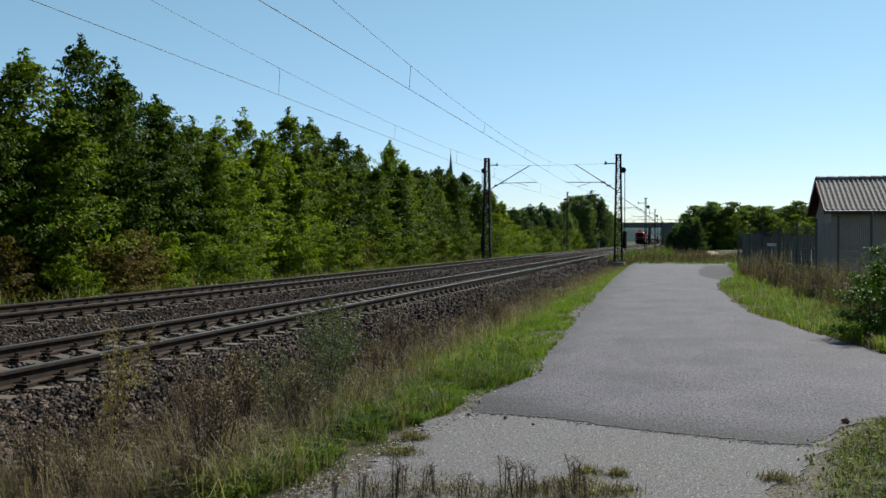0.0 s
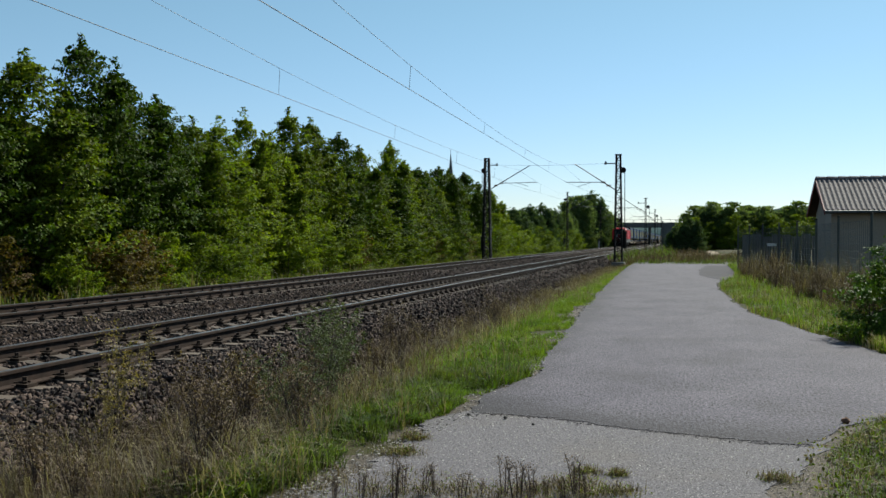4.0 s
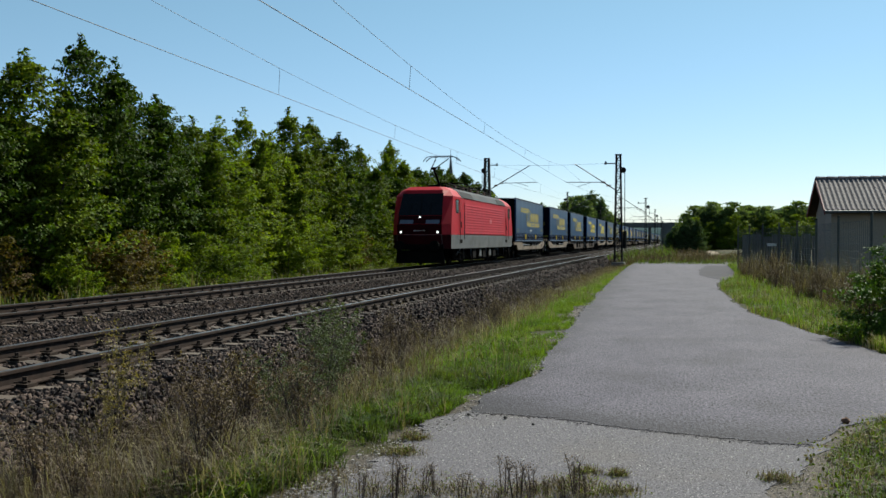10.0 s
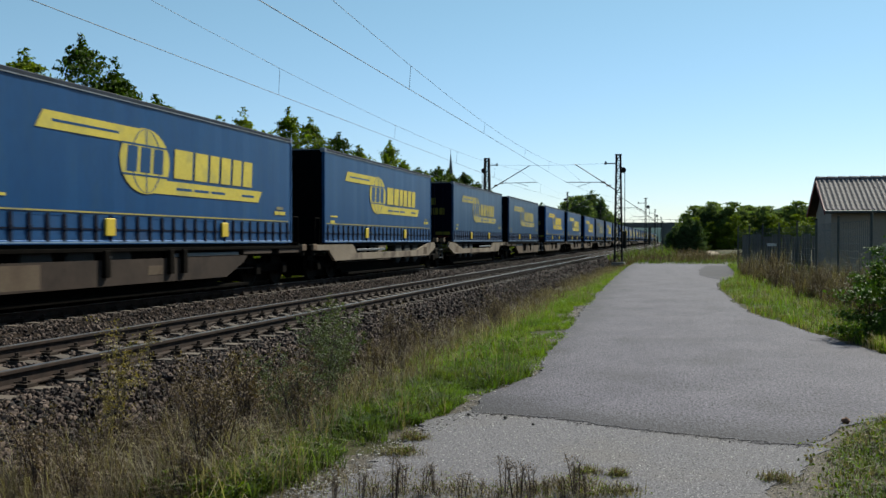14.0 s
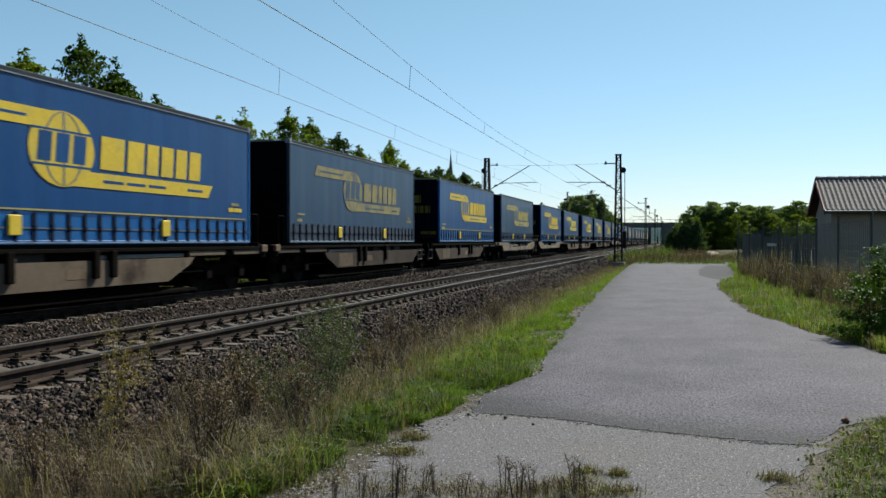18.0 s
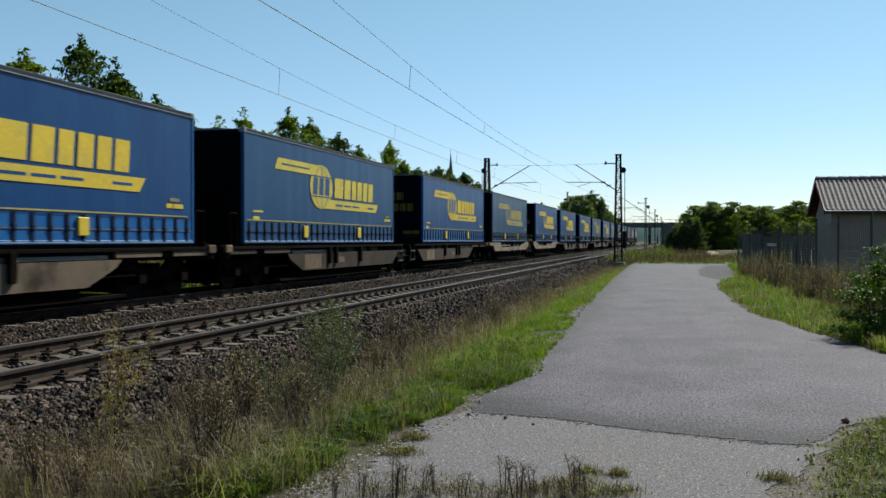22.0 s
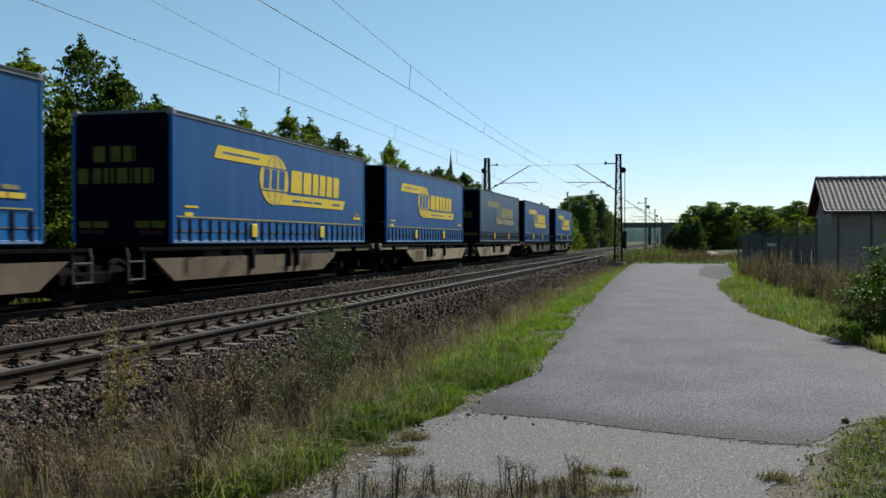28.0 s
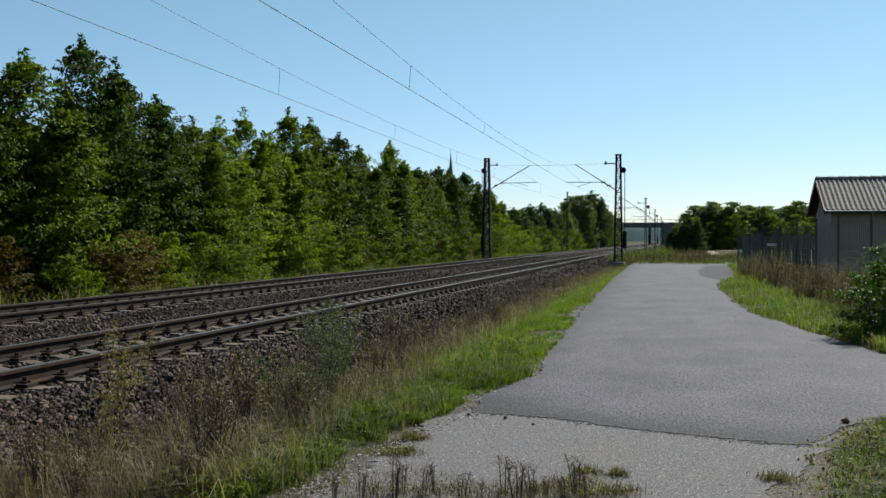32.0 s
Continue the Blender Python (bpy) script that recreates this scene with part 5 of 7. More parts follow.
M_STEM = material("weed_stem", (0.08, 0.06, 0.03), (0.11, 0.085, 0.045), 8.0, 0.8)
M_STEM_DARK = material("dark_weed_stem", (0.035, 0.022, 0.018), (0.05, 0.03, 0.024), 8.0, 0.8)
M_GOLD = material("yellowing_weed_leaf", (0.190, 0.132, 0.034), (0.140, 0.118, 0.038), 3.0, 0.7, island=0.4, trans=0.3)
M_DULL = material("dull_weed_leaf", (0.050, 0.072, 0.026), (0.075, 0.085, 0.038), 3.0, 0.7, island=0.4, trans=0.3)
M_SEED = material("brown_seed_head", (0.085, 0.055, 0.038), (0.13, 0.092, 0.062), 6.0, 0.8, island=0.6, trans=0.2)
weeds = [weed(41, 1.0, 4, 0.20, 0.024, M_GOLD, M_STEM, "tall yellowing weed with thin stems beside the track"),
         weed(42, 1.15, 9, 0.45, 0.026, M_DULL, M_STEM_DARK, "airy grey-green bushy weed beside the track", 40, 0.13),
         weed(43, 0.75, 7, 0.30, 0.018, M_SEED, M_STEM_DARK, "withered brown weed with seed heads beside the track", 40, 0.07),
         weed(44, 0.40, 3, 0.16, 0.012, M_SEED, M_STEM_DARK, "thin dark withered stalks at the road edge", 18, 0.03),
         weed(45, 0.9, 3, 0.5, 0.014, M_SEED, M_STEM_DARK, "long dark leaning dead stalks beside the track", 9, 0.05)]
for k, x, y, s, turn in ((0, -4.85, 7.6, 0.95, 0.3), (0, -4.6, 7.2, 0.8, 1.9), (0, -5.0, 8.3, 0.75, 4.0), (0, -4.4, 6.7, 0.7, 2.2), (0, -4.55, 9.3, 0.6, 3.2),
                         (1, -3.75, 9.9, 1.0, 0.0), (1, -3.45, 9.4, 0.8, 2.0), (1, -3.95, 10.6, 0.9, 4.1), (1, -3.3, 8.6, 0.7, 1.0), (1, -3.6, 8.1, 0.7, 5.0), (1, -3.1, 7.6, 0.55, 3.0),
                         (4, -3.6, 9.0, 0.9, 0.4), (4, -3.9, 8.2, 0.8, 2.0), (4, -3.3, 7.7, 0.8, 3.3), (4, -4.1, 7.4, 0.9, 5.0)):
    placed(weeds[k], x, y, s, turn, z=max(ground_z(x, y), bed_z(x) if x < -4.1 else -9) - 0.02)
r2 = random.Random(5)
for i in range(26):
    x = -1.95 + 1.45 * r2.random() ** 0.9
    placed(weeds[3], x, 5.72 + 0.25 * x + r2.uniform(-0.12, 0.16), r2.uniform(0.25, 0.72), r2.uniform(0, 6.2), z=-0.02)
for i in range(22):
    y = 5.0 + 13 * r2.random() ** 1.6
    x = r2.uniform(-4.7, -3.2) if y > 7 else r2.uniform(-4.3, -2.7)
    placed(weeds[2], x, y, r2.uniform(0.6, 1.1), r2.uniform(0, 6.2), z=max(ground_z(x, y), bed_z(x) if x < -4.1 else -9) - 0.02)
for i in range(14):
    y = 20 + 2.3 * i
    x = road_right(y) + r2.uniform(1.5, 2.4)
    placed(weeds[2], x, y, r2.uniform(0.8, 1.3), r2.uniform(0, 6.2), z=ground_z(x, y) - 0.02)
for src in weeds:
    for o in [*src.children_recursive, src]:
        bpy.data.objects.remove(o)

# ---- train ----
def paint(name, c, c2=None, rough=0.45, dirt=(0.10, 0.085, 0.07), amount=0.35, scale=1.2, stretch=None, rand=0.0, spec=0.12):
    return material(name, c, c2, scale, rough, 0.0, stain=(dirt, 1.8, amount), spec=spec, stretch=stretch, rand=rand)


M_RED = paint("traffic_red_paint", (0.355, 0.0140, 0.0210), (0.305, 0.0120, 0.0185), 0.5, (0.20, 0.013, 0.014), 0.4, spec=0.08)
# body red darkened: the shade on the front is painted into the colour
M_NOSE = paint("shaded_red_paint", (0.030, 0.0030, 0.0045), (0.021, 0.0024, 0.0034), 0.75, (0.010, 0.004, 0.0035), 0.6, spec=0.03)
M_LOCO_GREY = paint("grey_skirt_paint", (0.1013, 0.1053, 0.1053), (0.135, 0.1364, 0.1337), 0.6, (0.0675, 0.0621, 0.0567), 0.5, spec=0.06)
M_ROOF_GREY = paint("grey_roof_paint", (0.046, 0.050, 0.057), (0.060, 0.064, 0.071), 0.75, spec=0.05)
M_GRILLE = material("roof_grille_steel", (0.022, 0.023, 0.025), (0.032, 0.033, 0.036), 40.0, 0.8, spec=0.05)
M_BLACK = material("dull_black", (0.0034, 0.0031, 0.0029), (0.0077, 0.0067, 0.0062), 3.0, 0.9, spec=0.03)
# grime taken almost to black: the shade under the train is in the colour
M_UNDER = material("grime_and_shade", (0.0022, 0.0018, 0.0015), (0.0060, 0.0046, 0.0037), 2.5, 0.95, spec=0.02)
M_SCREEN = material("windscreen_glass", (0.004, 0.004, 0.005), (0.006, 0.006, 0.007), 1.0, 0.2, spec=0.18)
M_LAMP = glow("headlamp", (1.0, 0.96, 0.88), 1.0)
M_PINK = paint("pale_red_emblem", (0.42, 0.10, 0.10), (0.36, 0.08, 0.08))
M_LAMP_GLASS = material("marker_panel", (0.09, 0.10, 0.13), (0.12, 0.13, 0.16), 2.0, 0.3)
FADE = (0.6, 2.2, 0.5)
M_CURTAINS = {"blue": paint("blue_curtain", (0.0017, 0.0301, 0.119), (0.0025, 0.0399, 0.1442), 0.36, (0.007, 0.0462, 0.1288), 0.6, 0.7, FADE, 0.14, 0.22),
              "teal": paint("deep_blue_curtain", (0.0034, 0.0310, 0.1000), (0.0056, 0.0400, 0.1180), 0.36, (0.012, 0.0423, 0.0967), 0.55, 0.7, FADE, 0.1, 0.22),
              "faded": paint("faded_blue_curtain", (0.0066, 0.0302, 0.0826), (0.0101, 0.0384, 0.0948), 0.36, (0.0182, 0.0434, 0.0847), 0.6, 0.7, FADE, 0.12, 0.22),
              "grey": paint("grey_blue_curtain", (0.0098, 0.0294, 0.0728), (0.014, 0.0364, 0.0812), 0.36, (0.0302, 0.0423, 0.0645), 0.6, 0.7, FADE, 0.1, 0.22)}
M_BANDS = {"blue": paint("blue_lower_band", (0.0056, 0.0616, 0.21), (0.0098, 0.0812, 0.245), 0.5, (0.0252, 0.07, 0.161), 0.5),
           "teal": paint("deep_blue_lower_band", (0.0084, 0.042, 0.119), (0.0126, 0.0504, 0.133), 0.5, (0.0252, 0.042, 0.091), 0.5),
           "faded": paint("faded_lower_band", (0.0168, 0.0406, 0.0924), (0.0238, 0.0476, 0.1064), 0.6, (0.0308, 0.0406, 0.0644), 0.6),
           "grey": paint("grey_lower_band", (0.0252, 0.0378, 0.063), (0.0308, 0.0434, 0.07), 0.6, (0.0308, 0.035, 0.0448), 0.6)}
M_PRINTS = {"blue": paint("yellow_print", (0.49, 0.35, 0.0308), (0.42, 0.308, 0.0364), 0.55, (0.308, 0.266, 0.084), 0.4),
            "teal": paint("yellow_print_dull", (0.462, 0.364, 0.056), (0.392, 0.322, 0.056), 0.6, (0.238, 0.224, 0.084), 0.5),
            "faded": paint("faded_yellow_print", (0.322, 0.259, 0.063), (0.224, 0.196, 0.077), 0.65, (0.084, 0.105, 0.119), 0.75, 2.5),
            "grey": paint("washed_out_print", (0.224, 0.189, 0.077), (0.154, 0.14, 0.084), 0.7, (0.084, 0.091, 0.1092), 0.85, 2.5)}
M_HEM = paint("pale_hem", (0.182, 0.252, 0.35), (0.14, 0.196, 0.28), 0.5, (0.056, 0.07, 0.098), 0.7, 3.0)
# pale metal of the corner caps, also the painted highlight under the roof rail
M_EDGE = paint("weathered_cap_and_highlight", (0.168, 0.189, 0.217), (0.126, 0.14, 0.168), 0.5, (0.07, 0.077, 0.091), 0.6, 3.0)
M_RIM = paint("dull_roof_rim", (0.014, 0.019, 0.030), (0.022, 0.028, 0.040), 0.6, (0.01, 0.011, 0.015), 0.6, spec=0.06)
# trailer doors, door print and front walls: shade of the ends is in the colours
M_SHADED_BLUE = paint("shaded_blue_paint", (0.0012, 0.0018, 0.0075), (0.0018, 0.0026, 0.0095), 0.7, (0.0035, 0.0040, 0.0095), 0.5, spec=0.03)
M_DOOR_PRINT = paint("shaded_yellow_print", (0.13, 0.115, 0.018), (0.10, 0.092, 0.02), 0.7, (0.05, 0.05, 0.02), 0.5, spec=0.03)
M_FRONT = paint("shaded_front_wall", (0.0014, 0.0015, 0.0024), (0.0022, 0.0025, 0.0034), 0.8, (0.006, 0.0056, 0.0052), 0.5, spec=0.03)
M_STRAP = material("strap_webbing", (0.0026, 0.0045, 0.014), (0.0045, 0.007, 0.018), 4.0, 0.8, spec=0.06)
M_WHITE = material("white_print", (0.496, 0.504, 0.496), (0.432, 0.44, 0.44), 3.0, 0.6)
M_TAN = material("wagon_tan_paint", (0.13, 0.1014, 0.0754), (0.195, 0.1573, 0.1209), 1.0, 0.8, 0.0, stain=((0.0442, 0.0286, 0.0221), 1.1, 0.8), rand=0.15, spec=0.12)
M_RUST = material("wagon_brown_paint", (0.0221, 0.0153, 0.0123), (0.0468, 0.0325, 0.0254), 0.7, 0.85, 0.0, stain=((0.0208, 0.0143, 0.0117), 1.3, 0.8), rand=0.3, spec=0.1)
M_BEAMS = {"brown": M_RUST,
           "tan": material("wagon_dull_tan_paint", (0.0806, 0.0611, 0.0468), (0.1144, 0.0884, 0.0663), 1.6, 0.85, 0.0, stain=((0.0234, 0.0156, 0.013), 1.3, 0.9), spec=0.06),
           "cream": material("wagon_cream_paint", (0.169, 0.143, 0.1014), (0.2145, 0.1794, 0.13), 1.2, 0.85, 0.0, stain=((0.0455, 0.0273, 0.0195), 0.8, 0.95), spec=0.06)}
M_RUST_LIGHT = material("wagon_light_patch", (0.1235, 0.091, 0.0637), (0.0806, 0.0546, 0.0377), 1.5, 0.85, 0.0, stain=((0.0585, 0.0364, 0.0247), 2.2, 0.6), rand=0.3, spec=0.1)
M_ALU = material("aluminium_trim", (0.066, 0.072, 0.081), (0.09, 0.096, 0.105), 3.0, 0.55, metal=0.4)
M_TYRE = material("tyre_rubber", (0.0072, 0.0072, 0.0072), (0.0126, 0.01224, 0.01152), 4.0, 0.9)
M_WHEEL = material("wheel_steel", (0.005, 0.004, 0.0034), (0.010, 0.008, 0.0066), 4.0, 0.85, spec=0.04)
M_HUB = material("wheel_hub", (0.196, 0.196, 0.196), (0.245, 0.245, 0.245), 4.0, 0.5, metal=0.5)

TRAIN_X, V = TRACK_FAR, 26.5
HALF = 1.28
TRAILER_L = 13.6


def panel(points, x, t=0.004):
    """A thin print on the curtain: an outline in (y, z) at x, t proud of it."""
    return Shape().prism(points, 0, x, x + t)


def rail_wheel(s, x, y, r):
    s.lathe([(x - 0.065, r * 0.97), (x - 0.05, r * 1.0), (x + 0.045, r * 0.985), (x + 0.05, r * 0.85), (x + 0.02, r * 0.8), (x + 0.025, r * 0.35), (x + 0.08, r * 0.28)], (0, y, r), 0, 20)
    return s


def semi_trailer(rear_leads, tone, height):
    """Curtain-sided semi-trailer; y = 0 is its leading end. rear_leads: the doors face forwards."""
    t = thing("semi_trailer", {"blue": "bright blue", "teal": "deep blue", "faded": "faded blue", "grey": "washed-out grey-blue"}[tone]
              + " curtain-sided semi-trailer with yellow logo on a rail wagon", "trailer", "semi-trailers on the train")
    L, z0, z1 = TRAILER_L, 1.22, 4.19 + height

    def fy(y):
        return L - y if rear_leads else y
    for side in (1, -1):
        xa, xb = sorted((side * (HALF - 0.035), side * HALF))
        # curtain with faint vertical folds
        n = 34
        prof = [(xb if side > 0 else xa) + side * (0.0035 * math.sin(i * 1.3) + 0.0025 * math.sin(i * 2.9 + 1)) - side * 0.008 for i in range(n + 1)]
        ys = [0.07 + (L - 0.14) * i / n for i in range(n + 1)]
        s = Shape()
        outer = [(prof[i], ys[i]) for i in range(n + 1)]
        inner = [(side * (HALF - 0.035), ys[i]) for i in range(n, -1, -1)]
        s.prism(outer + inner, 2, 1.76, z1 - 0.02)
        part("curtain", s, M_CURTAINS[tone], t, "blue tarpaulin curtain")
        part("hem_rail", Shape().box(min(side * (HALF - 0.03), side * (HALF + 0.008)), max(side * (HALF - 0.03), side * (HALF + 0.008)), 0.05, L - 0.05, 1.245, 1.275), M_HEM, t, "pale steel hem along the bottom")
        part("lower_band", Shape().box(min(side * (HALF - 0.05), side * (HALF - 0.012)), max(side * (HALF - 0.05), side * (HALF - 0.012)), 0.07, L - 0.07, 1.30, 1.76), M_BANDS[tone], t, "lower curtain band")
        part("bottom_rail", Shape().box(min(side * (HALF - 0.06), side * (HALF + 0.004)), max(side * (HALF - 0.06), side * (HALF + 0.004)), 0.03, L - 0.03, z0, 1.30, 0.01), M_BANDS["blue" if tone in ("blue", "teal") else tone], t, "steel side rail")
        part("roof_rail", Shape().box(min(side * (HALF - 0.06), side * (HALF + 0.012)), max(side * (HALF - 0.06), side * (HALF + 0.012)), 0.02, L - 0.02, z1 - 0.02, z1 + 0.07, 0.012), M_RIM, t, "aluminium roof rail")
        # thin pale strip stands in for the highlight along the rail
        part("drip_edge", Shape().box(min(side * HALF, side * (HALF + 0.018)), max(side * HALF, side * (HALF + 0.018)), 0.03, L - 0.03, z1 - 0.035, z1 - 0.012), M_EDGE, t, "pale strip painted as the highlight of the roof rail")
        for y in (0.0, L - 0.14):
            part("corner_cap", Shape().box(min(side * (HALF - 0.14), side * (HALF + 0.018)), max(side * (HALF - 0.14), side * (HALF + 0.018)), y - 0.006, y + 0.146, z1 - 0.05, z1 + 0.085, 0.012), M_EDGE, t, "pale metal corner cap")
        for y in (0.0, L - 0.09):
            part("corner_post", Shape().box(min(side * (HALF - 0.09), side * (HALF + 0.008)), max(side * (HALF - 0.09), side * (HALF + 0.008)), y, y + 0.09, z0, z1, 0.012), M_BANDS[tone], t, "corner post")
    part("floor", Shape().box(-HALF + 0.05, HALF - 0.05, 0.05, L - 0.05, 1.10, 1.28), M_BLACK, t, "floor and chassis")
    part("roof", Shape().prism([(-HALF + 0.06, z1 + 0.03), (-0.5, z1 + 0.075), (0.5, z1 + 0.075), (HALF - 0.06, z1 + 0.03), (HALF - 0.06, z1 - 0.01), (-HALF + 0.06, z1 - 0.01)], 1, 0.02, L - 0.02), M_ALU, t, "roof sheet")
    # ends, with their shade painted into the colours
    yf0, yf1 = (L - 0.06, L - 0.005) if rear_leads else (0.005, 0.06)
    part("front_wall", Shape().box(-HALF + 0.09, HALF - 0.09, yf0, yf1, z0, z1 + 0.02), M_FRONT, t, "front wall darkened by painted shade")
    yr0, yr1 = (0.005, 0.06) if rear_leads else (L - 0.06, L - 0.005)
    out = -1 if rear_leads else 1
    face = 0.005 if rear_leads else L - 0.005

    def on_door(x0, x1, za, zb, d=0.006):
        return Shape().box(x0, x1, min(face, face + out * d), max(face, face + out * d), za, zb)
    for sx in (-1, 1):
        door = part("door", Shape().box(min(sx * 0.01, sx * (HALF - 0.09)), max(sx * 0.01, sx * (HALF - 0.09)), yr0, yr1, z0 + 0.1, z1), M_SHADED_BLUE, t, "blue rear door darkened by painted shade")
        for rx in (0.30, 0.75):
            part("lock_rod", Shape().rod((sx * rx, face + out * 0.03, z0 + 0.15), (sx * rx, face + out * 0.03, z1 - 0.05), 0.018, n=6), M_STRAP, door)
        part("tail_lamp", on_door(min(sx * 0.45, sx * 1.05), max(sx * 0.45, sx * 1.05), z0 + 0.22, z0 + 0.32, 0.02), material("red_lamp", (0.04, 0.005, 0.005), (0.03, 0.004, 0.004), 3, 0.4, spec=0.1) if "red_lamp" not in bpy.data.materials else bpy.data.materials["red_lamp"], t, "red tail lamp")
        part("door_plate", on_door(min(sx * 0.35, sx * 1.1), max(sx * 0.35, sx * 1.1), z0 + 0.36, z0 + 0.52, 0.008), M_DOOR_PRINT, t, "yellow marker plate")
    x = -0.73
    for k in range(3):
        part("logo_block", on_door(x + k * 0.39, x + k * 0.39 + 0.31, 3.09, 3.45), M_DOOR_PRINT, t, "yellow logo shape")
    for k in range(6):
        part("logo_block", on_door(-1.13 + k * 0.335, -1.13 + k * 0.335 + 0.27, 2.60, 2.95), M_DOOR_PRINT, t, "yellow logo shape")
    # logo on the curtain of the side that faces the road
    x, pm = HALF + 0.003, M_PRINTS[tone]
    part("logo_stripe", panel([(1.98, 3.33), (2.20, 3.66), (5.35, 3.66), (4.85, 3.33)], x), pm, t, "slanted yellow stripe")
    part("logo_stripe", panel([(5.9, 2.32), (11.25, 2.32), (11.50, 2.62), (6.3, 2.62)], x), pm, t, "slanted yellow stripe")
    arc = [(5.62 + 0.98 * math.cos(a * math.pi / 24), 2.99 + 0.70 * math.sin(a * math.pi / 24)) for a in range(48)]
    globe = part("logo_globe", panel(arc, x + 0.001), pm, t, "yellow globe emblem")
    for k in (-0.45, 0.0, 0.45):
        pts = [(5.62 + 0.98 * k * math.cos(a) * 1.3, 2.99 + 0.68 * math.sin(a)) for a in [(-1 + i / 7) * math.pi / 2 for i in range(15)]]
        part("globe_line", panel(pts + [(p[0] + 0.045, p[1]) for p in reversed(pts)], x + 0.006, 0.002), M_CURTAINS[tone], globe)
    for k in range(3):
        y = 4.86 + k * 0.52
        part("logo_block", panel([(y, 2.74), (y + 0.40, 2.74), (y + 0.46, 3.28), (y + 0.06, 3.28)], x + 0.006, 0.002), M_CURTAINS[tone], globe, "blue logo shape")
    part("globe_line", panel([(4.68, 3.30), (6.56, 3.30), (6.54, 3.34), (4.70, 3.34)], x + 0.006, 0.002), M_CURTAINS[tone], globe)
    part("globe_line", panel([(4.68, 2.66), (6.56, 2.66), (6.54, 2.70), (4.70, 2.70)], x + 0.006, 0.002), M_CURTAINS[tone], globe)
    wide = [0.92, 0.72, 0.56, 0.60, 0.58, 0.62]
    y = 6.80
    for k, wd in enumerate(wide):
        part("logo_block", panel([(y, 2.70), (y + wd - 0.10, 2.70), (y + wd - 0.04, 3.36), (y + 0.06, 3.36)], x), pm, t, "yellow logo shape")
        y += wd + 0.03
    for k in range(5):
        if k != 3:
            part("stripe_bar", panel([(6.9 + k * 0.84, 2.43), (7.62 + k * 0.84, 2.43), (7.62 + k * 0.84, 2.49), (6.9 + k * 0.84, 2.49)], x + 0.004, 0.002), M_CURTAINS[tone], t)
    part("stripe_bar", panel([(2.45, 3.47), (4.6, 3.47), (4.6, 3.52), (2.45, 3.52)], x + 0.004, 0.002), M_CURTAINS[tone], t)
    for a, b, c, d in ((12.35, 12.62, 2.02, 2.12), (12.66, 13.1, 2.02, 2.12), (12.5, 12.95, 2.17, 2.25), (0.55, 1.2, 2.06, 2.11), (0.55, 0.95, 1.86, 1.95)):
        part("marking", panel([(a, c), (b, c), (b, d), (a, d)], x), pm if c < 2.1 else M_PRINTS["grey"], t)
    # lashing straps with buckles along the lower edge
    strap = Shape().box(HALF - 0.012, HALF + 0.012, -0.045, 0.045, 1.27, 1.80).box(HALF - 0.005, HALF + 0.03, -0.05, 0.05, 1.48, 1.58, 0.008).mesh("strap", M_STRAP)
    n = 27
    for i in range(n):
        o = part("strap", strap, None, t)
        o.location = (0, 0.33 + (L - 0.66) * i / (n - 1), 0)
    far = Shape()
    for i in range(n):
        yy = 0.33 + (L - 0.66) * i / (n - 1)
        far.box(-HALF - 0.012, -HALF + 0.012, yy - 0.03, yy + 0.03, 1.27, 1.83)
    part("far_straps", far, M_STRAP, t)["kind"] = "stuff"
    if tone in ("blue", "teal"):
        part("edge_stripe", panel([(0.2, 1.83), (13.3, 1.83), (13.3, 1.86), (0.2, 1.86)], HALF + 0.002, 0.003), M_PRINTS["faded"], t, "thin yellow line")
    part("horizontal_strap", Shape().box(HALF - 0.012, HALF + 0.001, 0.12, L - 0.12, 1.50, 1.53), M_ALU if tone == "blue" else M_STRAP, t)
    for y in (4.26, 9.26):
        part("reflector_box", Shape().box(HALF - 0.01, HALF + 0.045, y - 0.17, y + 0.17, 1.38, 1.74, 0.015), M_PRINTS["blue"], t, "yellow corner-lift marker")
    # running gear
    for k in range(3):
        y = fy(9.2 - 1.31 * (1 - k) + 0.9)
        for side in (-1, 1):
            tyre = part("tyre", Shape().lathe([(-0.19, 0.36), (-0.17, 0.46), (-0.13, 0.485), (0.13, 0.485), (0.17, 0.46), (0.19, 0.36)], (side * 0.98, y, 0.845), 0, 18), M_TYRE, t)
            part("hub", Shape().lathe([(0.0, 0.32), (0.17, 0.30), (0.19, 0.25), (0.10, 0.20), (0.10, 0.10), (0.16, 0.06)] if side > 0 else [(-0.16, 0.06), (-0.10, 0.10), (-0.10, 0.2), (-0.19, 0.25), (-0.17, 0.3), (0, 0.32)], (side * 0.98, y, 0.845), 0, 16), M_HUB, tyre, "steel wheel hub")
    for side in (-1, 1):
        part("landing_leg", Shape().box(side * 0.75 - 0.06, side * 0.75 + 0.06, fy(2.7) - 0.06, fy(2.7) + 0.06, 0.65, 1.12), M_BLACK, t)
        a, b = sorted((fy(3.4), fy(6.8)))
        part("side_guard", Shape().box(side * 1.2 - 0.02, side * 1.2 + 0.02, a, b, 0.92, 1.00, 0.008), M_ALU, t, "aluminium side guard")
    part("kingpin", Shape().rod((0, fy(1.6), 0.98), (0, fy(1.6), 1.12), 0.05), M_BLACK, t)
    return t


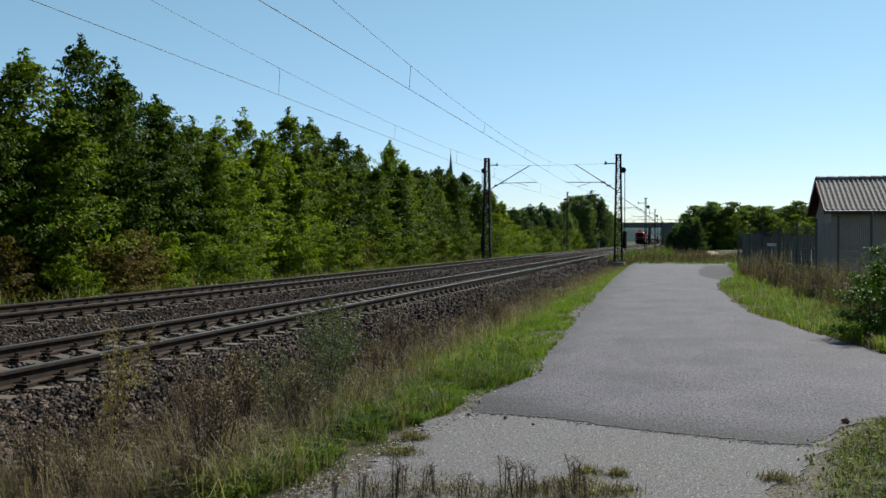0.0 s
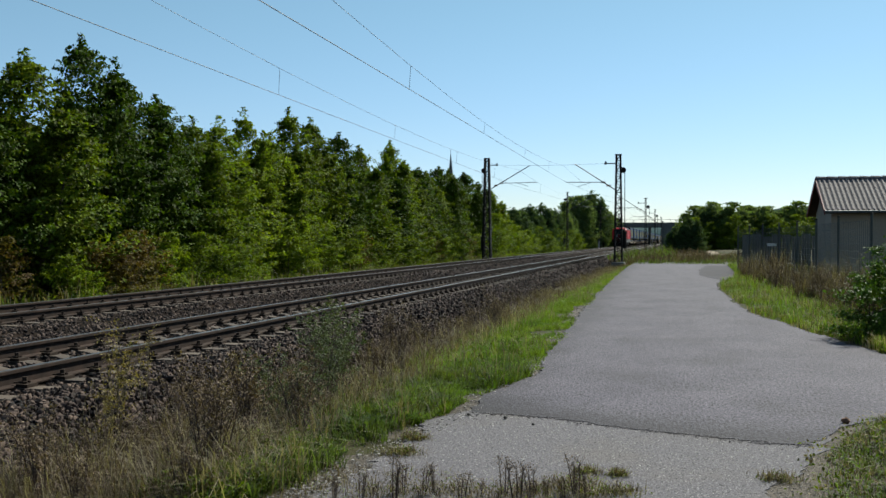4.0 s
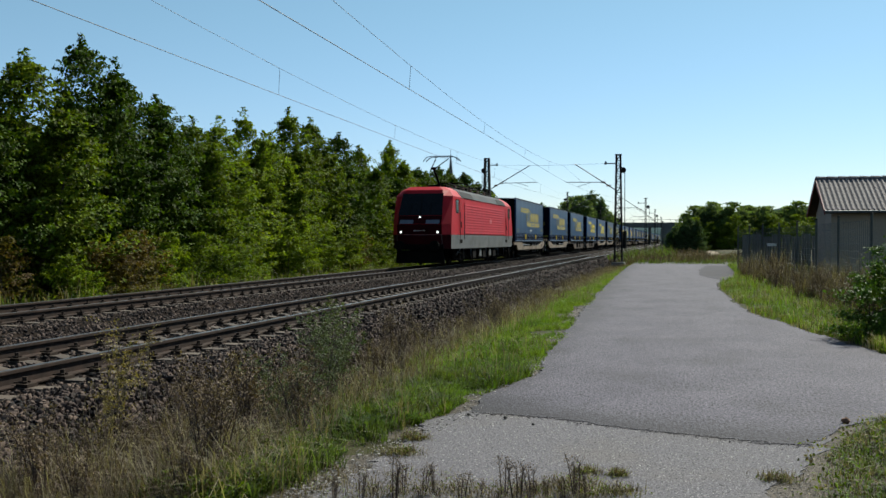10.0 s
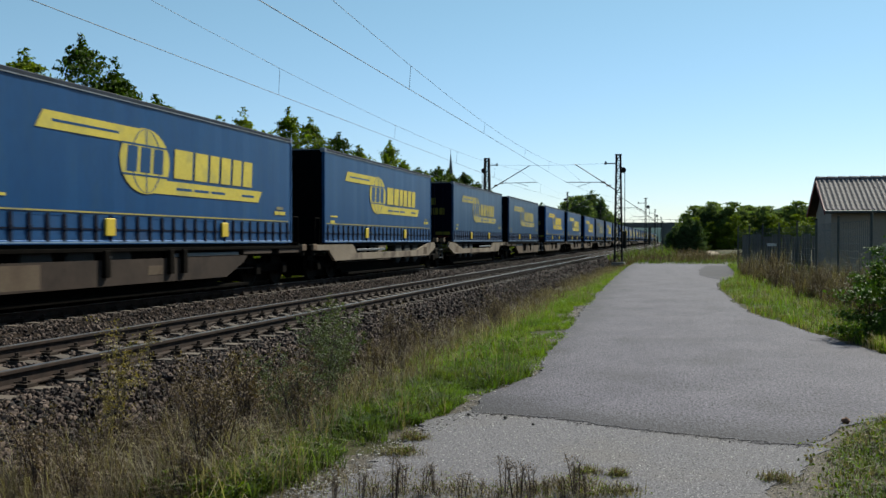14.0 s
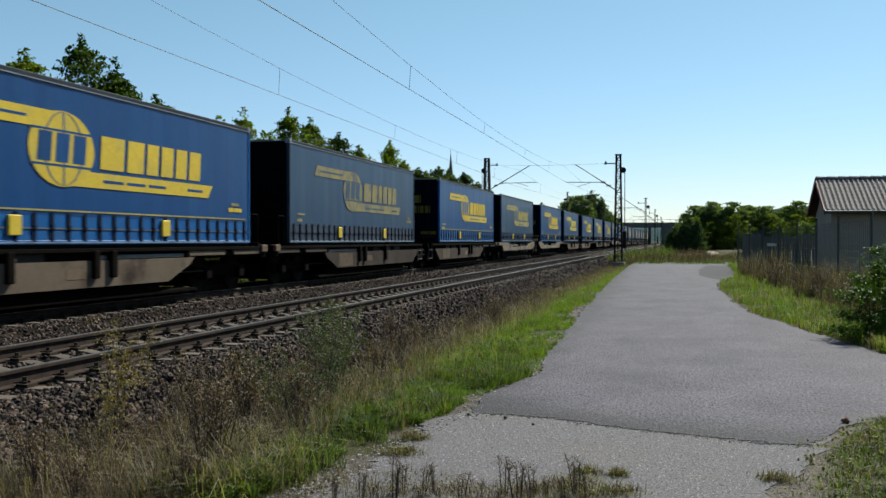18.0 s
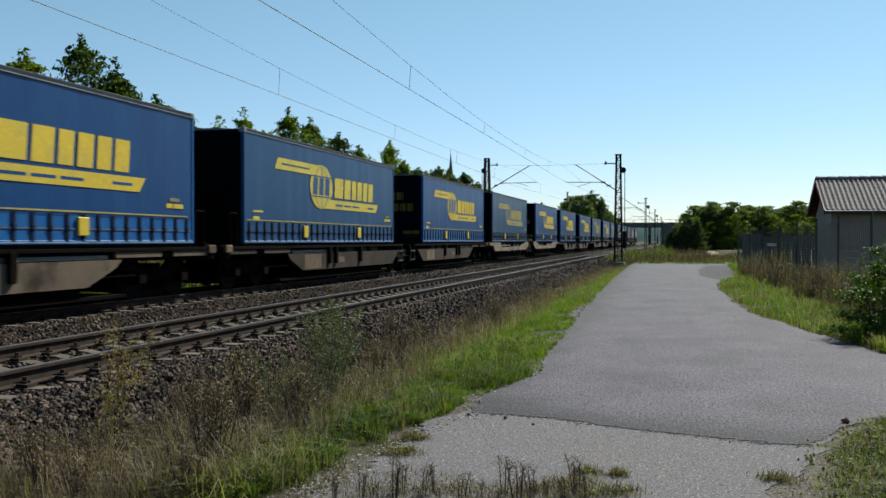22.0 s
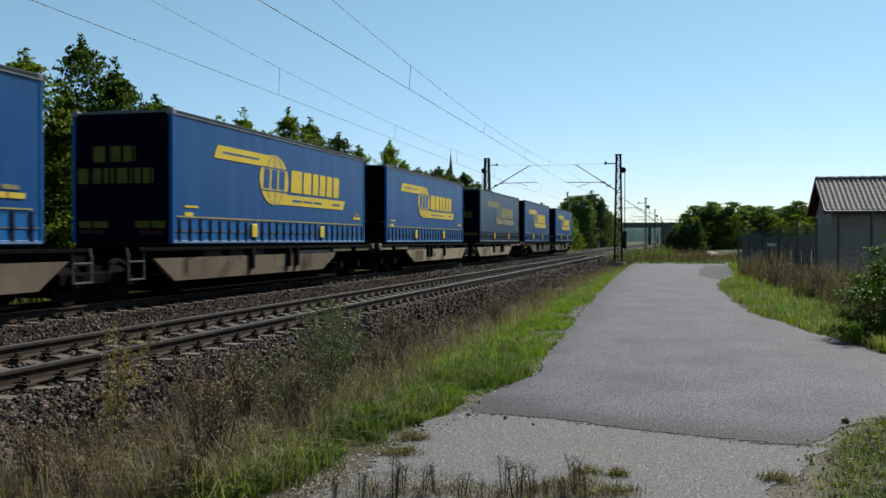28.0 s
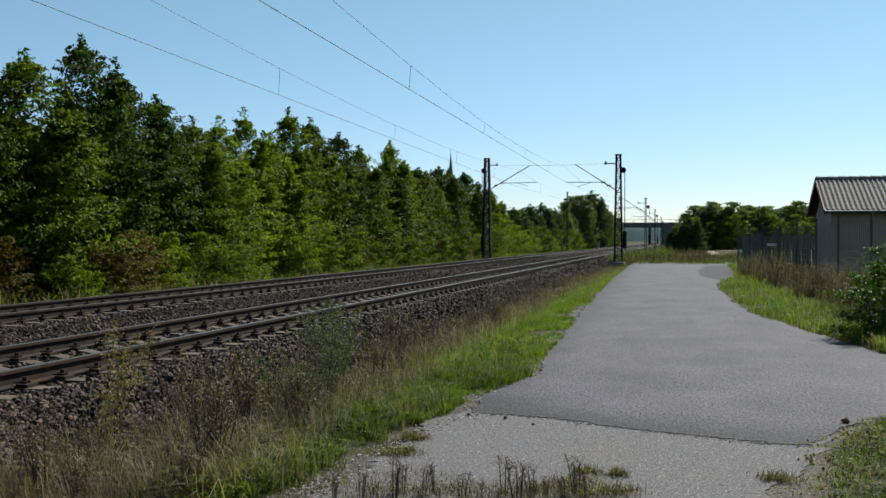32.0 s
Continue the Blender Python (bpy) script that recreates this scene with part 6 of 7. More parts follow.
def bogie(parent, y, r=0.46, base=0.9):
    b = part("bogie", Shape().box(-0.95, -0.80, y - base - 0.45, y + base + 0.45, 0.40, 0.66, 0.03).box(0.80, 0.95, y - base - 0.45, y + base + 0.45, 0.40, 0.66, 0.03).box(-0.8, 0.8, y - 0.25, y + 0.25, 0.40, 0.78).box(-0.78, 0.78, y - base - 0.1, y - base + 0.1, 0.36, 0.56).box(-0.78, 0.78, y + base - 0.1, y + base + 0.1, 0.36, 0.56).box(-0.70, 0.70, y - 0.55, y + 0.55, 0.14, 0.40), M_UNDER, parent, "grimy bogie frame darkened further by painted shade")
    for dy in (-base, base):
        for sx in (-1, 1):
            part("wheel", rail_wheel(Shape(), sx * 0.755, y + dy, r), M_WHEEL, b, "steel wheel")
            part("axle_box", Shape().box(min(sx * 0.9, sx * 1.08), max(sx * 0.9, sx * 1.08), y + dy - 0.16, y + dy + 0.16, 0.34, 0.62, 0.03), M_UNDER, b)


def step_frame(parent, y):
    """Two-rung step hung under the frame."""
    for sx in (1.17,):
        s = Shape()
        for yy in (y - 0.3, y + 0.3):
            s.rod((sx, yy, 0.45), (sx, yy, 0.95), 0.022, n=6).rod((sx, yy, 0.95), (sx - 0.06, yy + 0.04, 1.14), 0.022, n=6)
        for z in (0.46, 0.84):
            s.box(sx - 0.02, sx + 0.03, y - 0.3, y + 0.3, z, z + 0.03)
        part("step", s, M_GALV, parent, "pale steel step")


def pocket_wagon(deep, beam):
    """Articulated double pocket wagon on three bogies; y = 0 is the front of its first trailer."""
    w_ = thing("pocket_wagon", "tan and rusty articulated pocket wagon with deep frames" if deep else {"brown": "brown weathered articulated pocket wagon with patched side beams", "tan": "tan articulated pocket wagon with dark brackets on its side beams", "cream": "cream-patched rusty articulated pocket wagon"}[beam], "rail wagon", "pocket wagons")
    mid, end = 15.86, 17.15
    for y in (mid - 14.9, mid, mid + 14.9):
        bogie(w_, y)
    for u in (-1, 1):
        def yy(d):
            return mid + u * d

        def poly(pts):
            return [(yy(d), z) for d, z in pts]
        for side in (-1, 1):
            x0, x1 = sorted((side * 1.16, side * 1.26))
            if deep:
                part("side_beam", Shape().prism(poly([(1.3, 0.98), (1.5, 1.20), (2.6, 1.21), (4.6, 0.86), (12.6, 0.86), (13.0, 1.16), (16.6, 1.16), (16.6, 0.98), (15.4, 0.98), (14.8, 0.62), (2.6, 0.62)]), 0, x0, x1), M_TAN, w_, "tan side beam")
                xa, xb = sorted((side * 0.86, side * 0.94))
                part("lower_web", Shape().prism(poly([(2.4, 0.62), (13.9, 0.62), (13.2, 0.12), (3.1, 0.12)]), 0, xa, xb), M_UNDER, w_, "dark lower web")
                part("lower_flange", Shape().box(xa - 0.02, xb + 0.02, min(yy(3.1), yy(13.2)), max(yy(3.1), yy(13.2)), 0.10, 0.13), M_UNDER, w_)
                if side > 0:
                    part("paint_patch", Shape().box(x1, x1 + 0.003, min(yy(2.9), yy(3.5)), max(yy(2.9), yy(3.5)), 0.68, 1.0), M_RUST_LIGHT, w_, "pale paint patch")
            else:
                part("side_beam", Shape().prism(poly([(1.5, 0.90), (2.4, 0.38), (11.7, 0.38), (12.7, 0.74), (12.9, 0.90)]), 0, x0, x1), M_BEAMS[beam], w_, beam + " trapezoid side beam")
                xa, xb = sorted((side * 0.84, side * 0.92))
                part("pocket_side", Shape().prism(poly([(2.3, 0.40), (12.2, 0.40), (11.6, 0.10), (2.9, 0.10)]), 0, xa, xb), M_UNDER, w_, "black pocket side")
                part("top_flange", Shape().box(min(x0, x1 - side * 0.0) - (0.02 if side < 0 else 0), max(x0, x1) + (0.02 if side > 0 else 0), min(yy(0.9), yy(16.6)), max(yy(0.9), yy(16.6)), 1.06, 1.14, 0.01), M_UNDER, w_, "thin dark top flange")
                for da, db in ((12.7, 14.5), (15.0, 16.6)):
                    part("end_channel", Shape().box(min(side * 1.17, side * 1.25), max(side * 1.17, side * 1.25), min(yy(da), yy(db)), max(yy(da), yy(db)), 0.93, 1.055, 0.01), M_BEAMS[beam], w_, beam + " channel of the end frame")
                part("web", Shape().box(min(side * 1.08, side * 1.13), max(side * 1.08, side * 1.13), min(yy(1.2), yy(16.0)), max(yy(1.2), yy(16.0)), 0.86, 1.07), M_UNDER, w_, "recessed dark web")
                if side > 0:
                    a, b = (3.0, 4.4) if u > 0 else (10.2, 11.6)
                    part("paint_patch", Shape().box(x1, x1 + 0.003, min(yy(a), yy(b)), max(yy(a), yy(b)), 0.42, 0.86), M_RUST_LIGHT, w_, "pale paint patch")
                    part("marking", Shape().box(x1 + 0.003, x1 + 0.006, min(yy(8.0), yy(8.6)), max(yy(8.0), yy(8.6)), 0.55, 0.75), M_RUST_LIGHT, w_)
                for d in (6.4, 8.9, 9.5):
                    part("bracket", Shape().box(min(side * 1.2, side * 1.34), max(side * 1.2, side * 1.34), yy(d) - 0.10, yy(d) + 0.10, 0.55, 1.10, 0.02), M_UNDER, w_, "folding pin bracket")
                    part("pin", Shape().rod((side * 1.3, yy(d), 0.72), (side * 1.3, yy(d) + 0.12, 0.98), 0.03, n=6), M_GALV, w_)
        part("pocket_floor", Shape().box(-1.16, 1.16, min(yy(2.8), yy(13.2)), max(yy(2.8), yy(13.2)), 0.12, 0.18), M_UNDER, w_)
        part("end_platform", Shape().box(-1.2, 1.2, min(yy(13.6), yy(16.9)), max(yy(13.6), yy(16.9)), 0.90, 1.0), M_UNDER, w_)
        part("headstock", Shape().box(-1.25, 1.25, min(yy(16.6), yy(16.95)), max(yy(16.6), yy(16.95)), 0.82, 1.16, 0.03), M_UNDER, w_)
        # trestle that carries the kingpin
        yk = yy(mid - 1.6) if u < 0 else yy(18.12 + 12.0 - mid)
        part("kingpin_trestle", Shape().prism([(yk - 0.5, 0.95), (yk + 0.5, 0.95), (yk + 0.25, 1.10), (yk - 0.25, 1.10)], 0, -0.6, 0.6), M_UNDER, w_)
        for sx in (-1, 1):
            b = part("buffer", Shape().lathe([(0, 0.10), (0.28, 0.10), (0.28, 0.07), (0.45, 0.07), (0.45, 0.21), (0.50, 0.20)] if u > 0 else [(-0.50, 0.20), (-0.45, 0.21), (-0.45, 0.07), (-0.28, 0.07), (-0.28, 0.10), (0, 0.10)], (sx * 0.875, yy(16.95) - u * 0.12, 1.04), 1, 14), M_UNDER, w_, "steel buffer")
            part("handrail", Shape().rod((sx * 1.2, yy(16.5), 1.1), (sx * 1.2, yy(16.5), 2.0), 0.02, n=6).rod((sx * 1.2, yy(16.5), 2.0), (sx * 1.2, yy(16.1), 2.0), 0.02, n=6).rod((sx * 1.2, yy(16.1), 2.0), (sx * 1.2, yy(16.1), 1.1), 0.02, n=6), M_UNDER, w_, "shunter's handrail")
            part("corner_bracket", Shape().box(min(sx * 1.16, sx * 1.32), max(sx * 1.16, sx * 1.32), yy(16.75) - 0.18, yy(16.75) + 0.18, 0.98, 1.18, 0.02), M_RUST_LIGHT, w_)
            part("brake_rod", Shape().rod((sx * 1.0, yy(1.9), 0.55), (sx * 1.0, yy(14.0), 0.55), 0.02, n=6), M_RUST, w_)
        if deep:
            if u > 0:
                step_frame(w_, mid)
            part("lamp_bracket", Shape().box(1.0, 1.2, min(yy(0.55), yy(0.85)), max(yy(0.55), yy(0.85)), 1.20, 1.42, 0.02), M_RUST_LIGHT, w_)
        else:
            step_frame(w_, yy(0.95))
        part("articulation", Shape().box(-0.4, 0.4, min(mid, yy(1.8)), max(mid, yy(1.8)), 0.75, 0.98), M_UNDER, w_)
    return w_


def locomotive():
    """Four-axle electric locomotive, 19 m; y = 0 is the leading corner of its side."""
    l = thing("locomotive", "red electric locomotive with grey skirt and raised pantograph", "locomotive")
    E = 17.68
    # plan outline at each height: (z, nose y, nose half width, corner y, half width)
    lv = [(0.88, -0.42, 1.12, 0.10, 1.46), (1.58, -0.50, 1.14, 0.02, 1.48), (2.10, -0.52, 1.14, 0.04, 1.48), (3.50, 0.18, 1.06, 0.50, 1.46), (3.80, 0.40, 0.95, 0.78, 1.22), (3.98, 0.80, 0.70, 1.10, 0.90)]

    def ring(q):
        z, yn, wn, yc, ww = q
        return [(-wn, yn, z), (wn, yn, z), (ww, yc, z), (ww, E - yc, z), (wn, E - yn, z), (-wn, E - yn, z), (-ww, E - yc, z), (-ww, yc, z)]

    def loft(levels):
        s = Shape()
        vs = [p for q in levels for p in ring(q)]
        k = len(levels)
        fs = [tuple(range(8))[::-1], tuple(range(8 * k - 8, 8 * k))]
        for a in range(k - 1):
            for i in range(8):
                fs.append((8 * a + i, 8 * a + (i + 1) % 8, 8 * a + 8 + (i + 1) % 8, 8 * a + 8 + i))
        return s.add(vs, fs)
    part("skirt", loft(lv[:2]), M_LOCO_GREY, l, "grey lower skirt")
    part("body", loft(lv[1:]), M_RED, l, "red painted body shell")
    # the nose below the lamps is red down to the buffer beam
    for e, out in ((0, -1), (1, 1)):
        def fp(x, z, d):
            """A point on the sloping nose at (x, z), d proud."""
            for a, b in zip(lv, lv[1:]):
                if a[0] <= z <= b[0]:
                    u = (z - a[0]) / (b[0] - a[0])
                    yn = a[1] + (b[1] - a[1]) * u - d
                    return (x, yn if e == 0 else E - yn, z)

        def nose(x0, x1, za, zb, d=0.006, x2=None, x3=None):
            x2, x3 = x0 if x2 is None else x2, x1 if x3 is None else x3
            o = [fp(x0, za, d), fp(x1, za, d), fp(x3, zb, d), fp(x2, zb, d)]
            i = [fp(x0, za, -0.02), fp(x1, za, -0.02), fp(x3, zb, -0.02), fp(x2, zb, -0.02)]
            return Shape().add(o + i, [(0, 1, 2, 3), (7, 6, 5, 4), (0, 4, 5, 1), (1, 5, 6, 2), (2, 6, 7, 3), (3, 7, 4, 0)])
        # nose and corner panels carry the painted shade of the front
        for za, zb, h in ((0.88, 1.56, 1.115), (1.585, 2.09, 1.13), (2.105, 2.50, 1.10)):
            part("nose_panel", nose(-h, h, za, zb), M_NOSE, l, "red nose panel with shade painted into its colour")
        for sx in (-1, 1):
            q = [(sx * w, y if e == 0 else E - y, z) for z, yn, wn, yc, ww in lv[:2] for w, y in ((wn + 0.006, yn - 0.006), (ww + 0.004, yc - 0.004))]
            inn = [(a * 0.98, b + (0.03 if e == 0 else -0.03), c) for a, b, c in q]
            part("corner_panel", Shape().add(q + inn, [(0, 1, 3, 2), (4, 6, 7, 5), (0, 4, 5, 1), (1, 5, 7, 3), (3, 7, 6, 2), (2, 6, 4, 0)]), M_NOSE, l, "red corner panel with shade painted into its colour")
        part("windscreen", nose(-1.11, 1.11, 2.52, 3.62, 0.035, -1.03, 1.03), M_SCREEN, l, "black windscreen")
        part("screen_pillar", nose(-0.02, 0.02, 2.52, 3.62, 0.040), M_BLACK, l)
        for sx in (-1, 1):
            part("wiper", nose(sx * 0.5 - 0.01, sx * 0.5 + 0.01, 2.60, 3.1, 0.05), M_BLACK, l)
            part("marker_panel", nose(min(sx * 0.32, sx * 1.0), max(sx * 0.32, sx * 1.0), 2.11, 2.30, 0.012), M_LAMP_GLASS, l, "pale marker panel")
            x, y, z = fp(sx * 0.93, 1.70, 0.01)
            hl = part("headlamp", Shape().lathe([(-0.03, 0.085), (0.03, 0.085)], (x, y, z), 1, 16), M_GALV, l, "round headlamp")
            part("lens", Shape().lathe([(-0.04, 0.05), (0.04, 0.05)], (x, y + out * 0.005, z), 1, 14), M_LAMP if e == 0 else M_LAMP_GLASS, hl, "lit headlamp lens")
            part("buffer", Shape().lathe([(-0.62, 0.24), (-0.57, 0.25), (-0.55, 0.09), (-0.2, 0.12), (0, 0.14)] if e == 0 else [(0, 0.14), (0.2, 0.12), (0.55, 0.09), (0.57, 0.25), (0.62, 0.24)], (sx * 0.875, -0.36 if e == 0 else E + 0.36, 1.04), 1, 16), M_BLACK, l, "black buffer")
            part("nose_step", Shape().box(min(sx * 0.9, sx * 1.2), max(sx * 0.9, sx * 1.2), -0.42 if e == 0 else E + 0.1, -0.1 if e == 0 else E + 0.42, 0.42, 0.46), M_BLACK, l)
        x, y, z = fp(0.0, 2.44, 0.012)
        hl = part("headlamp", Shape().lathe([(-0.03, 0.075), (0.03, 0.075)], (x, y, z), 1, 16), M_GALV, l, "round headlamp")
        part("lens", Shape().lathe([(-0.04, 0.045), (0.04, 0.045)], (x, y + out * 0.005, z), 1, 14), M_LAMP if e == 0 else M_LAMP_GLASS, hl, "lit headlamp lens")
        for k in range(4):
            part("number_bar", nose(-0.30 + k * 0.16, -0.18 + k * 0.16, 1.74, 1.80), M_WHITE, l)
        ya, yb = sorted((-0.40 if e == 0 else E + 0.40, -0.30 if e == 0 else E + 0.30))
        part("snow_plough", Shape().prism([(-1.25, 0.18), (1.25, 0.18), (1.15, 0.80), (-1.15, 0.80)], 1, ya, yb), M_BLACK, l, "black rail guard")
        ya, yb = sorted((-0.46 if e == 0 else E + 0.46, -0.25 if e == 0 else E + 0.25))
        part("buffer_beam", Shape().box(-1.2, 1.2, ya, yb, 0.84, 1.10), M_BLACK, l)
        part("coupling", Shape().rod((0, ya + 0.1, 0.95), (0, ya - 0.3 if e == 0 else yb + 0.3, 0.85), 0.05), M_BLACK, l)
    # sides: louvres, doors, windows, handrails
    for side in (-1, 1):
        xs = side * 1.475

        def side_box(y0, y1, za, zb, d0, d1, b=0.0):
            xa, xb = sorted((xs + side * d0, xs + side * d1))
            return Shape().box(xa, xb, y0, y1, za, zb, b)
        part("louvre_back", side_box(3.0, 14.72, 1.60, 3.24, 0.0, 0.012), M_RED, l, "red side panel")
        n = 11
        for k in range(n):
            z = 1.64 + (3.22 - 1.64) * k / n
            s = Shape().prism([(xs + side * 0.012, z), (xs + side * 0.012, z + 0.13), (xs + side * 0.018, z + 0.13), (xs + side * 0.036, z + 0.02), (xs + side * 0.030, z)], 1, 3.05, 14.67)
            part("louvre", s, M_RED, l, "red louvre strip")
        part("emblem", side_box(9.6, 10.2, 2.28, 2.52, 0.055, 0.06), M_PINK, l, "small pale emblem")
        for e in (0, 1):
            def m(y):
                return y if e == 0 else E - y
            a, b = sorted((m(1.10), m(1.62)))
            part("cab_window", side_box(a, b, 2.72, 3.32, -0.01, 0.008), M_SCREEN, l, "dark cab side window")
            part("window_frame", side_box(a - 0.05, a, 2.67, 3.37, 0, 0.012).add(*_box_data(side_box(b, b + 0.05, 2.67, 3.37, 0, 0.012))).add(*_box_data(side_box(a, b, 2.67, 2.72, 0, 0.012))).add(*_box_data(side_box(a, b, 3.32, 3.37, 0, 0.012))), M_BLACK, l)
            a, b = sorted((m(1.88), m(2.62)))
            door = part("cab_door", side_box(a, b, 1.60, 3.36, 0.0, 0.012, 0.004), M_RED, l, "red cab door")
            part("door_handle", side_box((a + b) / 2 - 0.05, (a + b) / 2 + 0.05, 1.95, 2.25, 0.01, 0.03), M_BLACK, door)
            for yy in (m(1.78), m(2.72)):
                part("grab_rail", Shape().rod((xs + side * 0.07, yy, 1.35), (xs + side * 0.07, yy, 2.75), 0.02, n=6), M_GALV, l)
            part("step_recess", side_box(m(2.25) - 0.3, m(2.25) + 0.3, 1.16, 1.34, -0.02, 0.008), M_BLACK, l)
            s = Shape()
            for dy in (-0.28, 0.28):
                s.rod((xs - side * 0.05, m(2.25) + dy, 0.30), (xs - side * 0.05, m(2.25) + dy, 0.9), 0.022, n=6)
            for z in (0.32, 0.62):
                s.box(min(xs - side * 0.16, xs), max(xs - side * 0.16, xs), m(2.25) - 0.28, m(2.25) + 0.28, z, z + 0.03)
            part("cab_step", s, M_UNDER, l)
        # sloped roof panels and their grilles
        slope = [(side * 1.452, 3.47), (side * 1.225, 3.792)]
        for y0, y1, mt, nm in ((2.35, 15.3, M_ROOF_GREY, "roof_panel"), (2.6, 5.4, M_GRILLE, "roof_grille"), (12.6, 15.1, M_GRILLE, "roof_grille")):
            d = 0.024 if nm == "roof_panel" else 0.036
            o = [(x + side * d, z + d * 0.7) for x, z in slope]
            part(nm, Shape().prism([slope[0], slope[1], o[1], o[0]], 1, y0, y1), mt, l, "grey roof panel" if nm == "roof_panel" else "dark ventilation grille")
        upper = [(side * 1.218, 3.802), (side * 0.902, 3.982), (side * 0.912, 3.994), (side * 1.228, 3.814)]
        part("roof_panel", Shape().prism(upper, 1, 2.4, 15.25), M_ROOF_GREY, l, "grey roof panel")
        for k in range(22):
            part("roof_bolt", Shape().rod((side * 1.455, 3.1 + k * 0.56, 3.46), (side * 1.49, 3.1 + k * 0.56, 3.47), 0.03, n=6), M_BLACK, l)
        for k, y in enumerate((6.0, 7.6, 8.8, 10.4, 11.8)):
            part("under_box", Shape().box(min(side * 0.9, side * 1.38), max(side * 0.9, side * 1.38), y - 0.45, y + 0.45, 0.32, 0.86, 0.03), M_UNDER if k % 2 else M_BLACK, l, "underframe equipment case")
            if k in (1, 3):
                part("case_plate", Shape().box(min(side * 1.38, side * 1.39), max(side * 1.38, side * 1.39), y - 0.25, y + 0.25, 0.42, 0.80), M_LOCO_GREY, l)
    part("transformer_case", Shape().box(-1.12, 1.12, 6.3, 11.6, 0.22, 0.86, 0.05), M_BLACK, l, "black transformer case")
    for y in (3.2, 5.0, 9.2, 12.9, 14.9):
        part("air_pipe", Shape().rod((1.40, y, 0.86), (1.40, y, 0.52), 0.022, n=6).rod((1.40, y, 0.52), (1.36, y + 0.28, 0.36), 0.022, n=6), M_GALV, l, "bare air pipe")
    # bogies
    for y in (4.0, 14.0):
        b = part("bogie", Shape().box(-1.18, -1.0, y - 2.1, y + 2.1, 0.34, 0.86, 0.04).box(1.0, 1.18, y - 2.1, y + 2.1, 0.34, 0.86, 0.04).box(-1.0, 1.0, y - 1.0, y + 1.0, 0.24, 0.86), M_BLACK, l, "black bogie frame")
        for dy in (-1.4, 1.4):
            for sx in (-1, 1):
                part("wheel", rail_wheel(Shape(), sx * 0.755, y + dy, 0.62), M_WHEEL, b, "steel wheel")
                part("axle_box", Shape().box(min(sx * 1.1, sx * 1.3), max(sx * 1.1, sx * 1.3), y + dy - 0.2, y + dy + 0.2, 0.42, 0.8, 0.04), M_UNDER, b)
        for sx in (-1, 1):
            for dy in (-0.75, 0.0, 0.75):
                part("coil_spring", Shape().lathe([(0, 0.10), (0.05, 0.12), (0.10, 0.09), (0.15, 0.12), (0.20, 0.09), (0.25, 0.12), (0.30, 0.09)], (sx * 1.22, y + dy, 0.5), 2, 12), M_UNDER, b)
            part("damper", Shape().rod((sx * 1.27, y - 1.1, 0.86), (sx * 1.27, y - 2.0, 0.55), 0.045, n=8), M_GALV, b, "pale damper")
            part("sand_pipe", Shape().rod((sx * 1.1, y - 2.2, 0.55), (sx * 0.8, y - 2.25, 0.12), 0.03, n=6), M_UNDER, b)
    # roof gear
    part("roof_walkway", Shape().box(-0.55, 0.55, 1.4, 16.6, 3.98, 4.03), M_BLACK, l, "dark roof deck")
    for k in range(9):
        y = 5.2 + k * 1.0
        part("roof_insulator", Shape().lathe([(0, 0.05), (0.04, 0.09), (0.08, 0.05), (0.12, 0.09), (0.16, 0.05), (0.2, 0.09), (0.24, 0.05)], (0.45 * (-1) ** k, y, 4.03), 2, 10), M_INSUL, l)
        part("roof_case", Shape().box(-0.8, -0.1, y - 0.3, y + 0.3, 4.0, 4.12 + 0.06 * (k % 3), 0.02), M_BLACK, l)
    part("roof_busbar", Shape().rod((0.45, 3.6, 4.30), (0.45, 14.6, 4.30), 0.03, n=6).rod((-0.45, 4.6, 4.28), (-0.45, 13.4, 4.28), 0.03, n=6), M_BLACK, l)
    for up, yb, d in ((True, 3.6, -1), (False, 14.4, 1), (False, 6.9, 1), (False, 11.2, -1)):
        p = part("pantograph", Shape().box(-0.5, 0.5, yb - 0.55, yb + 0.55, 4.12, 4.20, 0.02), M_BLACK, l, "raised pantograph" if up else "folded pantograph")
        for sx in (-0.45, 0.45):
            for sy in (-0.45, 0.45):
                part("base_insulator", Shape().lathe([(0, 0.05), (0.04, 0.08), (0.08, 0.05), (0.12, 0.05)], (sx, yb + sy, 4.02), 2, 8), M_INSUL, p)
        if up:
            knee, head = (0, yb - 1.3, 5.02), (0, yb + 0.55, 5.66)
        else:
            knee, head = (0, yb + d * 1.5, 4.30), (0, yb - d * 0.4, 4.36)
        part("lower_arm", Shape().rod((0, yb, 4.2), knee, 0.06, 0.05), M_BLACK, p)
        part("upper_arm", Shape().rod((knee[0] - 0.10, knee[1], knee[2]), (head[0] - 0.35, head[1], head[2]), 0.028, n=6).rod((knee[0] + 0.10, knee[1], knee[2]), (head[0] + 0.35, head[1], head[2]), 0.028, n=6).rod((-0.14, knee[1], knee[2]), (0.14, knee[1], knee[2]), 0.06), M_BLACK, p)
        for dy in (-0.28, 0.28):
            s = Shape()
            pts = [(-0.97, -0.26), (-0.78, -0.06), (-0.55, 0.0), (0.55, 0.0), (0.78, -0.06), (0.97, -0.26)]
            for (xa, za), (xb, zb) in zip(pts, pts[1:]):
                s.bar((xa, head[1] + dy, head[2] + 0.12 + za), (xb, head[1] + dy, head[2] + 0.12 + zb), 0.06, 0.035)
            part("collector_bow", s, M_BLACK, p)
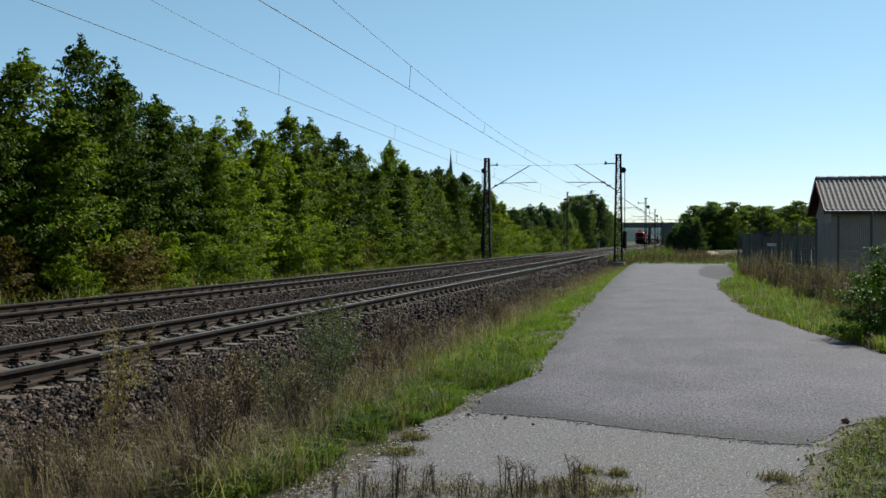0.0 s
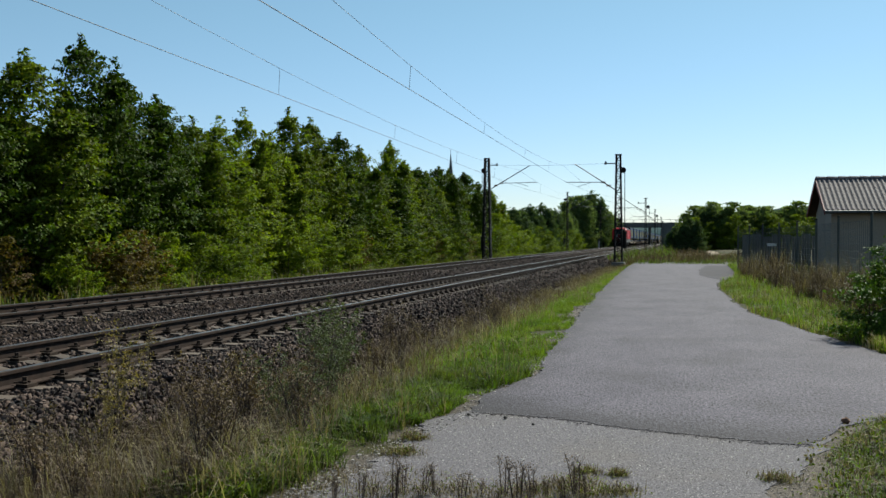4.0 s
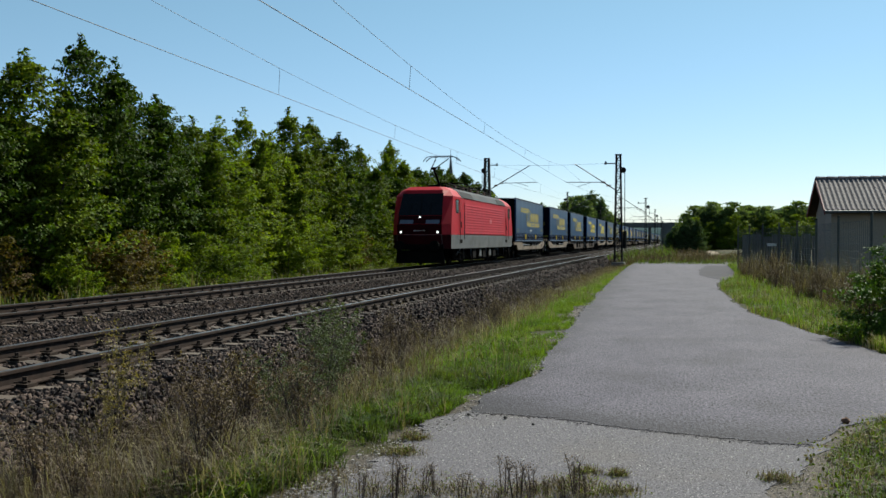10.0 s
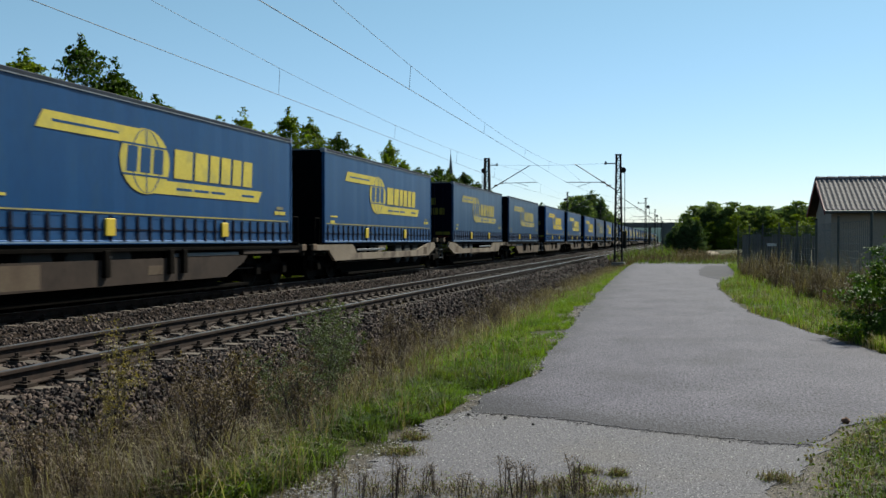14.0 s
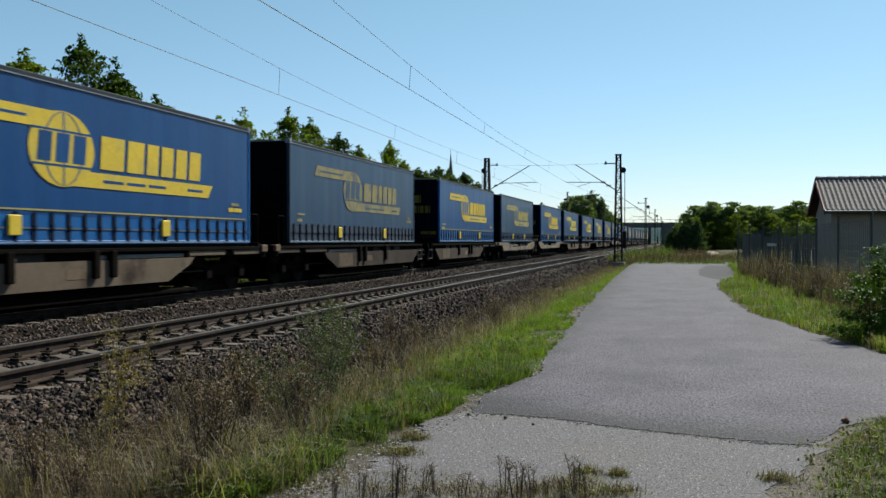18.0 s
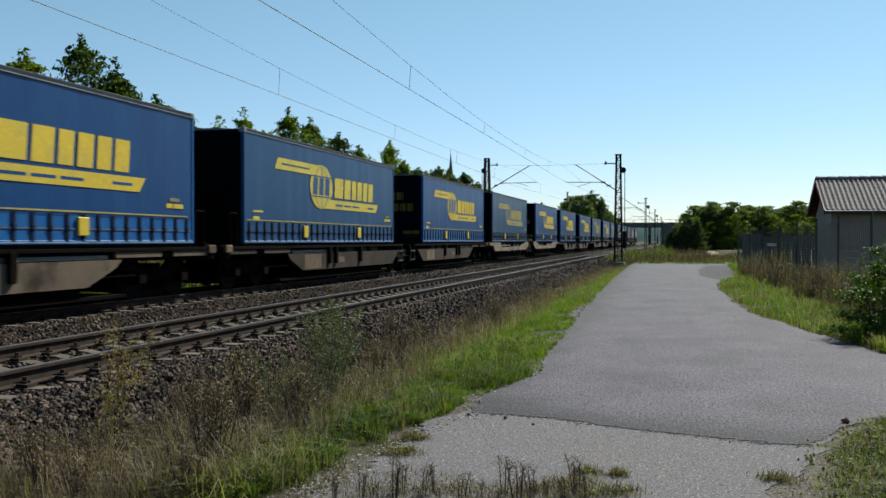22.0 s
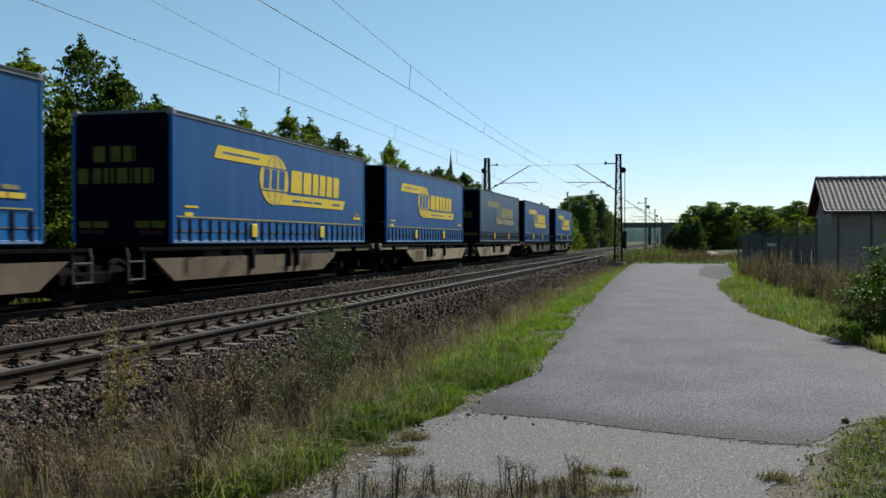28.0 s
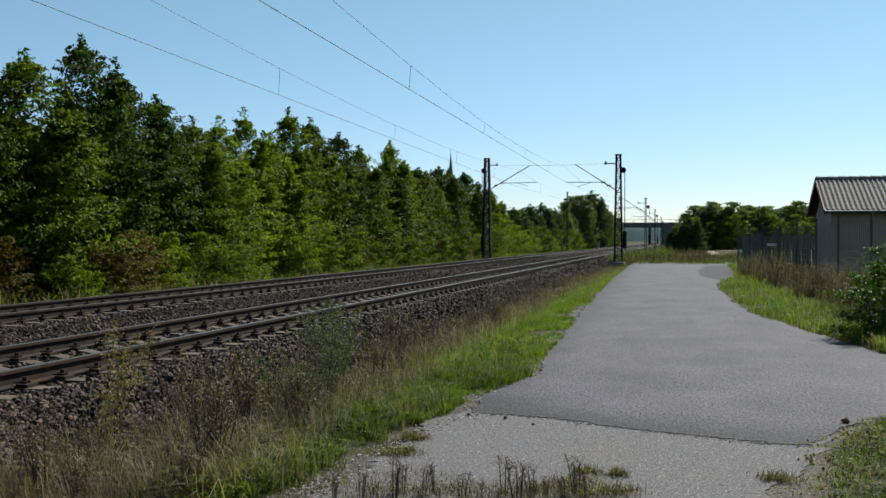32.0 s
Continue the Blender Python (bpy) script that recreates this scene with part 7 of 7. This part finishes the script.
        part("bow_link", Shape().bar((-0.4, head[1] - 0.28, head[2] + 0.08), (-0.4, head[1] + 0.28, head[2] + 0.08), 0.03).bar((0.4, head[1] - 0.28, head[2] + 0.08), (0.4, head[1] + 0.28, head[2] + 0.08), 0.03), M_BLACK, p)
    return l


def _box_data(shape):
    return shape.v, shape.f


TONES = ["faded", "faded", "faded", "teal", "teal", "faded", "faded", "blue", "teal", "blue", "grey", "blue", "faded", "blue", "teal", "blue", "teal", "blue", "faded", "blue",
         "blue", "blue", "faded", "blue", "blue", "blue", "blue", "grey", "blue", "blue"]
rolling = []      # (thing, distance behind the point that passes y = 0 at 21 s)
proto = {}
for i in range(30):
    key = (i % 2, TONES[i])
    if key in proto:
        o = copy_thing(proto[key], Matrix())
    else:
        o = proto[key] = semi_trailer(i % 2 == 1, TONES[i], 0.0)
    rolling.append((o, -225.4 + 34.4 * (i // 2) + 18.12 * (i % 2)))
for y in (6.59, 7.03):
    part("hazard_diamond", panel([(y, 1.86), (y + 0.15, 2.03), (y, 2.20), (y - 0.15, 2.03)], HALF + 0.003), M_WHITE, rolling[0][0], "white diamond placard")
wagons = {}
BEAM_OF = {3: "tan", 4: "tan", 7: "tan", 11: "tan", 12: "tan", 13: "cream"}
for i in range(15):
    key = (i in (0, 2, 6, 9), BEAM_OF.get(i, "brown"))
    if key in wagons:
        o = copy_thing(wagons[key], Matrix())
    else:
        o = wagons[key] = pocket_wagon(*key)
    rolling.append((o, -225.4 + 34.4 * i))
rolling.append((locomotive(), -245.8))


# how far the train runs ahead of its steady speed: (second, metres)
LEAD = [(0, -0.25), (17, -0.25), (18, -0.2), (19, -0.12), (20, -0.06), (21, 0.0), (23, 0.08), (25, 0.15), (26, 0.22), (27, 0.32), (28, 0.42), (29, 0.58), (30, 0.72), (31, 0.80), (32, 0.85)]


def lead(t):
    for (a, p), (b, q) in zip(LEAD, LEAD[1:]):
        if t <= b:
            return p + (q - p) * (t - a) / (b - a)


def motions():
    """The train runs past towards the camera at a nearly steady speed."""
    for ob, c in rolling:
        walk(ob, [(t, pose(TRAIN_X, c - V * (t - 21.0) - lead(t), RAIL_Z)) for t in range(33)])


motions()
